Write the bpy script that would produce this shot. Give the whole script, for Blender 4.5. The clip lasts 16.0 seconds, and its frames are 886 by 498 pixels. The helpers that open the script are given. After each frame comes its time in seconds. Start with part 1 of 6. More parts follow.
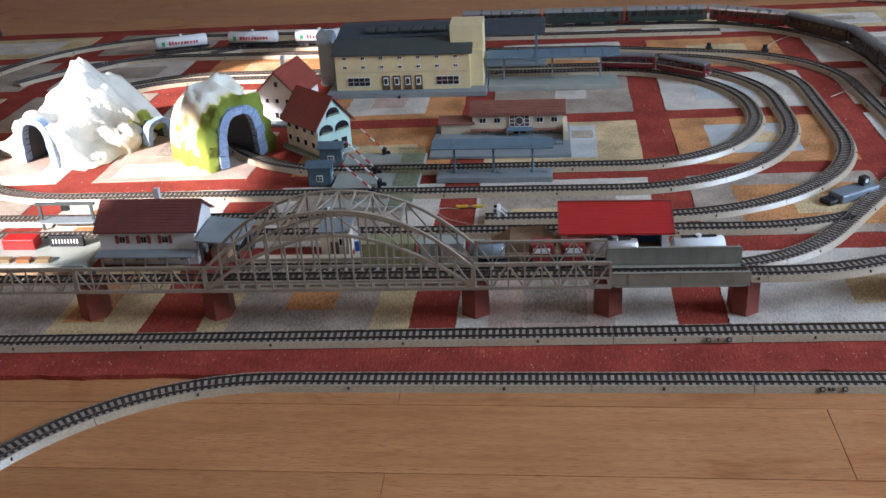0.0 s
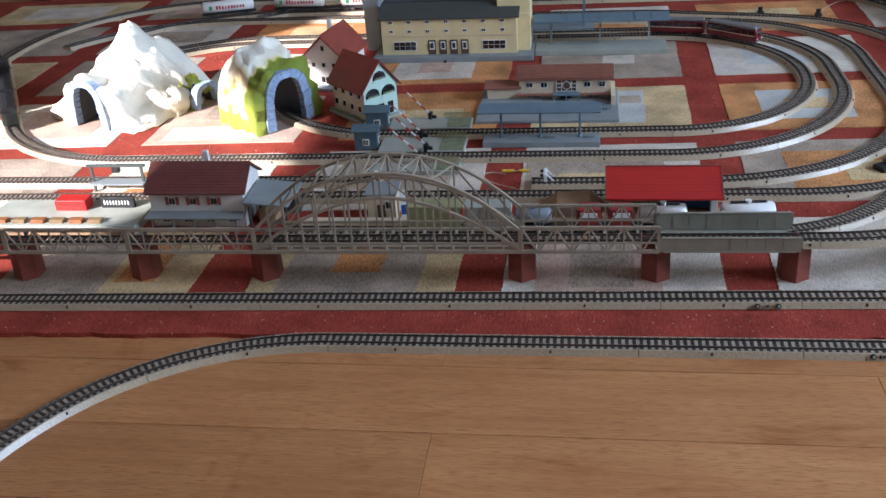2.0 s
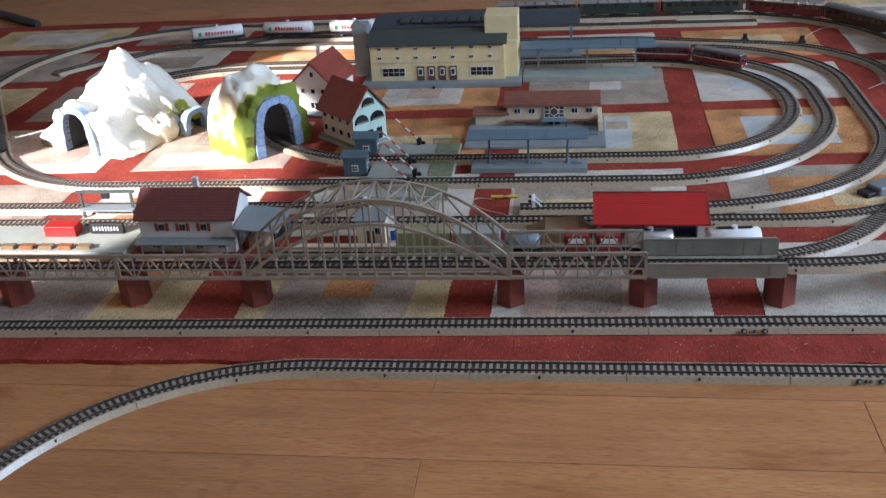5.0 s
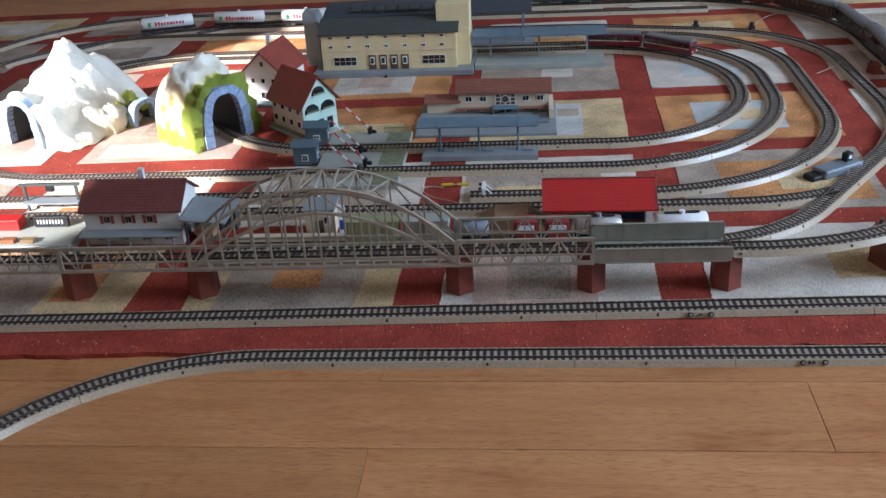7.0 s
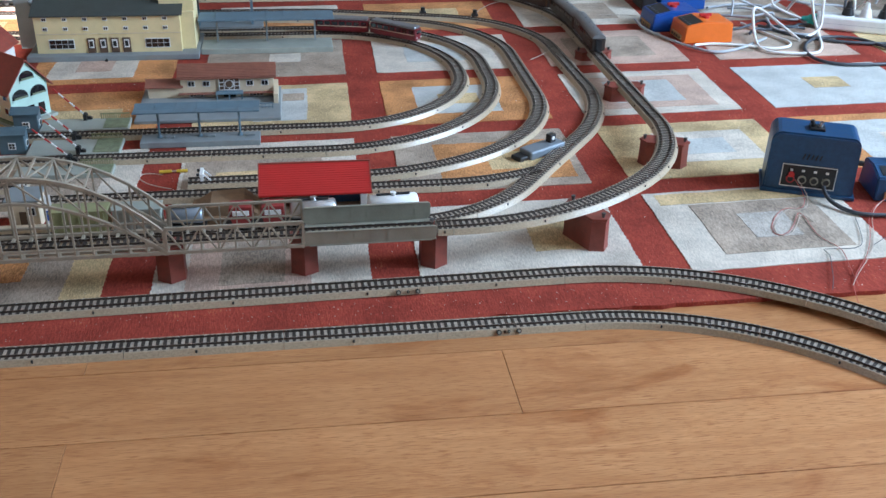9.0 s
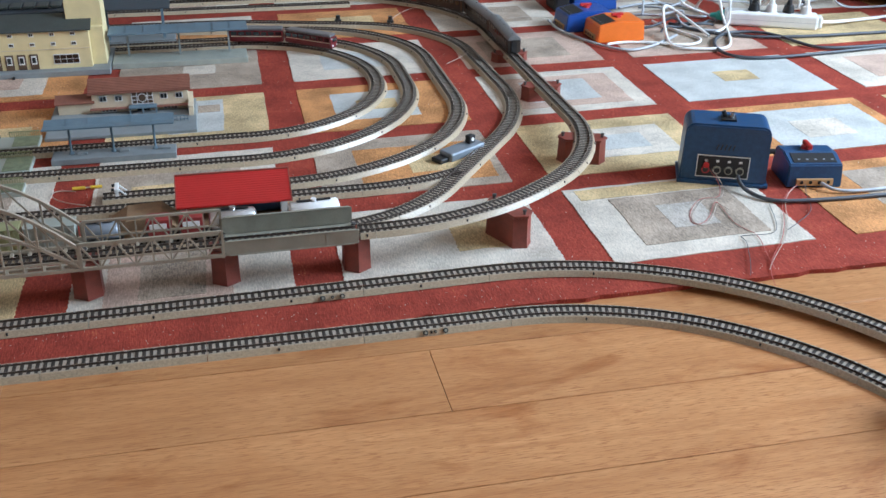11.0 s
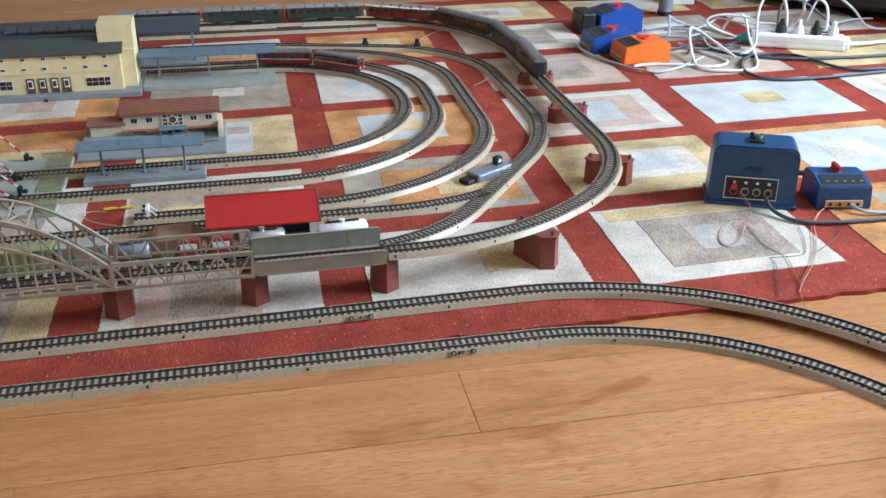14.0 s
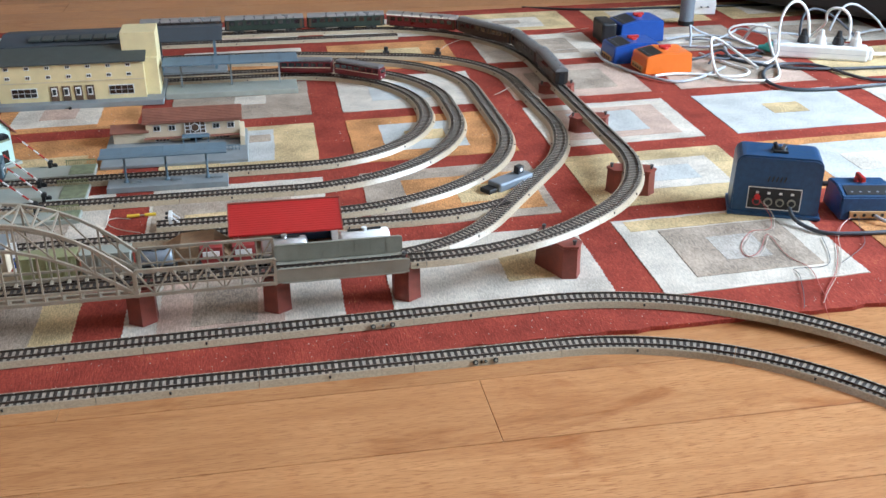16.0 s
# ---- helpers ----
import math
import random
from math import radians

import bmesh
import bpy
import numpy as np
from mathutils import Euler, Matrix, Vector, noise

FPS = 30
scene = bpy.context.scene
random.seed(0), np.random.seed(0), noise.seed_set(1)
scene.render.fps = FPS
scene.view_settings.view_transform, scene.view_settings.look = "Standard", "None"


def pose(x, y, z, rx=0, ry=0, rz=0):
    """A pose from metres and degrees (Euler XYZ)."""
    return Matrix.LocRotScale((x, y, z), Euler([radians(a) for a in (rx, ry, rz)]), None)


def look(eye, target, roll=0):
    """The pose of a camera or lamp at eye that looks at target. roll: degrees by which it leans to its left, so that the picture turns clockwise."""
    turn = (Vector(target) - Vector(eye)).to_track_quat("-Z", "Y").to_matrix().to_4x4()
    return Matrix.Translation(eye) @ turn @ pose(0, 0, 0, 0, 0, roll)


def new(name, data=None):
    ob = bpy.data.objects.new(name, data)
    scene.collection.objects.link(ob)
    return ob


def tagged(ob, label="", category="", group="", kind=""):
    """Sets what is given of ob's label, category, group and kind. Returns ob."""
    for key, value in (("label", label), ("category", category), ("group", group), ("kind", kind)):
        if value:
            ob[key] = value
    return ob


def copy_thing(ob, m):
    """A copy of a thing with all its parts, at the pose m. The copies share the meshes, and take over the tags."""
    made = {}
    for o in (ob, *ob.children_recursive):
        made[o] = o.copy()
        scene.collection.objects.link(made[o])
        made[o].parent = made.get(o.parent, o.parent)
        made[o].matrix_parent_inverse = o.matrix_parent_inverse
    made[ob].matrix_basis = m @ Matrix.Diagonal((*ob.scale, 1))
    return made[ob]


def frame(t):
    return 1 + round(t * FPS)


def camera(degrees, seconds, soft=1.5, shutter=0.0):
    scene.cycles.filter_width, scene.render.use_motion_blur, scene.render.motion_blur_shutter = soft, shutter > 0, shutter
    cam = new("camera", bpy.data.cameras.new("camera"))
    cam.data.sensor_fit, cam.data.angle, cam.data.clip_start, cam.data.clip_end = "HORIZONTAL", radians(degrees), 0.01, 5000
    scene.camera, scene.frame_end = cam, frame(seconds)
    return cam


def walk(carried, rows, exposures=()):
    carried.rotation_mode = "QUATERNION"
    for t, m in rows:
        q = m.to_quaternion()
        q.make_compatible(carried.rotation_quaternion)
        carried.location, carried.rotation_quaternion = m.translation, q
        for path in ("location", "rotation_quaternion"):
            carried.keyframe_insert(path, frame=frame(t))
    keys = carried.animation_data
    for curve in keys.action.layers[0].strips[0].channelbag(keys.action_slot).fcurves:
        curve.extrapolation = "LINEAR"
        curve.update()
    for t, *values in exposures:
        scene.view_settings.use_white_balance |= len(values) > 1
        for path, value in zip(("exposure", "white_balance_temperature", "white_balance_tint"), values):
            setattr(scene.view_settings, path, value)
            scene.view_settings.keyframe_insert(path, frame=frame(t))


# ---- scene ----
cam = camera(47.3, 16.0)
PATH = [
    (0, (0.063, -0.002, 0.693), (-0.138, 1.782, -0.189), -3.2),
    (0.5, (0.061, -0.003, 0.692), (-0.148, 1.779, -0.192), -3.3),
    (1, (0.055, -0.004, 0.688), (-0.174, 1.768, -0.21), -3.5),
    (1.5, (0.057, -0.008, 0.687), (-0.221, 1.738, -0.247), -4.3),
    (2, (0.055, -0.007, 0.688), (-0.226, 1.739, -0.245), -3.9),
    (2.5, (0.059, -0.007, 0.688), (-0.215, 1.747, -0.232), -3.9),
    (3, (0.055, -0.009, 0.692), (-0.204, 1.754, -0.216), -3.5),
    (5.5, (0.055, -0.012, 0.695), (-0.201, 1.759, -0.199), -3.7),
    (6, (0.058, -0.01, 0.693), (-0.163, 1.762, -0.209), -3.2),
    (6.5, (0.06, -0.008, 0.689), (-0.141, 1.764, -0.217), -3.1),
    (7, (0.076, -0.007, 0.688), (-0.112, 1.762, -0.226), -3.4),
    (7.5, (0.092, 0.0, 0.679), (-0.008, 1.776, -0.237), -2.6),
    (8, (0.102, -0.004, 0.687), (0.077, 1.755, -0.265), -1.4),
    (8.5, (0.134, -0.012, 0.699), (0.209, 1.727, -0.287), -0.6),
    (9, (0.154, -0.029, 0.696), (0.416, 1.712, -0.253), 1.4),
    (11.5, (0.163, -0.033, 0.682), (0.564, 1.696, -0.24), 0.8),
    (12, (0.163, -0.034, 0.682), (0.548, 1.703, -0.232), 0.4),
    (12.5, (0.16, -0.034, 0.683), (0.539, 1.708, -0.223), 0.4),
    (13, (0.158, -0.035, 0.682), (0.525, 1.714, -0.214), 0.3),
    (13.5, (0.157, -0.035, 0.683), (0.518, 1.718, -0.208), 0.3),
    (14, (0.156, -0.035, 0.684), (0.514, 1.72, -0.206), 0.3),
    (14.5, (0.153, -0.035, 0.685), (0.508, 1.723, -0.199), 0.2),
    (15, (0.152, -0.036, 0.685), (0.499, 1.727, -0.194), 0.2),
    (15.5, (0.151, -0.036, 0.684), (0.491, 1.73, -0.191), 0.2),
    (16, (0.148, -0.033, 0.683), (0.476, 1.736, -0.191), 0.2),
]
EXPOSURES = [(0, 1.62, 5800, 18), (6.5, 1.60, 5800, 18), (8, 1.83, 5700, 14), (9, 2.08, 5700, 12), (11.5, 2.17, 6150, 14), (13, 2.27, 6200, 14), (16, 2.43, 6200, 14)]
walk(cam, [(t, look(eye, target, roll)) for t, eye, target, roll in PATH], EXPOSURES)

# ---- world, sun, window light, exposure ----
SUN_DIR = Vector((0.62, 0.66, -0.42)).normalized()      # low from the left, through the opening made in the west wall
world = bpy.data.worlds.new("sky")
scene.world = world
world.use_nodes = True
_nt = world.node_tree
_sky = _nt.nodes.new("ShaderNodeTexSky")
_sky.sky_type, _sky.sun_disc = "NISHITA", False
_sky.sun_elevation = math.asin(-SUN_DIR.z)
_sky.sun_rotation = math.atan2(-SUN_DIR.x, -SUN_DIR.y)
_nt.nodes["Background"].inputs["Strength"].default_value = 0.12
_nt.links.new(_sky.outputs[0], _nt.nodes["Background"].inputs["Color"])

sun = new("sun", bpy.data.lights.new("sun", "SUN"))
sun.data.energy, sun.data.angle, sun.data.color = 5.0, radians(0.5), (1.0, 0.95, 0.86)
sun.matrix_world = look((0, 0, 0), SUN_DIR)


def window_lamp(name, eye, aim, w, h, power, color):
    lamp = new(name, bpy.data.lights.new(name, "AREA"))
    lamp.data.shape, lamp.data.size, lamp.data.size_y = "RECTANGLE", w, h
    lamp.data.energy, lamp.data.color = power, color
    lamp.matrix_world = look(eye, aim)
    return lamp


window_lamp("side_window_daylight", (3.42, 0.90, 1.5), (0.2, 1.4, 0.2), 1.9, 1.2, 54.0, (0.67, 0.85, 1.0))


# ---- materials ----
def mat(name, color, rough=0.6, metal=0.0, scale=60.0, vary=0.15, bump=0.15, fine=900.0, coat=0.0, stretch=(1, 1, 1), dist=0.0004, tint=None, rvary=0.15):
    """Base colour with stains at one scale and grain at another, with fine relief."""
    m = bpy.data.materials.new(name)
    m.use_nodes = True
    nt = m.node_tree
    b = nt.nodes["Principled BSDF"]
    b.inputs["Metallic"].default_value = metal
    b.inputs["Coat Weight"].default_value = coat
    tc = nt.nodes.new("ShaderNodeTexCoord")
    mp = nt.nodes.new("ShaderNodeMapping")
    mp.inputs["Scale"].default_value = stretch
    nt.links.new(tc.outputs["Object"], mp.inputs["Vector"])
    big, small = nt.nodes.new("ShaderNodeTexNoise"), nt.nodes.new("ShaderNodeTexNoise")
    big.inputs["Scale"].default_value, big.inputs["Detail"].default_value = scale, 4
    small.inputs["Scale"].default_value, small.inputs["Detail"].default_value = fine, 2
    mix = nt.nodes.new("ShaderNodeMath")
    mix.operation = "MULTIPLY_ADD"
    mix.inputs[1].default_value = 0.45
    add = nt.nodes.new("ShaderNodeMath")
    add.operation = "MULTIPLY"
    add.inputs[1].default_value = 0.55
    ramp = nt.nodes.new("ShaderNodeValToRGB")
    lo = [max(0, c * (1 - 1.6 * vary)) for c in color]
    hi = tint or [min(1, c * (1 + 1.3 * vary)) for c in color]
    ramp.color_ramp.elements[0].position, ramp.color_ramp.elements[0].color = 0.3, (*lo, 1)
    ramp.color_ramp.elements[1].position, ramp.color_ramp.elements[1].color = 0.7, (*hi, 1)
    for n in (big, small):
        nt.links.new(mp.outputs[0], n.inputs["Vector"])
    nt.links.new(big.outputs[0], add.inputs[0])
    nt.links.new(small.outputs[0], mix.inputs[0])
    nt.links.new(add.outputs[0], mix.inputs[2])
    nt.links.new(mix.outputs[0], ramp.inputs[0])
    nt.links.new(ramp.outputs[0], b.inputs["Base Color"])
    rr = nt.nodes.new("ShaderNodeMapRange")
    rr.inputs["To Min"].default_value, rr.inputs["To Max"].default_value = max(0.02, rough - rvary), min(1, rough + rvary)
    nt.links.new(big.outputs[0], rr.inputs["Value"])
    nt.links.new(rr.outputs[0], b.inputs["Roughness"])
    if bump:
        bp = nt.nodes.new("ShaderNodeBump")
        bp.inputs["Strength"].default_value, bp.inputs["Distance"].default_value = bump, dist
        nt.links.new(mix.outputs[0], bp.inputs["Height"])
        nt.links.new(bp.outputs[0], b.inputs["Normal"])
    return m


def glass_mat(name, color, rough=0.05):
    m = bpy.data.materials.new(name)
    m.use_nodes = True
    b = m.node_tree.nodes["Principled BSDF"]
    b.inputs["Base Color"].default_value = (*color, 1)
    b.inputs["Roughness"].default_value = rough
    b.inputs["Coat Weight"].default_value = 0.6
    return m


def lit_mat(name, color, power):
    m = bpy.data.materials.new(name)
    m.use_nodes = True
    b = m.node_tree.nodes["Principled BSDF"]
    b.inputs["Base Color"].default_value = (*color, 1)
    b.inputs["Emission Color"].default_value = (*color, 1)
    b.inputs["Emission Strength"].default_value = power
    return m


def rug_mat(name, color, vary=0.12, weave=1.0, fleck_color=None):
    """Woven wool: ribs of weft along x, slubs and faded patches, a little hue drift."""
    m = bpy.data.materials.new(name)
    m.use_nodes = True
    nt = m.node_tree
    b = nt.nodes["Principled BSDF"]
    b.inputs["Roughness"].default_value = 0.95
    b.inputs["Specular IOR Level"].default_value = 0.15
    b.inputs["Sheen Weight"].default_value = 0.0
    tc = nt.nodes.new("ShaderNodeTexCoord")
    mp = nt.nodes.new("ShaderNodeMapping")
    mp.inputs["Scale"].default_value = (1.7, 0.35, 1)
    nt.links.new(tc.outputs["Object"], mp.inputs["Vector"])
    slub, patch, fleck = (nt.nodes.new("ShaderNodeTexNoise") for _ in range(3))
    slub.inputs["Scale"].default_value, slub.inputs["Detail"].default_value = 300.0, 5
    patch.inputs["Scale"].default_value, patch.inputs["Detail"].default_value = 14.0, 3
    fleck.inputs["Scale"].default_value, fleck.inputs["Detail"].default_value = 520.0, 3
    nt.links.new(mp.outputs[0], slub.inputs["Vector"])
    nt.links.new(tc.outputs["Object"], patch.inputs["Vector"])
    nt.links.new(tc.outputs["Object"], fleck.inputs["Vector"])
    s1 = nt.nodes.new("ShaderNodeMath")
    s1.operation = "ADD"
    nt.links.new(slub.outputs[0], s1.inputs[0])
    nt.links.new(patch.outputs[0], s1.inputs[1])
    s2 = nt.nodes.new("ShaderNodeMath")
    s2.operation = "MULTIPLY_ADD"
    s2.inputs[1].default_value = 0.9
    nt.links.new(fleck.outputs[0], s2.inputs[0])
    nt.links.new(s1.outputs[0], s2.inputs[2])
    ramp = nt.nodes.new("ShaderNodeValToRGB")
    e = ramp.color_ramp.elements
    e[0].position, e[1].position = 0.41, 0.59
    e[0].color = (*[c * (1 - 2.2 * vary) for c in color], 1)
    e[1].color = (*[min(1, c * (1 + 1.8 * vary)) for c in color], 1)
    if fleck_color:
        k = e.new(0.70)
        k.color = (*fleck_color, 1)
    half = nt.nodes.new("ShaderNodeMath")
    half.operation = "MULTIPLY"
    half.inputs[1].default_value = 0.345
    nt.links.new(s2.outputs[0], half.inputs[0])
    nt.links.new(half.outputs[0], ramp.inputs[0])
    nt.links.new(ramp.outputs[0], b.inputs["Base Color"])
    bp = nt.nodes.new("ShaderNodeBump")
    bp.inputs["Strength"].default_value, bp.inputs["Distance"].default_value = 0.7 * weave, 0.0011
    nt.links.new(s2.outputs[0], bp.inputs["Height"])
    nt.links.new(bp.outputs[0], b.inputs["Normal"])
    return m


def wood_mat(name):
    """Oak laminate: stretched grain, cathedral streaks, knots, every board with its own tone."""
    m = bpy.data.materials.new(name)
    m.use_nodes = True
    nt = m.node_tree
    N, L = nt.nodes.new, nt.links.new
    b = nt.nodes["Principled BSDF"]
    tc, info = N("ShaderNodeTexCoord"), N("ShaderNodeObjectInfo")
    off = N("ShaderNodeVectorMath")
    off.operation = "ADD"
    comb = N("ShaderNodeCombineXYZ")
    sc = N("ShaderNodeMath")
    sc.operation = "MULTIPLY"
    sc.inputs[1].default_value = 37.0
    L(info.outputs["Random"], sc.inputs[0])
    L(sc.outputs[0], comb.inputs[0])
    L(sc.outputs[0], comb.inputs[1])
    L(tc.outputs["Object"], off.inputs[0])
    L(comb.outputs[0], off.inputs[1])
    mp = N("ShaderNodeMapping")
    mp.inputs["Scale"].default_value = (0.9, 7.0, 1)
    L(off.outputs[0], mp.inputs["Vector"])
    grain, streak, knot = N("ShaderNodeTexNoise"), N("ShaderNodeTexNoise"), N("ShaderNodeTexNoise")
    grain.inputs["Scale"].default_value, grain.inputs["Detail"].default_value, grain.inputs["Distortion"].default_value = 14.0, 6, 0.6
    streak.inputs["Scale"].default_value, streak.inputs["Detail"].default_value, streak.inputs["Distortion"].default_value = 2.6, 4, 2.2
    mp2 = N("ShaderNodeMapping")
    mp2.inputs["Scale"].default_value = (3.0, 6.4, 1)
    L(off.outputs[0], mp2.inputs["Vector"])
    knot.inputs["Scale"].default_value, knot.inputs["Detail"].default_value, knot.inputs["Distortion"].default_value, knot.inputs["Roughness"].default_value = 1.7, 7, 0.9, 0.62
    L(mp.outputs[0], grain.inputs["Vector"])
    L(mp.outputs[0], streak.inputs["Vector"])
    L(mp2.outputs[0], knot.inputs["Vector"])
    ramp = N("ShaderNodeValToRGB")
    e = ramp.color_ramp.elements
    e[0].position, e[0].color = 0.25, (0.39, 0.158, 0.057, 1)
    e[1].position, e[1].color = 0.70, (0.585, 0.290, 0.120, 1)
    mid = e.new(0.48)
    mid.color = (0.505, 0.229, 0.087, 1)
    mx = N("ShaderNodeMath")
    mx.operation = "MULTIPLY_ADD"
    mx.inputs[1].default_value = 0.24
    hf = N("ShaderNodeMath")
    hf.operation = "MULTIPLY"
    hf.inputs[1].default_value = 0.5
    L(streak.outputs[0], hf.inputs[0])
    L(grain.outputs[0], mx.inputs[0])
    L(hf.outputs[0], mx.inputs[2])
    mp3 = N("ShaderNodeMapping")
    mp3.inputs["Scale"].default_value = (4.5, 62.0, 1)
    L(off.outputs[0], mp3.inputs["Vector"])
    pore = N("ShaderNodeTexNoise")
    pore.inputs["Scale"].default_value, pore.inputs["Detail"].default_value, pore.inputs["Distortion"].default_value = 9.0, 6, 0.5
    L(mp3.outputs[0], pore.inputs["Vector"])
    px = N("ShaderNodeMath")
    px.operation = "MULTIPLY_ADD"
    px.inputs[1].default_value = 0.56
    sub = N("ShaderNodeMath")
    sub.operation = "SUBTRACT"
    sub.inputs[1].default_value = 0.150
    L(mx.outputs[0], sub.inputs[0])
    L(pore.outputs[0], px.inputs[0])
    L(sub.outputs[0], px.inputs[2])
    L(px.outputs[0], ramp.inputs[0])
    mp4 = N("ShaderNodeMapping")
    mp4.inputs["Scale"].default_value = (13.0, 150.0, 1)
    L(off.outputs[0], mp4.inputs["Vector"])
    dash = N("ShaderNodeTexNoise")
    dash.inputs["Scale"].default_value, dash.inputs["Detail"].default_value = 4.0, 2
    L(mp4.outputs[0], dash.inputs["Vector"])
    dr = N("ShaderNodeValToRGB")
    dr.color_ramp.elements[0].position, dr.color_ramp.elements[0].color = 0.36, (0.66, 0.53, 0.43, 1)
    dr.color_ramp.elements[1].position, dr.color_ramp.elements[1].color = 0.47, (1, 1, 1, 1)
    L(dash.outputs[0], dr.inputs[0])
    mp5 = N("ShaderNodeMapping")
    mp5.inputs["Scale"].default_value = (0.55, 5.0, 1)
    L(off.outputs[0], mp5.inputs["Vector"])
    ring = N("ShaderNodeTexWave")
    ring.wave_type, ring.bands_direction = "BANDS", "Y"
    ring.inputs["Scale"].default_value, ring.inputs["Distortion"].default_value, ring.inputs["Detail"].default_value, ring.inputs["Detail Scale"].default_value = 3.2, 7.0, 3, 1.1
    L(mp5.outputs[0], ring.inputs["Vector"])
    wr = N("ShaderNodeValToRGB")
    wr.color_ramp.elements[0].position, wr.color_ramp.elements[0].color = 0.0, (0.95, 0.92, 0.89, 1)
    wr.color_ramp.elements[1].position, wr.color_ramp.elements[1].color = 0.45, (1, 1, 1, 1)
    L(ring.outputs[0], wr.inputs[0])
    fig = N("ShaderNodeMix")
    fig.data_type, fig.blend_type = "RGBA", "MULTIPLY"
    fig.inputs[0].default_value = 1.0
    patchy = N("ShaderNodeMapRange")
    patchy.inputs["From Min"].default_value, patchy.inputs["From Max"].default_value = 0.47, 0.68
    patchy.inputs["To Min"].default_value, patchy.inputs["To Max"].default_value = 0.45, 1.0
    L(streak.outputs[0], patchy.inputs["Value"])
    soft = N("ShaderNodeMix")
    soft.data_type = "RGBA"
    soft.inputs[6].default_value = (0.96, 0.95, 0.94, 1)
    L(patchy.outputs[0], soft.inputs[0])
    L(dr.outputs[0], soft.inputs[7])
    L(soft.outputs[2], fig.inputs[6])
    L(wr.outputs[0], fig.inputs[7])
    kr = N("ShaderNodeValToRGB")
    kr.color_ramp.elements[0].position, kr.color_ramp.elements[0].color = 0.565, (1, 1, 1, 1)
    kr.color_ramp.elements[1].position, kr.color_ramp.elements[1].color = 0.70, (0.72, 0.57, 0.45, 1)
    L(knot.outputs[0], kr.inputs[0])
    mul = N("ShaderNodeMix")
    mul.data_type, mul.blend_type = "RGBA", "MULTIPLY"
    mul.inputs[0].default_value = 1.0
    both = N("ShaderNodeMix")
    both.data_type, both.blend_type = "RGBA", "MULTIPLY"
    both.inputs[0].default_value = 1.0
    L(fig.outputs[2], both.inputs[6])
    L(kr.outputs[0], both.inputs[7])
    L(ramp.outputs[0], mul.inputs[6])
    L(both.outputs[2], mul.inputs[7])
    hsv = N("ShaderNodeHueSaturation")
    vr = N("ShaderNodeMapRange")
    vr.inputs["To Min"].default_value, vr.inputs["To Max"].default_value = 0.88, 1.1
    L(info.outputs["Random"], vr.inputs["Value"])
    L(vr.outputs[0], hsv.inputs["Value"])
    blot, br = N("ShaderNodeTexNoise"), N("ShaderNodeValToRGB")
    blot.inputs["Scale"].default_value, blot.inputs["Detail"].default_value = 6.5, 4
    L(off.outputs[0], blot.inputs["Vector"])
    br.color_ramp.elements[0].position, br.color_ramp.elements[0].color = 0.36, (0.93, 0.91, 0.89, 1)
    br.color_ramp.elements[1].position, br.color_ramp.elements[1].color = 0.62, (1.03, 1.03, 1.03, 1)
    L(blot.outputs[0], br.inputs[0])
    tone = N("ShaderNodeMix")
    tone.data_type, tone.blend_type = "RGBA", "MULTIPLY"
    tone.inputs[0].default_value = 1.0
    L(mul.outputs[2], tone.inputs[6])
    L(br.outputs[0], tone.inputs[7])
    L(tone.outputs[2], hsv.inputs["Color"])
    L(hsv.outputs[0], b.inputs["Base Color"])
    rr = N("ShaderNodeMapRange")
    rr.inputs["To Min"].default_value, rr.inputs["To Max"].default_value = 0.28, 0.48
    L(grain.outputs[0], rr.inputs["Value"])
    L(rr.outputs[0], b.inputs["Roughness"])
    bp = N("ShaderNodeBump")
    bp.inputs["Strength"].default_value, bp.inputs["Distance"].default_value = 0.12, 0.0006
    L(px.outputs[0], bp.inputs["Height"])
    L(bp.outputs[0], b.inputs["Normal"])
    return m


OAK = wood_mat("oak_laminate")
SEAM = mat("seam_dark", (0.24, 0.11, 0.05), 0.8)
RUG_RED = rug_mat("rug_red", (0.295, 0.048, 0.030), 0.15, 1.0, (0.55, 0.22, 0.09))
RUG_CREAM = rug_mat("rug_cream", (0.60, 0.53, 0.44), 0.14)
RUG_GREY = rug_mat("rug_grey", (0.385, 0.305, 0.235), 0.19)
RUG_PALE = rug_mat("rug_pale_blue_grey", (0.50, 0.50, 0.47), 0.10)
RUG_YELLOW = rug_mat("rug_yellow", (0.57, 0.42, 0.225), 0.19)
RUG_ORANGE = rug_mat("rug_orange", (0.53, 0.245, 0.095), 0.21)
RUG_SILVER = rug_mat("rug_silver_grey", (0.45, 0.40, 0.345), 0.16)
RUG_PINK = rug_mat("rug_pink_beige", (0.52, 0.37, 0.29), 0.14)
BALLAST = mat("tinplate_ballast", (0.43, 0.335, 0.222), 0.35, 0.0, 420, 0.24, 0.25, 1700)
BALLAST.node_tree.nodes["Principled BSDF"].inputs["Specular IOR Level"].default_value = 0.65
BALLAST_TOP = mat("dark_ballast_print", (0.39, 0.33, 0.26), 0.5, 0.05, 120, 0.25, 0.25, 1500)
SLEEPER = mat("sleeper_black", (0.034, 0.022, 0.015), 0.7, 0.0, 200, 0.3, 0.1)
RAIL_WEB = mat("rail_web_brown", (0.055, 0.036, 0.026), 0.5, 0.2, 200, 0.3, 0.1)
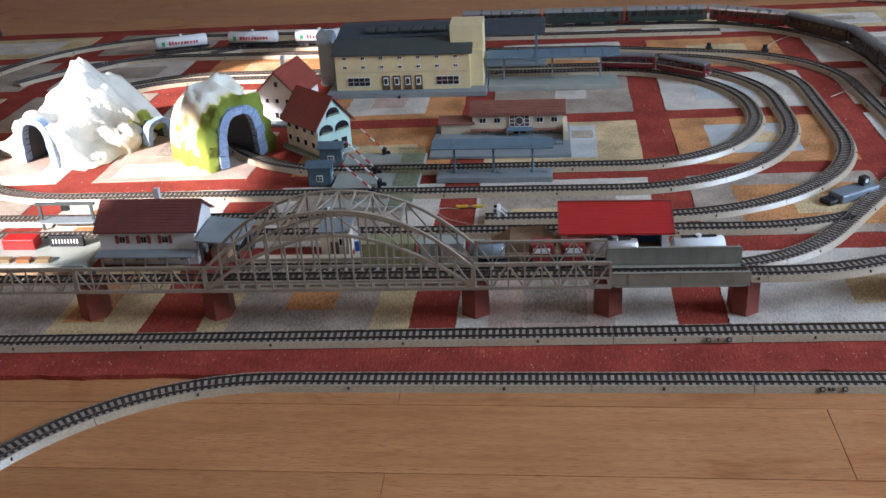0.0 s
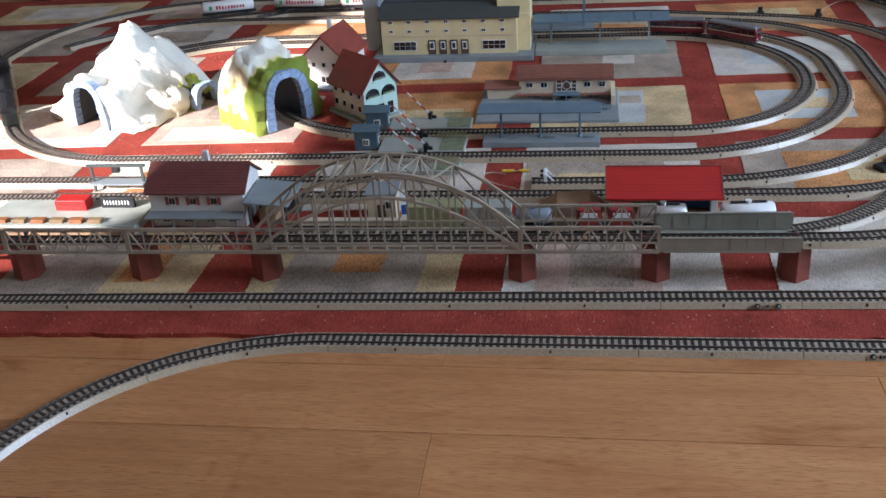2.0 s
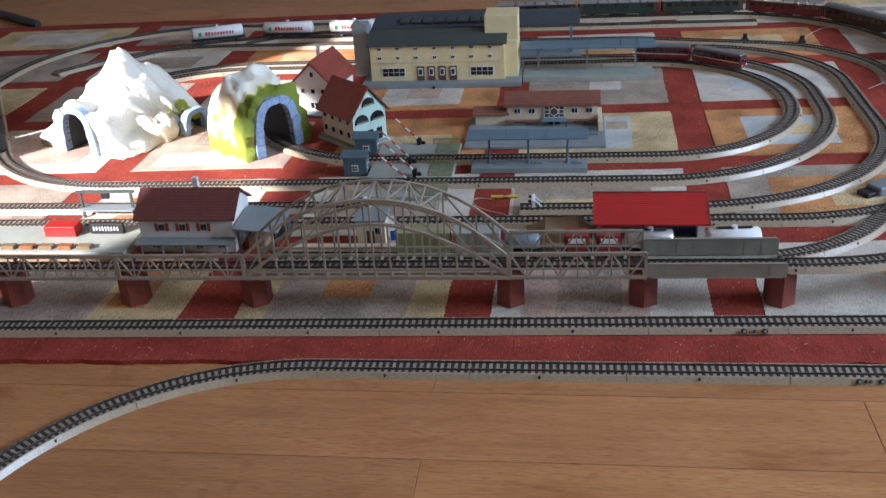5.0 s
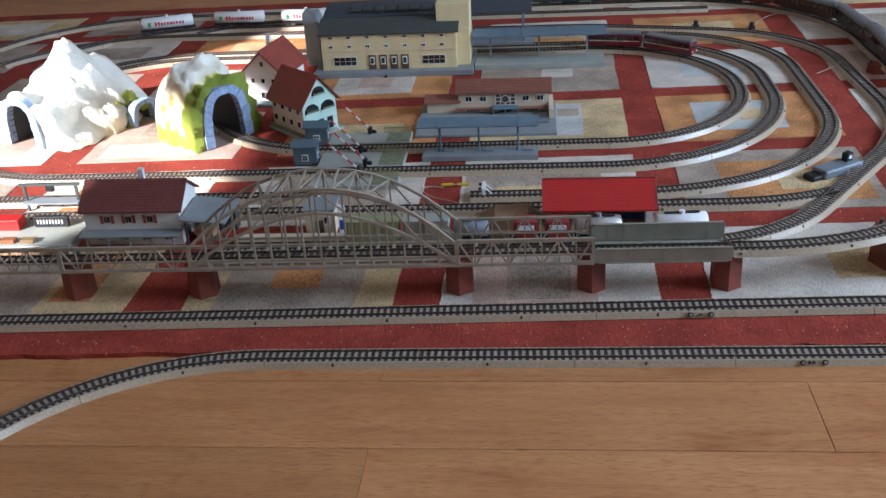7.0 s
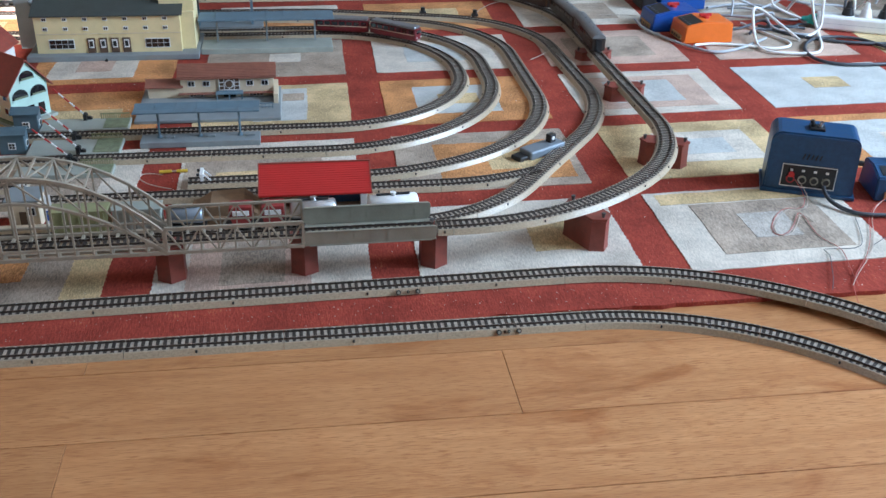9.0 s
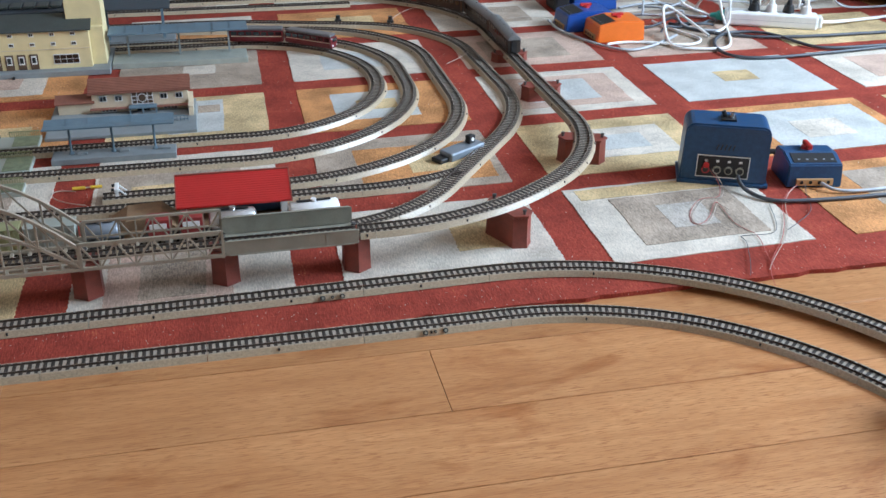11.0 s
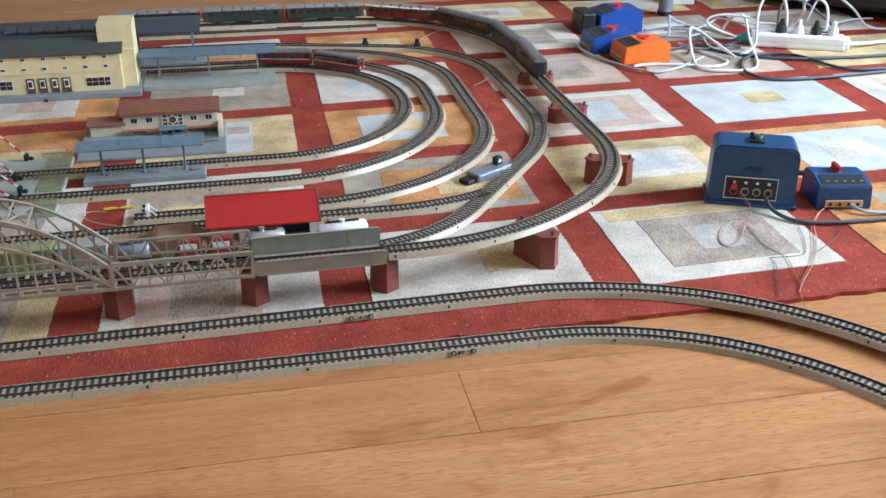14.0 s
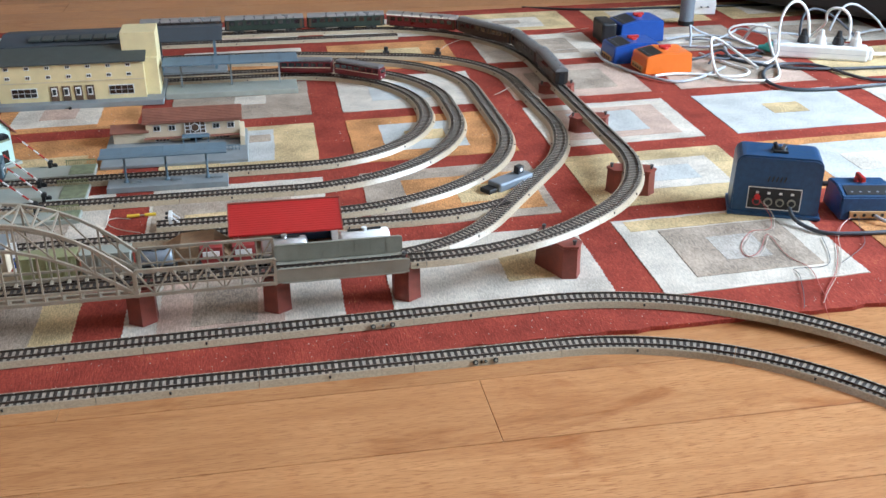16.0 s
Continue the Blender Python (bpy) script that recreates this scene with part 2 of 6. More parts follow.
RAIL = mat("rail_steel", (0.72, 0.70, 0.68), 0.24, 1.0, 120, 0.2, 0.05)
STUD = mat("contact_studs", (0.09, 0.085, 0.08), 0.5, 0.3)
BRICK_RED = mat("pier_plastic_red", (0.23, 0.050, 0.032), 0.5, 0.0, 70, 0.2, 0.1)
BRIDGE = mat("bridge_grey_plastic", (0.35, 0.295, 0.22), 0.5, 0.0, 50, 0.16, 0.08)
BRIDGE_TIN = mat("bridge_tinplate", (0.29, 0.275, 0.215), 0.5, 0.1, 40, 0.15, 0.05)
BLACK = mat("black_plastic", (0.013, 0.013, 0.014), 0.45, 0, 80, 0.3, 0.05)
WALLPAINT = mat("wall_paint", (0.36, 0.31, 0.26), 0.9, 0, 6, 0.04, 0.1, 300)
CEILPAINT = mat("ceiling_paint", (0.62, 0.60, 0.57), 0.9, 0, 6, 0.03, 0.1, 300)
WHITE = mat("white_plastic", (0.78, 0.77, 0.74), 0.4, 0, 60, 0.05, 0.03)


# ---- building helpers ----
def bm_box(bm, x0, x1, y0, y1, z0, z1, bevel=0.0):
    vs = [bm.verts.new((x, y, z)) for z in (z0, z1) for y in (y0, y1) for x in (x0, x1)]
    fs = [(0, 2, 3, 1), (4, 5, 7, 6), (0, 1, 5, 4), (2, 6, 7, 3), (0, 4, 6, 2), (1, 3, 7, 5)]
    faces = [bm.faces.new([vs[i] for i in f]) for f in fs]
    if bevel:
        bmesh.ops.bevel(bm, geom=list({e for f in faces for e in f.edges}), offset=bevel, segments=2, profile=0.5, affect="EDGES")
    return bm


def bm_bar(bm, a, b, w, d=None):
    """A square bar from a to b."""
    a, b = Vector(a), Vector(b)
    d = d or w
    axis = (b - a).normalized()
    side = axis.cross(Vector((0, 1, 0)))
    if side.length < 1e-3:
        side = axis.cross(Vector((0, 0, 1)))
    side.normalize()
    up = axis.cross(side).normalized()
    ring = [(side * sx * w / 2 + up * sy * d / 2) for sx, sy in ((-1, -1), (1, -1), (1, 1), (-1, 1))]
    v0 = [bm.verts.new(a + r) for r in ring]
    v1 = [bm.verts.new(b + r) for r in ring]
    for i in range(4):
        bm.faces.new((v0[i], v0[(i + 1) % 4], v1[(i + 1) % 4], v1[i]))
    bm.faces.new(v0[::-1])
    bm.faces.new(v1)
    return bm


def bm_cyl(bm, a, b, r, n=14, r2=None):
    a, b = Vector(a), Vector(b)
    axis = (b - a).normalized()
    ref = Vector((0, 0, 1)) if abs(axis.z) < 0.9 else Vector((1, 0, 0))
    u = axis.cross(ref).normalized()
    w = axis.cross(u)
    r2 = r if r2 is None else r2
    rings = []
    for p, q in ((a, r), (b, r2)):
        rings.append([bm.verts.new(p + (u * math.cos(t) + w * math.sin(t)) * q) for t in (2 * math.pi * i / n for i in range(n))])
    for i in range(n):
        bm.faces.new((rings[0][i], rings[0][(i + 1) % n], rings[1][(i + 1) % n], rings[1][i]))
    bm.faces.new(rings[0][::-1])
    bm.faces.new(rings[1])
    return bm


def bm_prism(bm, profile, y0, y1):
    """A profile of (x, z) drawn out along y."""
    a = [bm.verts.new((x, y0, z)) for x, z in profile]
    b = [bm.verts.new((x, y1, z)) for x, z in profile]
    n = len(profile)
    for i in range(n):
        bm.faces.new((a[i], b[i], b[(i + 1) % n], a[(i + 1) % n]))
    bm.faces.new(a)
    bm.faces.new(b[::-1])
    return bm


def mesh_of(name, bm, material, smooth=False):
    bmesh.ops.recalc_face_normals(bm, faces=bm.faces)
    me = bpy.data.meshes.new(name)
    bm.to_mesh(me)
    bm.free()
    me.materials.append(material)
    if smooth:
        for p in me.polygons:
            p.use_smooth = True
    return me


def part(name, bm, material, parent, label="", smooth=False):
    me = bm if isinstance(bm, bpy.types.Mesh) else mesh_of(name, bm, material, smooth)
    ob = new(name, me)
    ob.parent = parent
    return tagged(ob, label)


def thing(name, label, category, group="", m=None, kind=""):
    ob = new(name)
    ob.empty_display_size = 0.02
    if m is not None:
        ob.matrix_world = m
    return tagged(ob, label, category, group, kind)


def box(*a):
    return bm_box(bmesh.new(), *a)


# ---- floor and room shell ----
FLOOR_Z = -0.008
floor = thing("floor", "honey-coloured oak laminate floor with long boards", "floor", kind="structure")
part("subfloor", box(-3.5, 3.5, -2.6, 4.4, -0.06, FLOOR_Z - 0.0022), SEAM, floor)


# walls and ceiling lie out of view; their tones set the bounced light
def room_wall(name, spans):
    bm = bmesh.new()
    for s in spans:
        bm_box(bm, *s)
    return tagged(new(name, mesh_of(name, bm, WALLPAINT)), "unseen beige wall added to shape the room light", "wall", kind="structure")


H = 2.5
# unseen side opening, placed and sized to shape the sun's pool on the left
GY0, GY1, GZ0, GZ1 = -1.88, -0.52, 1.29, 2.185
room_wall("wall_north", [(-3.5, 3.5, 4.3, 4.5, -0.06, H)])
room_wall("wall_south", [(-3.5, 3.5, -2.8, -2.6, -0.06, H)])
room_wall("wall_west", [(-3.7, -3.5, -2.8, GY0, -0.06, H), (-3.7, -3.5, GY0, GY1, -0.06, GZ0), (-3.7, -3.5, GY0, GY1, GZ1, H), (-3.7, -3.5, GY1, 4.5, -0.06, H)])
room_wall("wall_east", [(3.5, 3.7, -2.8, -0.10, -0.06, H), (3.5, 3.7, -0.10, 1.90, -0.06, 0.85), (3.5, 3.7, -0.10, 1.90, 2.15, H), (3.5, 3.7, 1.90, 4.5, -0.06, H)])
tagged(new("ceiling", mesh_of("ceiling", box(-3.7, 3.7, -2.8, 4.5, H, H + 0.1), CEILPAINT)), "unseen pale ceiling added to bounce the room light", "ceiling", kind="structure")

# ---- rug ----
RX0, RX1, RV0, RV1 = -1.75, 2.3, 1.058, 2.935


def rug_point(u, v):
    """Rug lies a little askew and stretched on the floor."""
    y = v + 0.045 * (u - 0.25)
    border = min(1, max(0, (1.128 - v) / 0.07 if u > 0.3 else (1.25 - v) / 0.12))
    return (u + 0.012 * (v - 1.15), y + border * (0.0128 - 0.0234 * u - 0.0050))


def rug_slab(u0, u1, v0, v1, z0, z1, wobble=0.0010, step=0.006):
    """A woven field with a slightly uneven selvedge."""
    bm = bmesh.new()
    nu = max(2, int((u1 - u0) / step))
    nv = max(2, int((v1 - v0) / step))
    edge = []
    for i in range(nu):
        edge.append((u0 + (u1 - u0) * i / nu, v0))
    for i in range(nv):
        edge.append((u1, v0 + (v1 - v0) * i / nv))
    for i in range(nu):
        edge.append((u1 - (u1 - u0) * i / nu, v1))
    for i in range(nv):
        edge.append((u0, v1 - (v1 - v0) * i / nv))
    pts = []
    for u, v in edge:
        x, y = rug_point(u, v)
        x += 0.0008 * (1 if len(pts) % 2 else -1) * (wobble < 0.0025)
        pts.append((x + wobble * noise.noise((x * 31, y * 31, 1.7)) * 2, y + wobble * noise.noise((x * 37, y * 29, 9.1)) * 2))
    top = [bm.verts.new((x, y, z1)) for x, y in pts]
    low = [bm.verts.new((x, y, z0)) for x, y in pts]
    bm.faces.new(top)
    n = len(pts)
    for i in range(n):
        bm.faces.new((low[i], low[(i + 1) % n], top[(i + 1) % n], top[i]))
    return bm


rug = thing("rug", "flat-woven wool rug with red bands and patchwork fields", "rug")
part("ground_weave", rug_slab(RX0, RX1, RV0, RV1, FLOOR_Z, -0.0012, 0.003, 0.02), RUG_RED, rug, "dark red woven bands")
COLS = [(-1.62, -1.23), (-1.16, -0.86), (-0.79, -0.495), (-0.413, -0.122), (-0.058, 0.237), (0.305, 0.622), (0.690, 1.013), (1.085, 1.432), (1.500, 1.85), (1.92, 2.25)]
ROWS_V = [(1.128, 1.383), (1.437, 1.682), (1.737, 1.988), (2.045, 2.294), (2.352, 2.60), (2.66, 2.868)]
C, G, P, Yl, O, K = RUG_CREAM, RUG_GREY, RUG_PALE, RUG_YELLOW, RUG_ORANGE, RUG_PINK
# ground colour, then nested fields as (colour, u from, u to, v from, v to) in shares of the cell
CELLS = {
    (2, 0): (Yl, [(G, .0, .55, .0, 1), (O, .6, .8, .3, .9)]), (3, 0): (Yl, [(G, .14, .82, 0, .95), (O, .38, .62, .40, .95)]),
    (4, 0): (C, [(K, .15, .72, .05, .9), (G, .3, .6, .2, .8)]), (5, 0): (C, [(Yl, .55, .8, .35, .8)]),
    (6, 0): (C, [(Yl, .06, .9, .82, .97), (G, .2, .84, .16, .80), (RUG_SILVER, .40, .64, .32, .64)]), (7, 0): (O, [(G, .3, .9, .2, .85)]),
    (2, 1): (C, [(O, .2, .7, .3, .7)]), (3, 1): (C, [(G, .15, .8, .15, .8)]), (4, 1): (C, [(G, .02, .8, .1, .72), (Yl, .2, .6, .2, .5)]),
    (5, 1): (G, [(O, .22, .95, .12, .8), (Yl, .5, .8, .3, .6)]), (6, 1): (Yl, [(C, .3, .85, .25, .8), (P, .42, .7, .38, .66)]),
    (7, 1): (O, [(P, .2, .92, .0, .86), (C, .4, .7, .25, .6)]),
    (1, 2): (C, [(K, .2, .8, .2, .8)]), (2, 2): (K, [(C, .1, .75, .08, .35), (G, .25, .7, .5, .9)]), (3, 2): (O, [(Yl, .3, .75, .25, .6)]),
    (4, 2): (Yl, [(P, .38, .72, .2, .9), (G, .56, .70, .62, .78)]), (5, 2): (O, [(P, .2, .72, .2, .82), (Yl, .35, .6, .4, .62)]),
    (6, 2): (C, [(K, .12, .88, .12, .86), (P, .25, .7, .25, .75)]), (7, 2): (P, [(Yl, .38, .62, .4, .66)]),
    (1, 3): (G, [(C, .2, .8, .2, .7)]), (2, 3): (C, [(G, .2, .8, .3, .8)]), (3, 3): (O, [(C, .12, .72, .12, .78), (K, .3, .55, .3, .78)]),
    (4, 3): (G, [(C, .45, .68, .38, .62)]), (5, 3): (C, [(P, .22, .7, .25, .75)]), (6, 3): (K, [(G, .2, .8, .2, .8)]), (7, 3): (K, [(G, .2, .8, .2, .8)]),
    (0, 4): (G, []), (1, 4): (C, [(G, .2, .8, .3, .7)]), (2, 4): (O, [(Yl, .3, .8, .2, .7)]), (3, 4): (G, [(C, .3, .7, .3, .7)]), (4, 4): (C, [(O, .2, .8, .2, .8)]),
    (5, 4): (O, [(Yl, .3, .75, .3, .75)]), (6, 4): (C, [(G, .25, .8, .2, .8)]), (7, 4): (G, [(C, .3, .7, .3, .7)]),
    (4, 5): (C, [(K, .3, .7, .3, .7)]), (5, 5): (C, [(Yl, .2, .8, .3, .7)]), (6, 5): (Yl, [(C, .12, .75, .15, .7), (G, .32, .56, .36, .56)]), (7, 5): (Yl, [(C, .2, .8, .2, .8)]),
}
for i, (u0, u1) in enumerate(COLS):
    for j, (v0, v1) in enumerate(ROWS_V):
        ground_m, nest = CELLS.get((i, j), ((C, G, Yl, O)[(i * 3 + j * 2) % 4], [((G, C, K, Yl)[(i + j) % 4], .2, .8, .22, .8)]))
        field = part("field", rug_slab(u0, u1, v0, v1, -0.0014, 0.0), ground_m, rug)
        for n, (mm, a, b, c, d) in enumerate(nest):
            uu, vv = u1 - u0, v1 - v0
            part("inset", rug_slab(u0 + a * uu, u0 + b * uu, v0 + c * vv, v0 + d * vv, -0.0005, 0.0004 + 0.0004 * n, 0.001, 0.006), mm, field)

# pale lint and crumbs strewn over the rug
_rnd = random.Random(5)
bm = bmesh.new()
for _ in range(1500):
    lx, ly = _rnd.uniform(-0.9, 1.5), _rnd.uniform(1.05, 2.3)
    if _rnd.random() < 0.35:
        ly = _rnd.uniform(1.045, 1.13) + 0.02 * (lx - 0.25)
    r, a = _rnd.uniform(0.00025, 0.0007), _rnd.uniform(0, 3.14)
    c, d = r * math.cos(a) * _rnd.uniform(1, 2.2), r * math.sin(a) * _rnd.uniform(1, 2.2)
    q = [bm.verts.new((lx + ux, ly + uy, -0.0008 if ly < 1.13 else 0.0002)) for ux, uy in ((-c, -d), (d * 0.6, -c * 0.6), (c, d), (-d * 0.6, c * 0.6))]
    top = bm.verts.new((lx, ly, (-0.0008 if ly < 1.13 else 0.0008) + r * 0.9))
    for i in range(4):
        bm.faces.new((q[i], q[(i + 1) % 4], top))
tagged(new("lint", mesh_of("lint", bm, mat("pale_lint", (0.72, 0.66, 0.56), 0.9, 0, 60, 0.15, 0.0))), "pale lint and crumbs scattered on the rug", "lint", kind="stuff")

# ---- railway track, piece by piece ----
BASE = [(-0.0195, 0.0), (-0.0155, 0.0075), (0.0155, 0.0075), (0.0195, 0.0)]
_pieces = {}


def along(length, bend):
    """Place and heading at a run of length along a piece that turns by bend radians."""
    def at(s):
        if abs(bend) < 1e-6:
            return s, 0.0, 0.0
        r = length / bend
        a = bend * s / length
        return r * math.sin(a), r * (1 - math.cos(a)), a
    return at


def sweep(profile, length, bend, steps, s0=0.0, s1=None):
    bm = bmesh.new()
    at = along(length, bend)
    s1 = length if s1 is None else s1
    rings = []
    for i in range(steps + 1):
        x, y, a = at(s0 + (s1 - s0) * i / steps)
        rings.append([bm.verts.new((x - o * math.sin(a), y + o * math.cos(a), z)) for o, z in profile])
    n = len(profile)
    for r0, r1 in zip(rings, rings[1:]):
        for i in range(n):
            bm.faces.new((r0[i], r0[(i + 1) % n], r1[(i + 1) % n], r1[i]))
    bm.faces.new(rings[0][::-1])
    bm.faces.new(rings[-1])
    return bm


def track_piece(length, bend, bedless=False):
    key = (round(length, 4), round(bend, 4), bedless)
    if key in _pieces:
        return _pieces[key]
    steps = 1 if abs(bend) < 1e-6 else max(4, int(abs(bend) / radians(1.5)))
    at = along(length, bend)
    out = []
    gap = 0.0004
    if not bedless:
        out.append(("roadbed", mesh_of("roadbed", sweep(BASE, length, bend, steps, gap, length - gap), BALLAST)))
        out.append(("ballast_top", mesh_of("ballast_top", sweep([(-0.0142, 0.0074), (-0.0142, 0.0079), (0.0142, 0.0079), (0.0142, 0.0074)], length, bend, steps, gap, length - gap), BALLAST_TOP)))
    z = 0.0075
    n = max(2, round(length / 0.0086))
    bm = bmesh.new()
    for i in range(n):
        x, y, a = at(length * (i + 0.5) / n)
        c, s = math.cos(a), math.sin(a)
        q = [(x + c * u - s * v, y + s * u + c * v) for u, v in ((-0.0022, -0.0135), (0.0022, -0.0135), (0.0022, 0.0135), (-0.0022, 0.0135))]
        lo = [bm.verts.new((*p, z - 0.0005)) for p in q]
        hi = [bm.verts.new((*p, z + 0.0009)) for p in q]
        bm.faces.new(hi)
        for j in range(4):
            bm.faces.new((lo[j], lo[(j + 1) % 4], hi[(j + 1) % 4], hi[j]))
    out.append(("sleepers", mesh_of("sleepers", bm, SLEEPER)))
    for o in (-0.0083, 0.0083):
        prof = [(o - 0.0008, z), (o - 0.0005, z + 0.0031), (o + 0.0005, z + 0.0031), (o + 0.0008, z)]
        me = mesh_of("rail", sweep(prof, length, bend, steps, gap, length - gap), RAIL_WEB)
        me.materials.append(RAIL)
        for p in me.polygons:
            p.material_index = 1 if p.normal.z > 0.7 else 0
        out.append(("rail", me))
    bm = bmesh.new()
    for i in range(n):
        x, y, a = at(length * (i + 0.5) / n)
        lo = [bm.verts.new((x + u, y + v, z + 0.0008)) for u, v in ((-0.0006, -0.0006), (0.0006, -0.0006), (0.0006, 0.0006), (-0.0006, 0.0006))]
        tip = bm.verts.new((x, y, z + 0.0018))
        for j in range(4):
            bm.faces.new((lo[j], lo[(j + 1) % 4], tip))
    out.append(("contact_studs", mesh_of("contact_studs", bm, STUD)))
    if not bedless:
        bm = bmesh.new()
        for s in (length * 0.45,):
            x, y, a = at(s)
            for sgn in (-1, 1):
                o = sgn * 0.0172
                bm_cyl(bm, (x - o * math.sin(a), y + o * math.cos(a), 0.003), (x - o * math.sin(a), y + o * math.cos(a), 0.0062), 0.0014, 8)
        out.append(("screw_holes", mesh_of("screw_holes", bm, BLACK)))
    _pieces[key] = out
    return out


def sleeper_mesh():
    """One black sleeper with chamfered top edges."""
    if "sleeper" not in _pieces:
        bm = bmesh.new()
        rings = [[bm.verts.new((sx * u, sy * v, h)) for sx, sy in ((-1, -1), (1, -1), (1, 1), (-1, 1))] for u, v, h in ((0.0022, 0.0135, -0.0005), (0.0022, 0.0135, 0.0006), (0.0018, 0.0131, 0.0009))]
        for lo, hi in zip(rings, rings[1:]):
            for j in range(4):
                bm.faces.new((lo[j], lo[(j + 1) % 4], hi[(j + 1) % 4], hi[j]))
        bm.faces.new(rings[-1])
        _pieces["sleeper"] = mesh_of("sleeper", bm, SLEEPER)
    return _pieces["sleeper"]


def lay(x, y, heading, runs, z=0.0, group="railway track", bedless=False, slope=0.0, most=30, apart=False):
    """Lays sections one after another: ('s', metres) or ('c', radius, degrees, left +). Returns the end."""
    h = radians(heading)
    for run in runs:
        if run[0] == "s":
            n = max(1, round(run[1] / 0.18))
            todo = [(run[1] / n, 0.0)] * n
        else:
            n = max(1, round(abs(run[2]) / most))
            b = radians(run[2] / n)
            todo = [(run[1] * abs(b), b)] * n
        for length, bend in todo:
            sec = thing("track_section", ("curved" if bend else "straight") + " tinplate model railway track section with black sleepers", "model track", group,
                        Matrix.Translation((x, y, z)) @ Matrix.Rotation(h, 4, "Z") @ Matrix.Rotation(slope, 4, "Y"))
            for nm, me in track_piece(length, bend, bedless):
                if apart and nm == "sleepers":
                    n_s = max(2, round(length / 0.0086))
                    for k in range(n_s):
                        sx, sy, sa = along(length, bend)(length * (k + 0.5) / n_s)
                        part("sleeper", sleeper_mesh(), None, sec).matrix_local = pose(sx, sy, 0.0075, 0, 0, math.degrees(sa))
                    continue
                tagged(part(nm, me, None, sec), kind="stuff" if nm in ("sleepers", "screw_holes", "contact_studs") else "")
            dx, dy, da = along(length, bend)(length)
            x, y = x + math.cos(h) * dx - math.sin(h) * dy, y + math.sin(h) * dx + math.cos(h) * dy
            h += da
            z -= slope * length
    return x, y, math.degrees(h)


R0, R1, R2, R3 = 0.2866, 0.36, 0.4374, 0.515
# front line, on the bare floor along the rug's edge
FX, FY = -0.265, 1.0379
lay(FX, FY, 180.6, [("c", R1, 75), ("s", 0.36)], FLOOR_Z, apart=True)
lay(FX, FY, 0.6, [("s", 0.765), ("c", R2, -90), ("s", 0.72)], FLOOR_Z, apart=True)
# second front line
lay(-2.30, 1.0587, 1.9, [("s", 2.80), ("c", R3, -75), ("s", 0.36)], 0.0, apart=True)
# raised line, running down to the rug behind the ovals
BZ = 0.0525
RAISED = [("s", 0.022), ("c", R2, 38)]
RUN_UP = 0.022 + R2 * radians(88) + 0.70
_e = lay(0.330, 1.2085, 0, RAISED, BZ, "raised railway track")
RB = 0.40
SLOPE = 0.0457
_e = lay(*_e, [("c", R2, 50), ("s", 0.70), ("c", RB, 10)], BZ, "raised railway track", False, SLOPE, 13)
BACK = (*_e, [("c", RB, 82), ("s", 1.34), ("c", R2, 90), ("s", 0.36)])
lay(*BACK, 0.0, "raised railway track")
# line beside it along the back edge of the rug
lay(0.52, 2.662, 180, [("s", 1.05), ("c", R2, 40)], 0.0)
# inner oval
lay(-0.30, 1.722, 1, [("s", 0.505), ("c", R0, 89.5), ("s", 0.018), ("c", R0, 89.5), ("s", 0.93), ("c", R0, 90)], 0.0)
lay(-0.30, 1.722, 181, [("c", R0, -75)], 0.0)
# second oval
lay(-0.78, 1.606, 0.8, [("s", 0.97), ("c", R1, 89.2), ("s", 0.10), ("c", R0, 90), ("s", 0.97), ("c", R1, 90)], 0.0)
lay(-0.78, 1.606, 180.8, [("c", R1, -60), ("s", 0.54)], 0.0)
# third oval with a siding that ends at a buffer
lay(-0.035, 1.503, 1, [("s", 0.265), ("c", R2, 30), ("c", R1, 59), ("s", 0.265), ("c", R0, 83), ("s", 0.30)], 0.0)
# fourth line behind the bridge
lay(-0.41, 1.325, 0, [("s", 0.685), ("c", R0, 54), ("s", 0.25), ("c", R2, 38), ("s", 0.265), ("c", R0, 75), ("s", 0.26), ("c", R2, 12), ("s", 1.02), ("c", R2, 60)], 0.0)
# siding past the red shed
lay(-1.1, 1.44, 0.8, [("s", 1.47), ("c", R2, 22), ("s", 0.012)], 0.0)
# short siding that ends at the second buffer stop
lay(-0.285, 1.512, 180, [("s", 0.72)], 0.0)
# wagon siding at the back
lay(-0.28, 2.608, 180, [("s", 0.47), ("c", R2, 60)], 0.0)

# ---- more materials ----
SLATE = mat("slate_grey_roof", (0.055, 0.063, 0.056), 0.65, 0, 60, 0.2, 0.1)
DARKBLUE = mat("dark_blue_canopy", (0.05, 0.060, 0.070), 0.65, 0, 50, 0.2, 0.08)
CANOPY = mat("blue_grey_canopy", (0.125, 0.185, 0.225), 0.6, 0, 50, 0.14, 0.06)
SLAB = mat("grey_platform", (0.23, 0.252, 0.255), 0.65, 0, 40, 0.13, 0.08)
CREAM = mat("cream_yellow_wall", (0.74, 0.61, 0.33), 0.55, 0, 40, 0.08, 0.05)
BEIGE = mat("beige_wall", (0.64, 0.53, 0.37), 0.6, 0, 40, 0.1, 0.05)
LIGHTW = mat("off_white_wall", (0.70, 0.68, 0.63), 0.6, 0, 40, 0.08, 0.05)
MINT = mat("mint_gable", (0.50, 0.66, 0.56), 0.55, 0, 40, 0.08, 0.05)
ROOF_RED = mat("roof_tile_red", (0.27, 0.055, 0.035), 0.55, 0, 60, 0.2, 0.15)
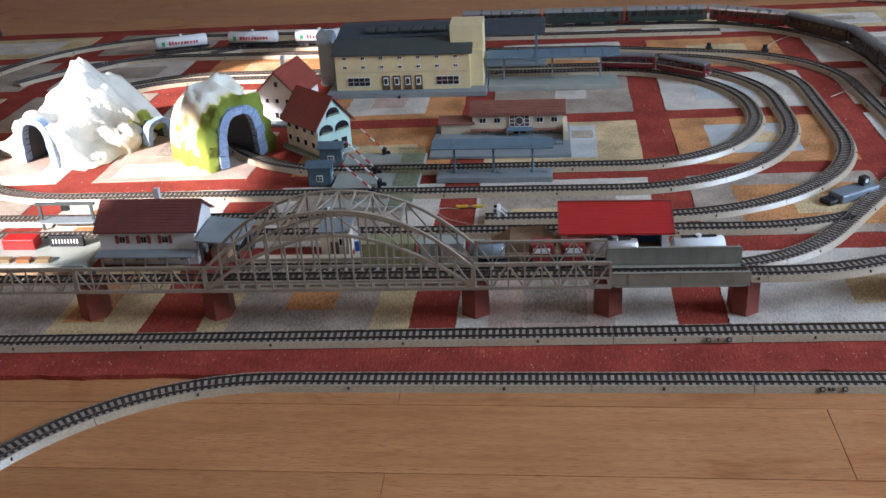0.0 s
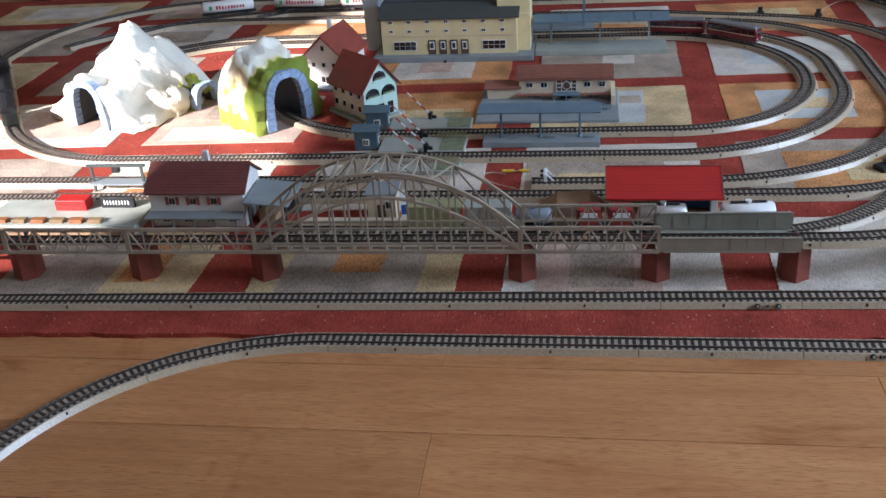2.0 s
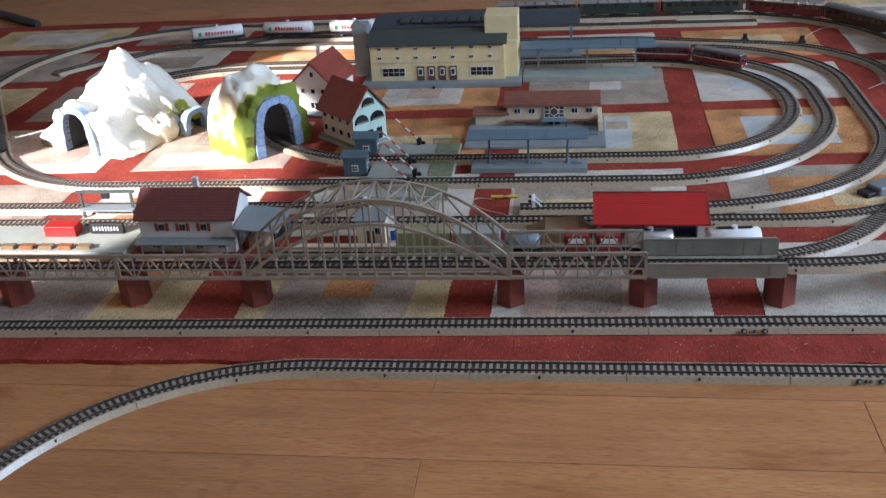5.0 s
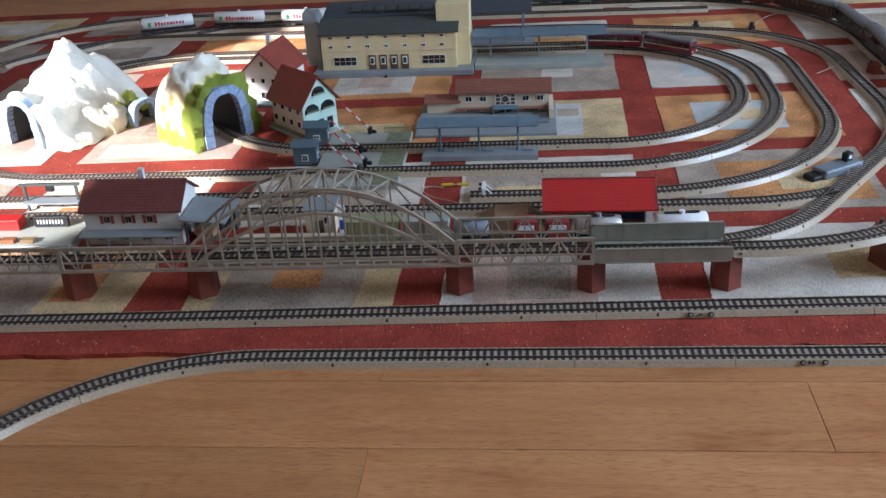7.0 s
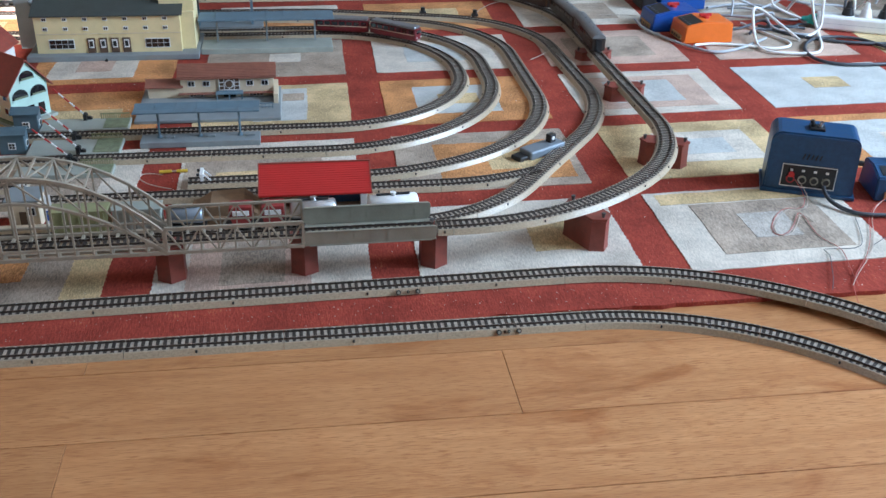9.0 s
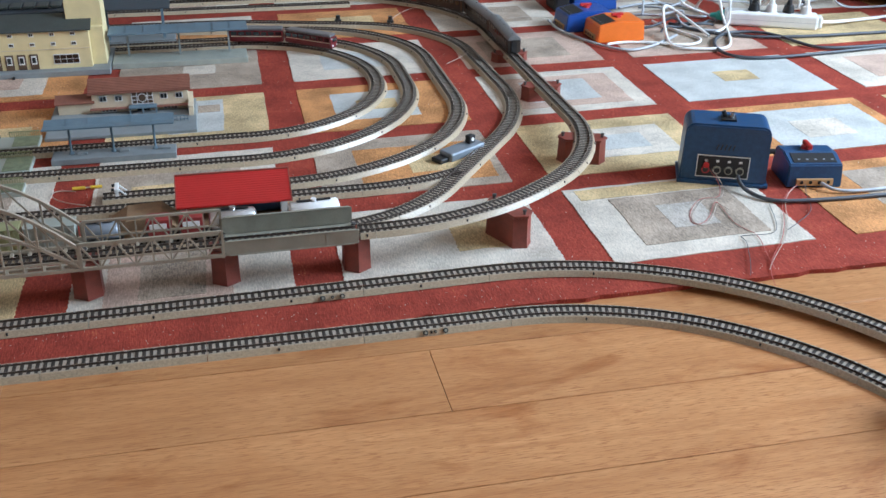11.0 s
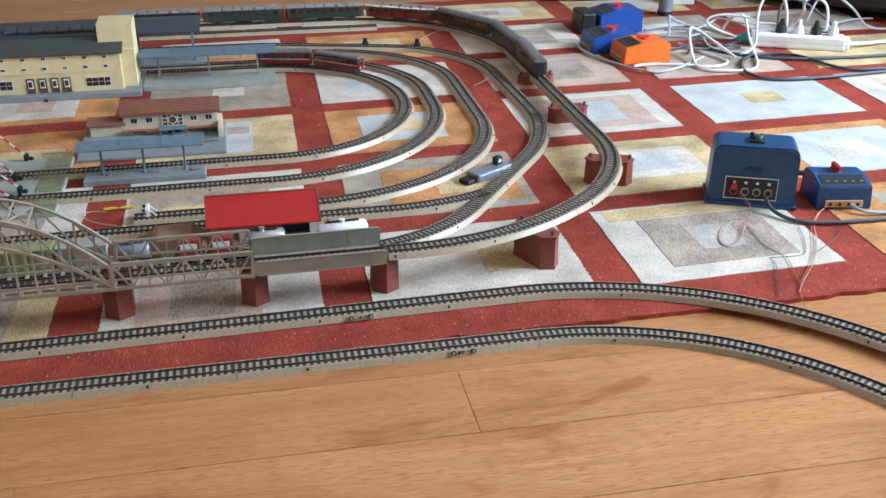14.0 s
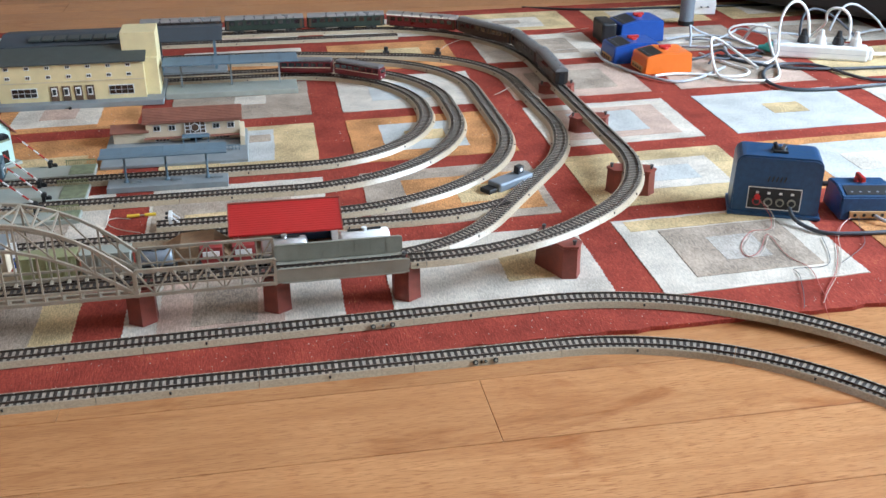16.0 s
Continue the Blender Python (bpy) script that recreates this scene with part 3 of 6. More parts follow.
ROOF_DARK = mat("roof_dark_red_brown", (0.155, 0.045, 0.035), 0.6, 0, 60, 0.2, 0.12)
ROOF_BROWN = mat("roof_brown_red", (0.25, 0.095, 0.060), 0.6, 0, 60, 0.2, 0.12)
BRIGHT_RED = mat("bright_red_plastic", (0.46, 0.022, 0.018), 0.38, 0, 40, 0.08, 0.03)
DULL_RED = mat("dull_red_plastic", (0.27, 0.028, 0.024), 0.5, 0, 60, 0.2, 0.05)
BROWN = mat("brown_door", (0.10, 0.055, 0.03), 0.6, 0, 60, 0.2)
SAND = mat("sand_brown_dock", (0.28, 0.17, 0.09), 0.8, 0, 80, 0.2, 0.2)
PANE = glass_mat("dark_pane", (0.015, 0.015, 0.018))
HUTBLUE = mat("hut_blue", (0.085, 0.135, 0.16), 0.5, 0, 60, 0.15, 0.05)
GREY_ROAD = mat("grey_road_plate", (0.33, 0.345, 0.295), 0.6, 0, 40, 0.12, 0.08)
MOSS = mat("moss_green", (0.19, 0.21, 0.12), 0.8, 0, 90, 0.3, 0.2)
TIN = mat("bare_tinplate", (0.62, 0.62, 0.62), 0.3, 0.9, 60, 0.1, 0.03)
ROOF_SILVER = mat("silver_coach_roof", (0.25, 0.255, 0.26), 0.33, 0.6, 50, 0.1, 0.02)
ROOF_PALE = mat("pale_silver_roof", (0.42, 0.41, 0.40), 0.3, 0.7, 50, 0.1, 0.02)
COACH_GREEN = mat("dark_green_coach", (0.030, 0.045, 0.034), 0.35, 0, 50, 0.15, 0.02)
COACH_BROWN = mat("black_brown_coach", (0.040, 0.028, 0.022), 0.35, 0, 50, 0.15, 0.02)
COACH_RED = mat("wine_red_coach", (0.15, 0.012, 0.015), 0.32, 0, 50, 0.12, 0.02)
COACH_BLUE = mat("cobalt_blue_coach", (0.025, 0.035, 0.16), 0.32, 0, 50, 0.12, 0.02)
LOCO_GREEN = mat("loco_green", (0.045, 0.085, 0.055), 0.38, 0, 50, 0.12, 0.02)
CREAM_LINE = mat("cream_lining", (0.7, 0.6, 0.42), 0.4)
TRAFO_BLUE = mat("hammered_blue", (0.020, 0.072, 0.165), 0.38, 0.1, 120, 0.2, 0.2, 700)
TRAFO_BRIGHT = mat("bright_blue_plastic", (0.014, 0.07, 0.30), 0.35, 0, 60, 0.1, 0.03)
ORANGE = mat("orange_plastic", (0.80, 0.17, 0.02), 0.35, 0, 60, 0.06, 0.03)
TAN = mat("tan_terminal_strip", (0.55, 0.33, 0.15), 0.6)
GREYCABLE = mat("grey_cable", (0.42, 0.43, 0.45), 0.5)
DARKCABLE = mat("dark_grey_cable", (0.06, 0.065, 0.075), 0.5)
WIRE_RED = mat("thin_red_wire", (0.45, 0.10, 0.08), 0.5)
WIRE_PALE = mat("thin_pale_wire", (0.52, 0.43, 0.35), 0.5)
SOFA = mat("dark_brown_leather", (0.020, 0.014, 0.012), 0.5, 0, 30, 0.25, 0.2)
LEG_DARK = mat("dark_grey_steel", (0.06, 0.062, 0.07), 0.4, 0.3, 40, 0.1, 0.02)
LEG_GREY = mat("grey_painted_steel", (0.23, 0.26, 0.29), 0.4, 0.3, 40, 0.08, 0.02)
TEAL = mat("teal_plug", (0.03, 0.35, 0.30), 0.4)
SHIELD = mat("green_mark", (0.05, 0.28, 0.12), 0.4)
LETTER = mat("red_lettering", (0.42, 0.02, 0.03), 0.4)
OLIVE = mat("olive_wagon", (0.27, 0.27, 0.13), 0.5, 0, 60, 0.15, 0.05)
YELLOW = mat("yellow_plastic", (0.70, 0.45, 0.04), 0.45)
HEADLAMP = lit_mat("lit_headlamp", (1.0, 0.62, 0.30), 6.0)


def rock_mat(name, lift=0.0, mouth=1.0):
    """Painted plaster: green foot, cream and snow white above, by height with ragged edges."""
    m = bpy.data.materials.new(name)
    m.use_nodes = True
    nt = m.node_tree
    N, L = nt.nodes.new, nt.links.new
    b = nt.nodes["Principled BSDF"]
    b.inputs["Roughness"].default_value = 0.85
    tc, sep = N("ShaderNodeTexCoord"), N("ShaderNodeSeparateXYZ")
    L(tc.outputs["Object"], sep.inputs[0])
    nz = N("ShaderNodeTexNoise")
    nz.inputs["Scale"].default_value, nz.inputs["Detail"].default_value = 28.0, 5
    L(tc.outputs["Object"], nz.inputs["Vector"])
    ma = N("ShaderNodeMath")
    ma.operation = "MULTIPLY_ADD"
    ma.inputs[1].default_value = 0.22
    L(nz.outputs[0], ma.inputs[0])
    L(sep.outputs[2], ma.inputs[2])
    ramp = N("ShaderNodeValToRGB")
    e = ramp.color_ramp.elements
    e[0].position, e[0].color = 0.12, (0.22, 0.27, 0.03, 1)
    e[1].position, e[1].color = 0.26, (0.84, 0.80, 0.68, 1)
    for p, c in ((0.155, (0.40, 0.41, 0.05, 1)), (0.168, (0.76, 0.67, 0.30, 1)), (0.20, (0.82, 0.75, 0.50, 1))):
        k = e.new(p)
        k.color = c
    up = N("ShaderNodeMath")
    up.operation = "ADD"
    up.inputs[1].default_value = lift
    L(ma.outputs[0], up.inputs[0])
    turf = N("ShaderNodeMapRange")
    turf.inputs["From Min"].default_value, turf.inputs["From Max"].default_value = mouth, mouth + 0.012
    turf.inputs["To Max"].default_value = -0.13
    L(sep.outputs[0], turf.inputs["Value"])
    near = N("ShaderNodeMath")
    near.operation = "ADD"
    L(up.outputs[0], near.inputs[0])
    L(turf.outputs[0], near.inputs[1])
    L(near.outputs[0], ramp.inputs[0])
    L(ramp.outputs[0], b.inputs["Base Color"])
    fine = N("ShaderNodeTexNoise")
    fine.inputs["Scale"].default_value, fine.inputs["Detail"].default_value = 110.0, 5
    L(tc.outputs["Object"], fine.inputs["Vector"])
    bp = N("ShaderNodeBump")
    bp.inputs["Strength"].default_value, bp.inputs["Distance"].default_value = 0.6, 0.004
    L(fine.outputs[0], bp.inputs["Height"])
    L(bp.outputs[0], b.inputs["Normal"])
    return m


ROCK = rock_mat("painted_plaster_rock", 0.008, 0.030)
# lifted towards white so the colour itself carries the glare of the sun
SUNLIT_ROCK = rock_mat("sunlit_plaster_rock", 0.13)
# bore coloured dark to stand for the shade inside the tunnels
BORE = mat("shaded_tunnel_bore", (0.06, 0.062, 0.06), 0.8, 0, 60, 0.2, 0.2)
PORTAL = mat("blue_grey_portal_stone", (0.30, 0.40, 0.55), 0.8, 0, 120, 0.25, 0.6, 500, dist=0.002)


# ---- raised line: piers and bridge ----
BR = Matrix.Translation((0.33, 1.2085, 0)) @ Matrix.Rotation(radians(1.0), 4, "Z") @ Matrix.Translation((-0.33, -1.205, 0))


def pier_mesh(w, d):
    bm = bmesh.new()
    z = BZ - 0.0006
    ring = [(-w, -d + 0.012), (0.0, -d), (w, -d + 0.012), (w, d - 0.012), (0.0, d), (-w, d - 0.012)]
    v = [[bm.verts.new((x * s, y * s, h)) for x, y in ring] for s, h in ((1.0, 0.0), (0.97, 0.006), (0.95, z - 0.005), (1.0, z - 0.004), (1.0, z))]
    for a, b in zip(v, v[1:]):
        for i in range(6):
            bm.faces.new((a[i], a[(i + 1) % 6], b[(i + 1) % 6], b[i]))
    bm.faces.new(v[0][::-1])
    bm.faces.new(v[-1])
    return mesh_of("block", bm, BRICK_RED)


_pier, _broad, _pin = pier_mesh(0.019, 0.024), pier_mesh(0.018, 0.043), None


def pier(x, y, turn, m=Matrix(), me=_broad, reach=0.034, tall=1.0):
    global _pin
    p = thing("bridge_pier", "dark red plastic model bridge pier standing on the rug", "bridge pier", "piers of the raised line", m @ pose(x, y, 0, 0, 0, turn))
    part("block", me, None, p).scale = (1, 1, tall)
    if _pin is None:
        bm = bmesh.new()
        bm_cyl(bm, (0, 0, 0), (0, 0, 0.005), 0.0022, 8)
        bm_cyl(bm, (0, 0, 0.005), (0, 0, 0.0075), 0.0032, 8)
        _pin = mesh_of("pin", bm, STUD)
    for s in (-1, 1):
        q = part("pin", _pin, None, p)
        q.location = (0, s * reach, tall * (BZ - 0.0006) - 0.0004)
    return p


for px in (-1.112, -0.932, -0.752, -0.572, -0.392, -0.032, 0.147, 0.327):
    pier(px, 1.211, 0, BR, _pier, 0.016)
for px, py, a, tall in ((0.560, 1.256, 25, 1.0), (0.768, 1.520, 73, 0.86), (0.797, 1.845, 88, 0.60), (0.806, 2.11, 88, 0.37)):
    pier(px, py, a, tall=tall)

YA, YB, ZB = 1.172, 1.238, 0.0545


def arch_top(s):
    """Height of the top chord, rather level in the middle."""
    return 0.034 + 0.082 * (1 - abs(2 * s - 1) ** 2.2)


def arch_side(y):
    bm = bmesh.new()
    L0, n = 0.36, 16
    top = arch_top
    low = lambda s: 0.006 + 0.076 * (1 - abs(2 * s - 1) ** 1.8)           # noqa: E731
    xs = [-0.392 + 0.0015 + (L0 - 0.003) * i / n for i in range(n + 1)]
    P = lambda i, z: (xs[i], y, ZB + z)                             # noqa: E731
    for i in range(n):
        bm_bar(bm, P(i, top(i / n)), P(i + 1, top((i + 1) / n)), 0.0036, 0.0042)
        bm_bar(bm, P(i, low(i / n)), P(i + 1, low((i + 1) / n)), 0.0034, 0.0040)
    for i in range(n + 1):
        bm_bar(bm, P(i, 0.0), P(i, top(i / n) if i % 2 == 0 or i in (1, n - 1) else low(i / n)), 0.0024)
    for i in range(0, n, 2):
        a, b = (i, i + 2) if i < n / 2 else (i + 2, i)
        bm_bar(bm, P(a, low(a / n)), P(b, top(b / n)), 0.0020)
    bm_bar(bm, P(0, 0.002), P(n, 0.002), 0.0045, 0.0045)
    bm_bar(bm, P(0, 0.014), P(n, 0.014), 0.0030, 0.0030)
    bm_bar(bm, P(0, 0.0), P(2, 0.040), 0.0022)
    bm_bar(bm, P(n, 0.0), P(n - 2, 0.040), 0.0022)
    return bm


arch = thing("arch_bridge", "weathered grey plastic model arch bridge with lattice trusses", "model bridge", "raised line bridges", BR)
for y in (YA, YB):
    part("arch_truss", arch_side(y), BRIDGE, arch)
for i in range(4, 13):
    x = -0.3905 + 0.357 * i / 16
    z = ZB + arch_top(i / 16)
    part("cross_beam", bm_bar(bmesh.new(), (x, YA, z), (x, YB, z), 0.0024), BRIDGE, arch)
    if i < 12:
        x2 = -0.3905 + 0.357 * (i + 1) / 16
        z2 = ZB + arch_top((i + 1) / 16)
        part("brace", bm_bar(bmesh.new(), (x, YA if i % 2 else YB, z), (x2, YB if i % 2 else YA, z2), 0.0020), BRIDGE, arch)
for i in range(17):
    x = -0.3905 + 0.357 * i / 16
    part("deck_beam", box(x - 0.0018, x + 0.0018, YA, YB, ZB - 0.002, ZB + 0.0022), BRIDGE, arch)
for y in (1.186, 1.220):
    part("deck_girder", box(-0.392, -0.032, y, y + 0.004, ZB - 0.0015, ZB + 0.002), BRIDGE, arch)


def truss_side(y, h=0.037, n=8):
    bm = bmesh.new()
    xs = [0.0015 + 0.177 * i / n for i in range(n + 1)]
    bm_bar(bm, (xs[0], y, 0.002), (xs[-1], y, 0.002), 0.0042)
    bm_bar(bm, (xs[0], y, h), (xs[-1], y, h), 0.0034)
    bm_bar(bm, (xs[0], y, 0.0145), (xs[-1], y, 0.0145), 0.0022)
    for i in range(n + 1):
        bm_bar(bm, (xs[i], y, 0), (xs[i], y, h), 0.0034 if i in (0, n) else 0.0018)
        if i < n:
            a, b = ((0.0, h) if i % 2 else (h, 0.0))
            bm_bar(bm, (xs[i], y, a), (xs[i + 1], y, b), 0.0021)
    return bm


truss = thing("truss_bridge", "grey plastic model truss bridge section on red piers", "model bridge", "raised line bridges", BR @ pose(-0.032, 1.205, ZB))
for y in (YA - 1.205, YB - 1.205):
    part("side_truss", truss_side(y), BRIDGE, truss)
for i in range(9):
    part("deck_beam", box(0.0015 + 0.022 * i - 0.0016, 0.0015 + 0.022 * i + 0.0016, YA - 1.205, YB - 1.205, -0.002, 0.002), BRIDGE, truss)
single = thing("truss_bridge", "grey plastic model truss section with one lattice side", "model bridge", "raised line bridges", BR @ pose(-0.572, 1.205, ZB))
part("side_truss", truss_side(YA - 1.205), BRIDGE, single)
part("edge_beam", bm_bar(bmesh.new(), (0.0015, YB - 1.205, 0.002), (0.1785, YB - 1.205, 0.002), 0.0042), BRIDGE, single)
for x0 in (-0.752, -0.932, -1.112, -1.292):
    copy_thing(single, BR @ pose(x0, 1.205, ZB))

girder = thing("girder_bridge", "plain grey-green tinplate model girder bridge section", "model bridge", "raised line bridges", BR @ pose(0.148, 1.205, ZB))
for y, hh in ((-0.031, 0.0205), (0.031, 0.026)):
    bm = bmesh.new()
    prof = [(0.0, 0.007), (0.002, 0.003), (0.006, 0.0), (0.172, 0.0), (0.176, 0.003), (0.178, 0.007), (0.178, hh - 0.002), (0.176, hh), (0.002, hh), (0.0, hh - 0.002)]
    bm_prism(bm, prof, y - 0.0012, y + 0.0012)
    for i in range(1, 8):
        x = 0.178 * i / 8
        bm_box(bm, x - 0.0004, x + 0.0004, y - 0.0016, y + 0.0016, 0.001, hh - 0.0015)
    bm_box(bm, 0.003, 0.175, y - 0.0020, y + 0.0020, hh - 0.0010, hh + 0.0004)
    bm_box(bm, 0.006, 0.172, y - 0.0024, y + 0.0024, -0.0002, 0.0012)
    part("side_plate", bm, BRIDGE_TIN, girder)
part("deck_plate", box(0.0, 0.178, -0.030, 0.030, -0.001, 0.0012), BRIDGE_TIN, girder)
lay(*(BR @ Vector((-1.292, 1.205, 0))).xy, 1.0, [("s", 1.62)], ZB - 0.0035, "raised railway track", True)


# ---- houses and railway buildings ----
def windows(parent, x0, dx, n, y, z0, z1, w, frame_m=WHITE, cols=2, rows=1, out=-1):
    """A row of framed windows on a wall whose face lies at y."""
    for i in range(n):
        x = x0 + dx * i
        fr = part("window", box(x - w / 2 - 0.0012, x + w / 2 + 0.0012, y - 0.0008, y + 0.0006, z0 - 0.0012, z1 + 0.0012), frame_m, parent)
        for a in range(cols):
            for b in range(rows):
                pw, ph = w / cols, (z1 - z0) / rows
                part("pane", box(x - w / 2 + a * pw + 0.0006, x - w / 2 + (a + 1) * pw - 0.0006, y - 0.0013, y - 0.0004, z0 + b * ph + 0.0006, z0 + (b + 1) * ph - 0.0006), PANE, fr)


def gable_roof(x0, x1, y0, y1, ze, zr, over=0.005, t=0.0022, ridge=0.5, axis="x"):
    """A saddle roof of two slopes with thickness; the ridge runs along x."""
    bm = bmesh.new()
    yr = y0 + (y1 - y0) * ridge
    drop = (zr - ze) / max(yr - y0, 1e-4) * over
    prof = [(y0 - over, ze - drop), (yr, zr), (y1 + over, ze - drop), (y1 + over, ze - drop + t), (yr, zr + t * 1.3), (y0 - over, ze - drop + t)]
    a = [bm.verts.new((x0 - over, y, z)) for y, z in prof]
    b = [bm.verts.new((x1 + over, y, z)) for y, z in prof]
    for i in range(6):
        bm.faces.new((a[i], a[(i + 1) % 6], b[(i + 1) % 6], b[i]))
    for r in (a, b):
        bm.faces.new((r[0], r[1], r[4], r[5]))
        bm.faces.new((r[1], r[2], r[3], r[4]))
    return bm


def house_walls(x0, x1, y0, y1, z0, ze, zr, ridge=0.5):
    """Four walls with two gable ends; the ridge runs along x."""
    bm = bmesh.new()
    yr = y0 + (y1 - y0) * ridge
    prof = [(y0, z0), (y1, z0), (y1, ze), (yr, zr), (y0, ze)]
    a = [bm.verts.new((x0, y, z)) for y, z in prof]
    b = [bm.verts.new((x1, y, z)) for y, z in prof]
    for i in range(5):
        bm.faces.new((a[i], a[(i + 1) % 5], b[(i + 1) % 5], b[i]))
    bm.faces.new(a[::-1])
    bm.faces.new(b)
    return bm


def tile_rows(x0, x1, y0, z0, y1, z1, n, t=0.0009):
    """Courses of tiles as thin overlapping steps on a slope."""
    bm = bmesh.new()
    for i in range(n):
        a, b = i / n, (i + 1) / n + 0.01
        ya, za, yb, zb = y0 + (y1 - y0) * a, z0 + (z1 - z0) * a, y0 + (y1 - y0) * b, z0 + (z1 - z0) * b
        v = [bm.verts.new(p) for p in ((x0, ya, za + 2.2 * t), (x1, ya, za + 2.2 * t), (x1, yb, zb + t), (x0, yb, zb + t), (x0, ya, za), (x1, ya, za))]
        bm.faces.new(v[:4])
        bm.faces.new((v[0], v[4], v[5], v[1]))
    return bm


# main station
st = thing("station_building", "cream-yellow plastic model railway station with a grey roof", "model station", m=Matrix())
part("base_slab", box(-0.425, -0.064, 2.166, 2.330, 0.0, 0.012, 0.0012), SLAB, st, "pale blue-grey platform base")
part("wall", house_walls(-0.405, -0.101, 2.190, 2.300, 0.012, 0.0935, 0.112), CREAM, st)
part("roof", gable_roof(-0.405, -0.101, 2.190, 2.300, 0.0945, 0.114, 0.006), SLATE, st, "dark slate-grey roof")
part("string_course", box(-0.4055, -0.1005, 2.1885, 2.1895, 0.0535, 0.0548), BEIGE, st)
tower = part("tower", box(-0.146, -0.072, 2.222, 2.302, 0.0122, 0.147, 0.0008), CREAM, st, "plain tall cream stair tower")
part("wing", box(-0.1008, -0.0722, 2.206, 2.2218, 0.0122, 0.0935, 0.0004), CREAM, st)
windows(st, -0.383, 0.0417, 7, 2.190, 0.083, 0.089, 0.0085)
windows(st, -0.383, 0.0417, 7, 2.190, 0.0625, 0.0685, 0.0085)
windows(st, -0.353, 0.201, 2, 2.190, 0.0225, 0.0415, 0.051, WHITE, 4, 2)
for i in range(4):
    x = -0.2915 + 0.0247 * i
    d = part("door", box(x - 0.0085, x + 0.0085, 2.1883, 2.1893, 0.0125, 0.045), BROWN, st)
    part("door_frame", box(x - 0.0055, x + 0.0055, 2.1876, 2.1886, 0.0235, 0.0415), WHITE, d)
    part("pane", box(x - 0.0035, x + 0.0035, 2.1870, 2.1879, 0.0265, 0.0385), PANE, d)
tagged(new("doorbell_knob", mesh_of("knob", bm_cyl(bmesh.new(), (-0.26, 2.168, 0.003), (-0.26, 2.160, 0.003), 0.0032, 10), BLACK)), "small round black socket at the station base", "socket")

# train-shed roof behind the station
cs = thing("platform_hall", "long dark blue platform roof with a row of skylights", "platform canopy", m=Matrix())
bm = bmesh.new()
v = [(-0.425, 2.330, 0.098), (0.066, 2.330, 0.098), (0.066, 2.405, 0.110), (-0.425, 2.405, 0.110), (0.066, 2.470, 0.101), (-0.425, 2.470, 0.101)]
for q in ((0, 1, 2, 3), (3, 2, 4, 5)):
    lo = [bm.verts.new((v[i][0], v[i][1], v[i][2] - 0.003)) for i in q]
    hi = [bm.verts.new(v[i]) for i in q]
    bm.faces.new(hi)
    bm.faces.new(lo[::-1])
    for i in range(4):
        bm.faces.new((lo[i], lo[(i + 1) % 4], hi[(i + 1) % 4], hi[i]))
part("roof", bm, DARKBLUE, cs)
for i in range(9):
    x = -0.36 + 0.028 * i
    part("skylight", box(x, x + 0.023, 2.345, 2.385, 0.1035, 0.1085, 0.001), SLATE, cs)
for x in (-0.38, -0.23, -0.08, 0.045):
    part("post", box(x - 0.003, x + 0.003, 2.397, 2.403, 0.0, 0.108), CANOPY, cs)
part("platform", box(-0.42, 0.07, 2.37, 2.43, 0.0, 0.010, 0.001), SLAB, cs)

# footbridge stair
fb = thing("footbridge_stair", "grey-blue plastic stair tower of a footbridge", "model stairs", m=Matrix())
part("shaft", house_walls(-0.458, -0.425, 2.27, 2.33, 0.0, 0.105, 0.125), SLAB, fb)
part("stair_flight", bm_prism(bmesh.new(), [(-0.458, 0.10), (-0.425, 0.10), (-0.425, 0.125), (-0.445, 0.138), (-0.458, 0.125)], 2.262, 2.268), SLAB, fb)
bm = bmesh.new()
for i in range(10):
    bm_box(bm, -0.424, -0.405, 2.275 + 0.005 * i, 2.28 + 0.005 * i, 0.0, 0.098 - 0.008 * i)
part("steps", bm, SLAB, fb)

# platform with canopy beside the station
c2 = thing("platform_canopy", "pale blue-grey platform with a flat canopy on posts", "platform canopy", m=Matrix())
part("platform", box(-0.062, 0.228, 2.198, 2.272, 0.0, 0.012, 0.001), GREY_ROAD, c2)
part("roof", box(-0.066, 0.232, 2.216, 2.283, 0.068, 0.0725, 0.0012), CANOPY, c2)
bm = bmesh.new()
for i in range(1, 8):
    x = -0.066 + 0.298 * i / 8
    bm_box(bm, x - 0.0008, x + 0.0008, 2.216, 2.283, 0.0724, 0.0735)
part("roof_seams", bm, CANOPY, c2)
for x in (-0.028, 0.082, 0.190):
    part("post", box(x - 0.002, x + 0.002, 2.250, 2.254, 0.012, 0.068), SLAB, c2)

# small wayside station
ss = thing("wayside_station", "small beige model station with a brown-red roof", "model station", m=Matrix())
part("base_slab", box(-0.155, 0.113, 1.782, 1.960, 0.0, 0.006, 0.001), SLAB, ss, "pale grey platform base")
part("wall", house_walls(-0.079, 0.099, 1.905, 1.955, 0.006, 0.0465, 0.060), BEIGE, ss)
part("roof", gable_roof(-0.079, 0.099, 1.905, 1.955, 0.0475, 0.0635, 0.006), ROOF_BROWN, ss)
part("roof_tiles", tile_rows(-0.084, 0.104, 1.8995, 0.0475, 1.9295, 0.0660, 9), ROOF_BROWN, ss)
part("annex_wall", box(-0.142, -0.0795, 1.905, 1.945, 0.006, 0.028), BEIGE, ss)
part("annex_roof", gable_roof(-0.142, -0.0795, 1.905, 1.945, 0.0285, 0.036, 0.005), ROOF_BROWN, ss)
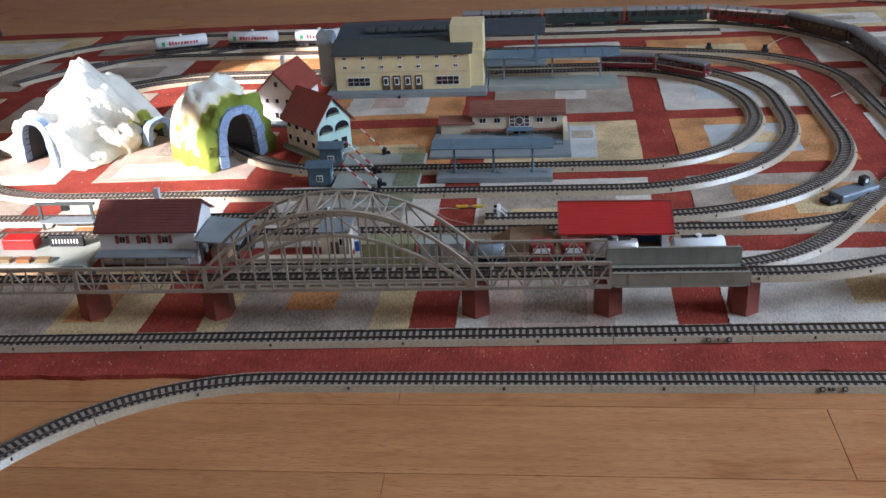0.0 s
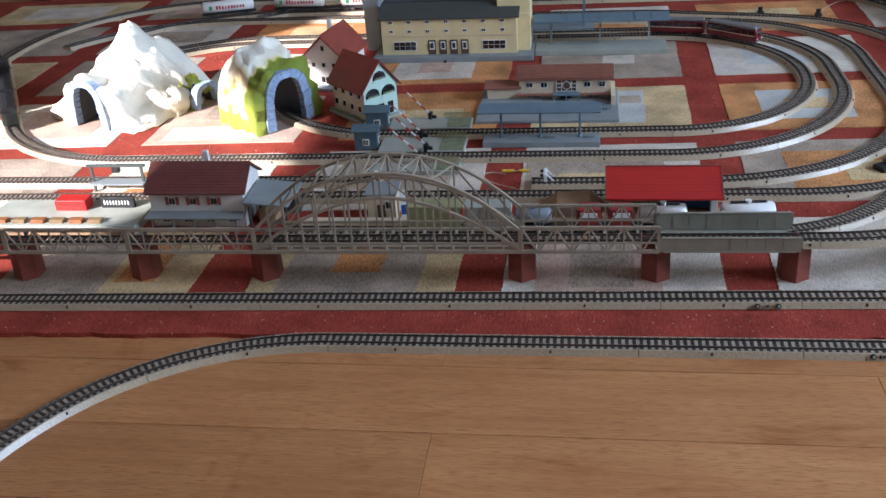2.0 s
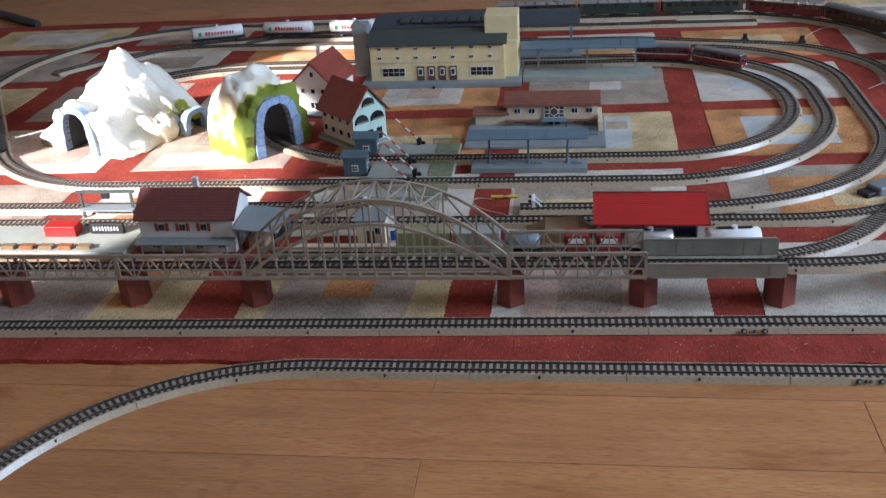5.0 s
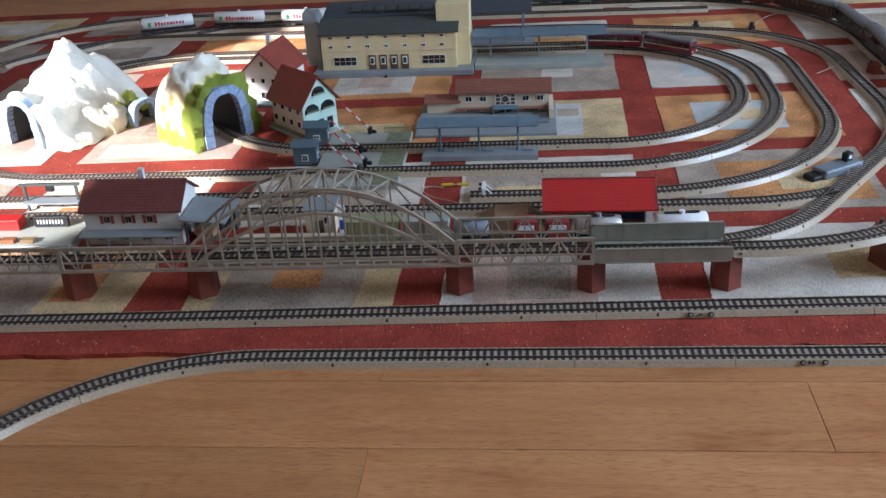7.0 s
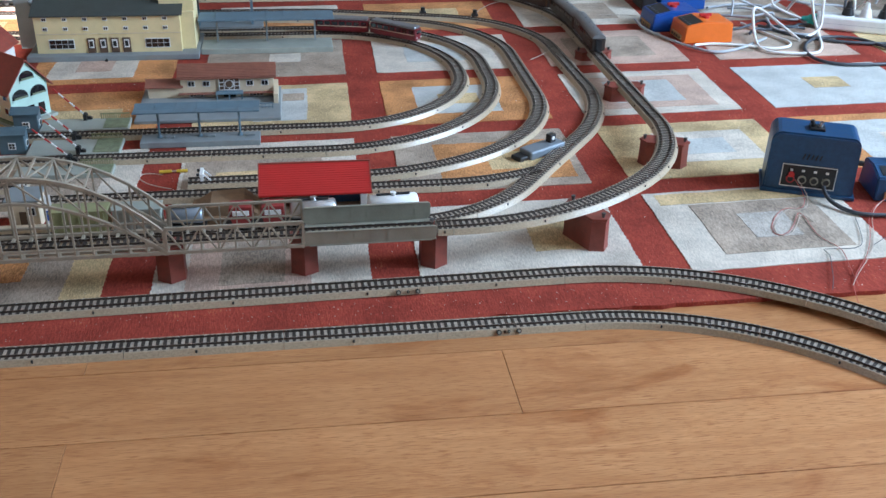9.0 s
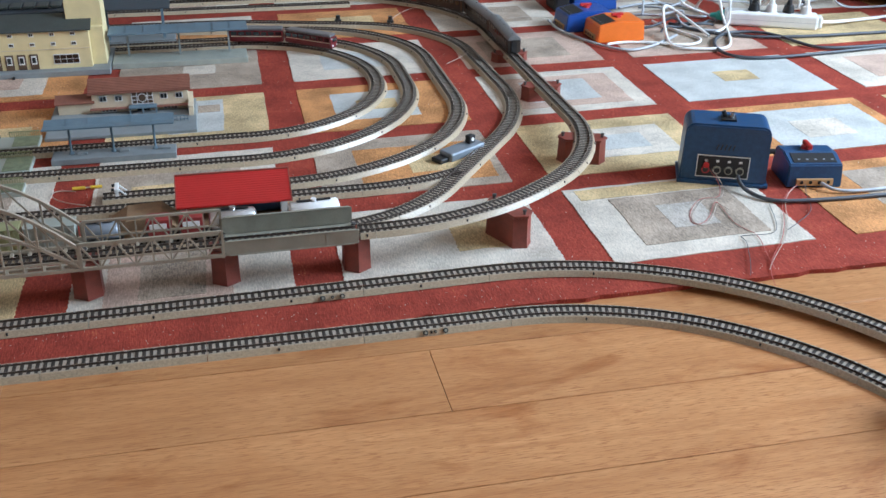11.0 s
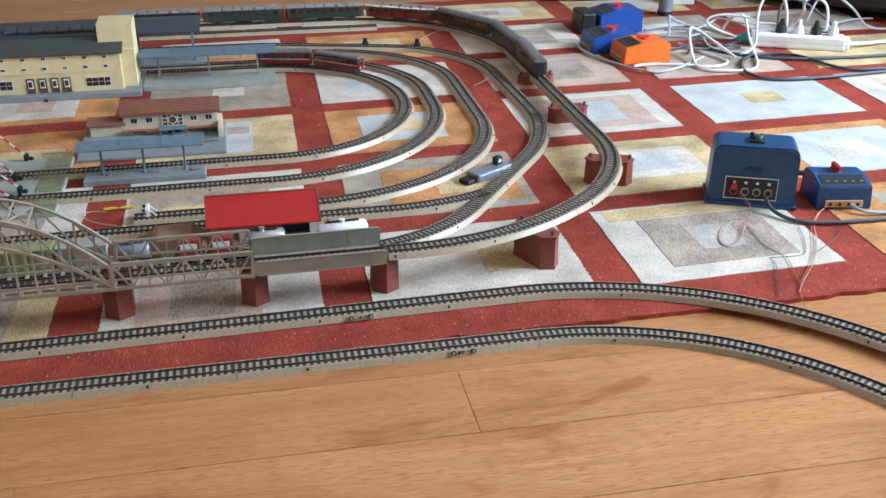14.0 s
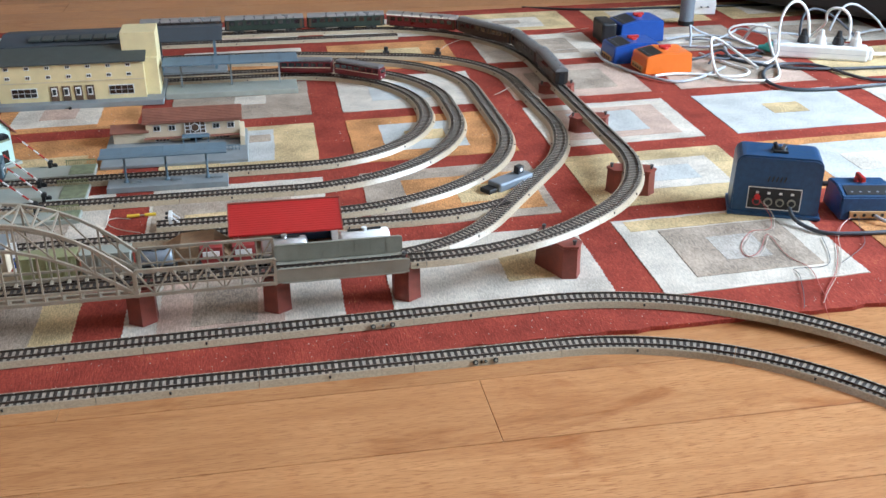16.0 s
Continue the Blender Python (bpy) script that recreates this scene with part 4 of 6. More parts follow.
part("side_wing", box(0.0995, 0.108, 1.86, 1.95, 0.006, 0.024), BEIGE, ss)
part("lower_roof", box(-0.084, 0.108, 1.893, 1.9046, 0.0145, 0.0162, 0.0006), ROOF_BROWN, ss)
windows(ss, -0.0585, 0.0285, 2, 1.905, 0.0285, 0.0385, 0.0125)
windows(ss, 0.054, 0.0285, 2, 1.905, 0.0285, 0.0385, 0.0125)
windows(ss, -0.05, 0.115, 2, 1.905, 0.0075, 0.0125, 0.026, WHITE, 4, 1)
cw = part("clock_window", box(-0.006, 0.034, 1.9037, 1.9049, 0.0200, 0.0440), BROWN, ss, "latticed window round a clock")
bm = bmesh.new()
for i in range(5):
    x = -0.0055 + 0.039 * i / 4
    bm_box(bm, x - 0.0007, x + 0.0007, 1.9025, 1.9036, 0.0200, 0.0440)
for i in range(4):
    z = 0.0206 + 0.0228 * i / 3
    bm_box(bm, -0.006, 0.034, 1.9026, 1.9035, z - 0.0006, z + 0.0006)
part("lattice", bm, WHITE, cw)
part("clock", bm_cyl(bmesh.new(), (0.014, 1.9022, 0.0325), (0.014, 1.9036, 0.0325), 0.0085, 20), WHITE, cw)
part("clock_face", bm_cyl(bmesh.new(), (0.014, 1.9014, 0.0325), (0.014, 1.9021, 0.0325), 0.0068, 20), BROWN, cw)
part("awning", box(-0.012, 0.040, 1.885, 1.9045, 0.0165, 0.0190, 0.0006), CANOPY, ss)
for x in (-0.010, 0.014, 0.038):
    part("awning_post", box(x - 0.0012, x + 0.0012, 1.886, 1.8885, 0.006, 0.0165), CANOPY, ss)
part("door", box(0.002, 0.026, 1.9036, 1.9046, 0.0062, 0.0140), PANE, ss)
bm = bmesh.new()
for i in range(38):
    x = -0.148 + 0.245 * i / 37
    bm_box(bm, x - 0.0006, x + 0.0006, 1.8335, 1.8347, 0.006, 0.0165)
bm_box(bm, -0.149, 0.098, 1.8332, 1.835, 0.0152, 0.0168)
bm_box(bm, -0.149, 0.098, 1.8332, 1.835, 0.009, 0.0102)
part("fence", bm, CANOPY, ss)

ic = thing("island_canopy", "blue-grey island platform canopy on three posts", "platform canopy", m=Matrix())
part("platform", box(-0.130, 0.077, 1.664, 1.706, 0.0, 0.0105, 0.001), SLAB, ic)
bm = bmesh.new()
prof = [(1.667, 0.0620), (1.690, 0.0595), (1.714, 0.0635), (1.714, 0.0657), (1.690, 0.0618), (1.667, 0.0643)]
a = [bm.verts.new((-0.138, y, z)) for y, z in prof]
b = [bm.verts.new((0.078, y, z)) for y, z in prof]
for i in range(6):
    bm.faces.new((a[i], a[(i + 1) % 6], b[(i + 1) % 6], b[i]))
for r in (a, b):
    bm.faces.new((r[0], r[1], r[4], r[5]))
    bm.faces.new((r[1], r[2], r[3], r[4]))
part("roof", bm, CANOPY, ic)
for i in range(1, 6):
    x = -0.138 + 0.036 * i
    part("roof_seam", bm_bar(bm_bar(bmesh.new(), (x, 1.667, 0.0645), (x, 1.690, 0.0620), 0.001), (x, 1.690, 0.0620), (x, 1.714, 0.0659), 0.001), CANOPY, ic)
for x in (-0.098, -0.028, 0.042):
    p = part("post", bm_cyl(bmesh.new(), (x, 1.690, 0.0105), (x, 1.690, 0.0600), 0.0021, 10), CANOPY, ic)
    part("foot", bm_cyl(bmesh.new(), (x, 1.690, 0.0103), (x, 1.690, 0.0145), 0.0055, 10, 0.003), CANOPY, p)
    part("bench", box(x + 0.010, x + 0.026, 1.682, 1.690, 0.0103, 0.0145, 0.0005), SLAB, ic)

# red-roofed goods shed
sh = thing("goods_shed", "model goods shed with a glossy bright red roof", "model shed", m=Matrix())
bm = bmesh.new()
prof = [(1.362, 0.0395), (1.419, 0.0665), (1.436, 0.0560), (1.436, 0.0585), (1.419, 0.0692), (1.362, 0.0420)]
a = [bm.verts.new((0.083, y, z)) for y, z in prof]
b = [bm.verts.new((0.253, y, z)) for y, z in prof]
for i in range(6):
    bm.faces.new((a[i], a[(i + 1) % 6], b[(i + 1) % 6], b[i]))
for r in (a, b):
    bm.faces.new((r[0], r[1], r[4], r[5]))
    bm.faces.new((r[1], r[2], r[3], r[4]))
part("roof", bm, BRIGHT_RED, sh)
part("roof_tiles", tile_rows(0.0832, 0.2528, 1.3622, 0.0419, 1.4188, 0.0690, 14, 0.00035), BRIGHT_RED, sh)
part("ridge", bm_bar(bmesh.new(), (0.0828, 1.419, 0.0694), (0.2532, 1.419, 0.0694), 0.003), ROOF_RED, sh)
for gx in (0.0828, 0.2522):
    part("verge", bm_bar(bmesh.new(), (gx, 1.361, 0.0418), (gx, 1.419, 0.0696), 0.0018), ROOF_RED, sh)
part("loading_dock", box(-0.02, 0.250, 1.352, 1.425, 0.0, 0.012, 0.001), SAND, sh)
part("wall", box(0.170, 0.236, 1.395, 1.420, 0.012, 0.056), TRAFO_BLUE, sh, "dark blue sliding gate")
part("end_wall", box(0.236, 0.246, 1.375, 1.425, 0.012, 0.048), LIGHTW, sh)
part("pillar", box(0.160, 0.168, 1.375, 1.383, 0.012, 0.0455), LIGHTW, sh)
part("end_wall", box(0.088, 0.096, 1.375, 1.425, 0.012, 0.048), LIGHTW, sh)
dock = tagged(new("sand_mound", mesh_of("sand_mound", bm_prism(bmesh.new(), [(-0.015, 0.012), (0.080, 0.012), (0.060, 0.030), (0.01, 0.027)], 1.362, 1.42), SAND)), "brown loose load heaped on the dock", "sand heap")

# long house with shutters by the bridge
lh = thing("long_house", "long off-white model house with a dark red roof", "model house", m=Matrix())
part("wall", house_walls(-0.622, -0.470, 1.352, 1.436, 0.0, 0.059, 0.088), LIGHTW, lh)
part("roof", gable_roof(-0.622, -0.470, 1.352, 1.436, 0.060, 0.089, 0.006), ROOF_DARK, lh)
part("roof_tiles", tile_rows(-0.627, -0.465, 1.3465, 0.0575, 1.394, 0.0920, 11, 0.0006), ROOF_DARK, lh)
part("chimney", box(-0.545, -0.537, 1.405, 1.413, 0.085, 0.104), WHITE, lh)
for i in range(3):
    x = -0.585 + 0.034 * i
    w = part("window", box(x - 0.0055, x + 0.0055, 1.3508, 1.3524, 0.037, 0.050), WHITE, lh)
    for s in (-1, 1):
        part("pane", box(x + s * 0.0024 - 0.002, x + s * 0.0024 + 0.002, 1.3500, 1.3512, 0.0385, 0.0485), PANE, w)
        part("shutter", box(x + s * 0.0085 - 0.0025, x + s * 0.0085 + 0.0025, 1.3500, 1.3516, 0.037, 0.050), ROOF_RED, w)
part("porch_roof", box(-0.624, -0.468, 1.325, 1.3516, 0.0235, 0.0265, 0.0006), SLAB, lh)
for i in range(5):
    part("porch_post", box(-0.615 + 0.034 * i, -0.6125 + 0.034 * i, 1.327, 1.3295, 0.0, 0.0235), SLAB, lh)
windows(lh, -0.60, 0.036, 4, 1.352, 0.008, 0.019, 0.014)
ax = thing("lean_to", "grey-roofed lean-to with a brown crate under it", "model shed", m=Matrix())
part("roof", bm_prism(bmesh.new(), [(-0.466, 0.046), (-0.395, 0.040), (-0.395, 0.042), (-0.466, 0.0485)], 1.335, 1.425), SLAB, ax)
part("wall", box(-0.464, -0.398, 1.40, 1.418, 0.0, 0.040), SLATE, ax)
for x in (-0.46, -0.402):
    part("post", box(x, x + 0.003, 1.338, 1.341, 0.0, 0.041), SLATE, ax)
tagged(new("crate", mesh_of("crate", box(-0.452, -0.425, 1.36, 1.392, 0.0, 0.022, 0.001), SAND)), "brown crate under the lean-to roof", "crate")

# mint-gabled chalet, turned to the crossing
gm = pose(-0.3770, 1.8500, 0, 0, 0, -43) @ Matrix.Diagonal((1.08, 1.08, 1.06, 1))
gh = thing("chalet", "small chalet with a mint-green gable and dark red roof", "model house", m=gm)
part("base", box(-0.058, 0.056, -0.044, 0.044, 0.0, 0.006, 0.0008), GREY_ROAD, gh)
part("wall", house_walls(-0.050, 0.046, -0.036, 0.036, 0.006, 0.066, 0.108), BEIGE, gh)
part("roof", gable_roof(-0.050, 0.046, -0.036, 0.036, 0.0665, 0.1100, 0.008), ROOF_RED, gh)
bm = bmesh.new()
prof = [(-0.036, 0.006), (0.036, 0.006), (0.036, 0.066), (0.0, 0.108), (-0.036, 0.066)]
a = [bm.verts.new((0.0462, y, z)) for y, z in prof]
b = [bm.verts.new((0.0480, y, z)) for y, z in prof]
for i in range(5):
    bm.faces.new((a[i], a[(i + 1) % 5], b[(i + 1) % 5], b[i]))
bm.faces.new(a[::-1])
bm.faces.new(b)
gable = part("gable", bm, MINT, gh, "mint-green timber gable")
# arched openings are flat dark plates, their colour standing for the shade within
for y, z, r in ((0.0, 0.079, 0.0140), (-0.0172, 0.049, 0.0150), (0.0172, 0.049, 0.0150)):
    arc = [(y + r * math.cos(t), z + r * 0.9 * math.sin(t)) for t in (math.pi * k / 10 for k in range(11))] + [(y - r, z - 0.006), (y + r, z - 0.006)]
    bm = bmesh.new()
    f = [bm.verts.new((0.0488, p, q)) for p, q in arc]
    g = [bm.verts.new((0.0478, p, q)) for p, q in arc]
    bm.faces.new(f)
    for k in range(len(arc)):
        bm.faces.new((f[k], f[(k + 1) % len(arc)], g[(k + 1) % len(arc)], g[k]))
    part("loggia", bm, PANE, gable)
    part("balustrade", box(0.0488, 0.0500, y - r, y + r, z - 0.0075, z - 0.003), MINT, gable)
    part("flower_box", box(0.0500, 0.0515, y - r * 0.8, y + r * 0.8, z - 0.002, z + 0.001), MOSS, gable)
for y in (-0.020, 0.0, 0.020):
    part("door", box(0.0478, 0.0488, y - 0.006, y + 0.006, 0.0075, 0.030), PANE, gable)
for i in range(4):
    for z in (0.020, 0.045):
        x = -0.038 + 0.024 * i
        wn = part("window", box(x - 0.005, x + 0.005, -0.0372, -0.0358, z, z + 0.012), WHITE, gh)
        part("pane", box(x - 0.004, x + 0.004, -0.0378, -0.0368, z + 0.001, z + 0.011), PANE, wn)
part("hedge", box(-0.056, 0.050, -0.0435, -0.0385, 0.006, 0.011, 0.001), MOSS, gh)

# white farmhouse behind
wm = pose(-0.486, 2.062, 0, 0, 0, 78) @ Matrix.Diagonal((1.05, 1.06, 1.08, 1))
wh = thing("farmhouse", "white model farmhouse with a bright red tiled roof", "model house", m=wm)
part("wall", house_walls(-0.050, 0.055, -0.042, 0.042, 0.0, 0.062, 0.100), LIGHTW, wh)
part("roof", gable_roof(-0.050, 0.055, -0.042, 0.042, 0.0625, 0.1015, 0.008), ROOF_RED, wh)
part("roof_tiles", tile_rows(-0.057, 0.062, -0.0495, 0.0565, 0.0, 0.1050, 10), ROOF_RED, wh)
part("chimney", box(0.010, 0.018, 0.006, 0.014, 0.092, 0.118), WHITE, wh)
part("annex", house_walls(-0.045, 0.02, 0.042, 0.066, 0.0, 0.022, 0.036, 0.01), LIGHTW, wh)
part("annex_roof", bm_prism(bmesh.new(), [(-0.050, 0.0), (0.024, 0.0), (0.024, 0.002), (-0.050, 0.002)], 0.0, 0.030), ROOF_RED, wh).matrix_local = pose(0, 0.0425, 0.040, -32, 0, 0)
for i in range(3):
    y = -0.022 + 0.022 * i
    wn = part("window", box(-0.0514, -0.0498, y - 0.0045, y + 0.0045, 0.040, 0.051), WHITE, wh)
    part("pane", box(-0.0520, -0.0508, y - 0.0035, y + 0.0035, 0.0415, 0.0495), PANE, wn)
for i in range(4):
    y = -0.024 + 0.0095 * i
    part("window", box(-0.0514, -0.0498, y - 0.0035, y + 0.0035, 0.010, 0.021), PANE, wh)
part("gable_window", box(-0.0514, -0.0498, -0.003, 0.003, 0.074, 0.083), PANE, wh)
part("base", box(-0.075, 0.06, -0.060, 0.070, 0.0, 0.005, 0.0008), SLAB, wh)


# ---- level crossing ----
def crossing_hut(x, y):
    h = thing("crossing_hut", "small blue-grey crossing keeper's hut", "model hut", "crossing huts", pose(x, y, 0))
    part("wall", box(-0.021, 0.021, -0.014, 0.014, 0.0, 0.036, 0.0006), HUTBLUE, h)
    part("roof", gable_roof(-0.021, 0.021, -0.014, 0.014, 0.0362, 0.0425, 0.004), HUTBLUE, h)
    windows(h, 0.0, 0.0, 1, -0.014, 0.010, 0.020, 0.010, WHITE, 2, 2)
    part("side_window", box(0.0205, 0.0220, -0.005, 0.005, 0.010, 0.021), WHITE, h)
    part("side_pane", box(0.0216, 0.0226, -0.0035, 0.0035, 0.0115, 0.0195), PANE, h)
    return h


crossing_hut(-0.340, 1.672)
crossing_hut(-0.338, 1.770)
for y0, y1, nm in ((1.745, 1.80, "approach"), (1.632, 1.700, "middle"), (1.545, 1.585, "approach")):
    rp = thing("road_plate", "grey plastic road plate of the level crossing", "model road", "level crossing plates", Matrix())
    part("road", box(-0.315, -0.160, y0, y1, 0.0, 0.008, 0.001), GREY_ROAD, rp)
    part("verge", box(-0.205, -0.162, y0 + 0.004, y1 - 0.004, 0.0079, 0.0092, 0.0005), MOSS, rp)
    bm = bmesh.new()
    for i in range(14):
        x = -0.214 + 0.050 * i / 13
        bm_box(bm, x - 0.0007, x + 0.0007, y1 - 0.0045, y1 - 0.003, 0.008, 0.019)
    bm_box(bm, -0.215, -0.163, y1 - 0.0048, y1 - 0.0028, 0.0175, 0.0190)
    part("fence", bm, OLIVE, rp)


def barrier(x, y, z, rise, length=0.072):
    b = thing("crossing_barrier", "raised red and white striped crossing barrier", "barrier", "crossing barriers", pose(x, y, z, 0, -rise, 180))
    part("pivot", bm_cyl(bmesh.new(), (0, -0.004, 0), (0, 0.004, 0), 0.0045, 12), BLACK, b)
    part("counterweight", bm_cyl(bmesh.new(), (-0.010, -0.003, 0), (-0.010, 0.003, 0), 0.0050, 12), BLACK, b)
    part("tail", bm_bar(bmesh.new(), (-0.010, 0, 0), (0, 0, 0), 0.002), BLACK, b)
    for i in range(6):
        part("stripe", bm_bar(bmesh.new(), (length * i / 6, 0, 0), (length * (i + 1) / 6, 0, 0), 0.0024 - 0.0001 * i), BRIGHT_RED if i % 2 else WHITE, b)
    s = thing("barrier_stand", "black barrier stand beside the rails", "barrier stand", "crossing barriers", pose(x, y, 0))
    part("column", box(-0.003, 0.003, -0.008, -0.0045, 0.0, z + 0.003), BLACK, s)
    return b


barrier(-0.230, 1.578, 0.026, 44)
barrier(-0.228, 1.640, 0.016, 46)
barrier(-0.245, 1.700, 0.018, 46)
barrier(-0.242, 1.797, 0.016, 46)


# ---- plaster hills with tunnels ----
def hill(name, label, m, length, half, height, mouth, peak, seed, low=0.62, rock=ROCK, pointed=False):
    """A tunnel hill: arched sections along its axis, lumpy outside, with an open bore through it."""
    h = thing(name, label, "model mountain", m=m)
    bm = bmesh.new()
    ns, na = 22, 36
    rows = []
    for i in range(ns + 1):
        s = i / ns
        row = []
        for j in range(na + 1):
            a = math.pi * j / na
            k = mouth_scale(s, peak, low)
            hy = half * (0.80 + 0.20 * k)
            y = math.copysign(abs(math.cos(a)) ** 0.75, math.cos(a)) * hy
            z = math.sin(a) ** 0.85 * height * k
            if pointed:
                y, z = math.cos(a) * hy, (1 - abs(math.cos(a))) ** 0.72 * height * k
            x = (s - 0.5) * length
            d = noise.fractal((x * 22 + seed, y * 22, z * 22), 0.9, 2.1, 4) * 0.020 * min(1, 6 * s + 0.25)
            row.append(bm.verts.new((x + d * 0.6, y + d * math.cos(a), max(0.0, z + d * math.sin(a)))))
        rows.append(row)
    for r0, r1 in zip(rows, rows[1:]):
        for j in range(na):
            bm.faces.new((r0[j], r0[j + 1], r1[j + 1], r1[j]))
    bore = bmesh.new()
    inner, tube = [], []
    mw, mh = mouth
    for x in (-0.5 * length, 0.5 * length):
        ring = []
        for j in range(na + 1):
            a = math.pi * j / na
            ring.append(bm.verts.new((x, math.copysign(abs(math.cos(a)) ** 0.6, math.cos(a)) * mw, math.sin(a) ** 0.75 * mh)))
        inner.append(ring)
        tube.append([bore.verts.new(v.co) for v in ring])
    for j in range(na):
        bore.faces.new((tube[0][j], tube[1][j], tube[1][j + 1], tube[0][j + 1]))
        bm.faces.new((rows[0][j], inner[0][j], inner[0][j + 1], rows[0][j + 1]))
        bm.faces.new((rows[-1][j + 1], inner[1][j + 1], inner[1][j], rows[-1][j]))
    part("rock", bm, rock, h, smooth=True)
    part("bore", bore, BORE, h, "tunnel bore, dark grey for the shade inside")
    if mouth:
        bm = bmesh.new()
        for i in range(19):
            a0, a1 = math.pi * i / 19 + 0.004, math.pi * (i + 1) / 19 - 0.004
            q = []
            wob = 0.0034 * noise.noise((i * 1.7, seed, 0))
            for x in (0.5 * length - 0.010, 0.5 * length + 0.006 + wob):
                for a, f in ((a0, 1.0), (a1, 1.0), (a1, 1.52 + wob * 30), (a0, 1.52 + wob * 30)):
                    q.append(bm.verts.new((x, math.copysign(abs(math.cos(a)) ** 0.6, math.cos(a)) * mw * f, math.sin(a) ** 0.75 * (mh + (f - 1) * mw * 0.75))))
            for f in ((0, 1, 2, 3), (7, 6, 5, 4), (0, 4, 5, 1), (1, 5, 6, 2), (2, 6, 7, 3), (3, 7, 4, 0)):
                bm.faces.new([q[k] for k in f])
        part("portal_stones", bm, PORTAL, h, "rough blue-grey stone arch")
    return h


def mouth_scale(s, peak, low):
    """How the hill's height runs from its mouth end to its back."""
    return low + (1 - low) * math.exp(-((s - peak) / 0.22) ** 2)


hill("tunnel_hill", "painted plaster tunnel hill, green below and snowy above", pose(-0.567, 1.826, 0, 0, 0, -37), 0.126, 0.080, 0.162, (0.037, 0.096), 0.42, 3.0, 0.78)
hill("sunlit_mountain", "large white plaster mountain with a tunnel, whitened further for strong sun", pose(-0.880, 1.905, 0, 0, 0, -112), 0.25, 0.125, 0.180, (0.034, 0.084), 0.45, 11.0, 0.60, SUNLIT_ROCK, True)
hill("low_hill", "low green plaster hill foot beside the mountain", pose(-0.765, 1.925, 0, 0, 0, -20), 0.08, 0.045, 0.055, (0.026, 0.038), 0.5, 21.0)

# ---- rolling stock ----
def on_line(x, y, heading, runs, s):
    """Place and heading after s metres along a line laid from x, y."""
    h = radians(heading)
    for run in runs:
        length, bend = (run[1], 0.0) if run[0] == "s" else (run[1] * radians(abs(run[2])), radians(run[2]))
        t = min(s, length)
        dx, dy, da = along(length, bend)(t)
        x, y, h = x + math.cos(h) * dx - math.sin(h) * dy, y + math.sin(h) * dx + math.cos(h) * dy, h + da
        s -= t
        if s <= 1e-9:
            break
    return Vector((x, y, 0)), h


RAIL_TOP = 0.0106


def set_on(line, s, length, z=0.0):
    """The pose of a vehicle whose tail stands at s on the line."""
    a, _ = on_line(*line, s + 0.18 * length)
    b, _ = on_line(*line, s + 0.82 * length)
    c = (a + b) / 2
    return pose(c.x, c.y, z + RAIL_TOP, 0, 0, math.degrees(math.atan2(b.y - a.y, b.x - a.x)))


def bogie(parent, x, n=2, r=0.0055, gap=0.0165, material=BLACK):
    b = part("bogie", box(x - gap / 2 - 0.006, x + gap / 2 + 0.006, -0.0095, 0.0095, 0.0035, 0.0075, 0.0008), material, parent)
    for i in range(n):
        xx = x + gap * (i - (n - 1) / 2)
        for sy in (-1, 1):
            part("wheel", bm_cyl(bmesh.new(), (xx, sy * 0.0072, r), (xx, sy * 0.0098, r), r, 14), STUD, b)


def roof_profile(w, z0, z1, n=8):
    return [(w * math.cos(math.pi * i / n), z0 + (z1 - z0) * math.sin(math.pi * i / n)) for i in range(n + 1)]


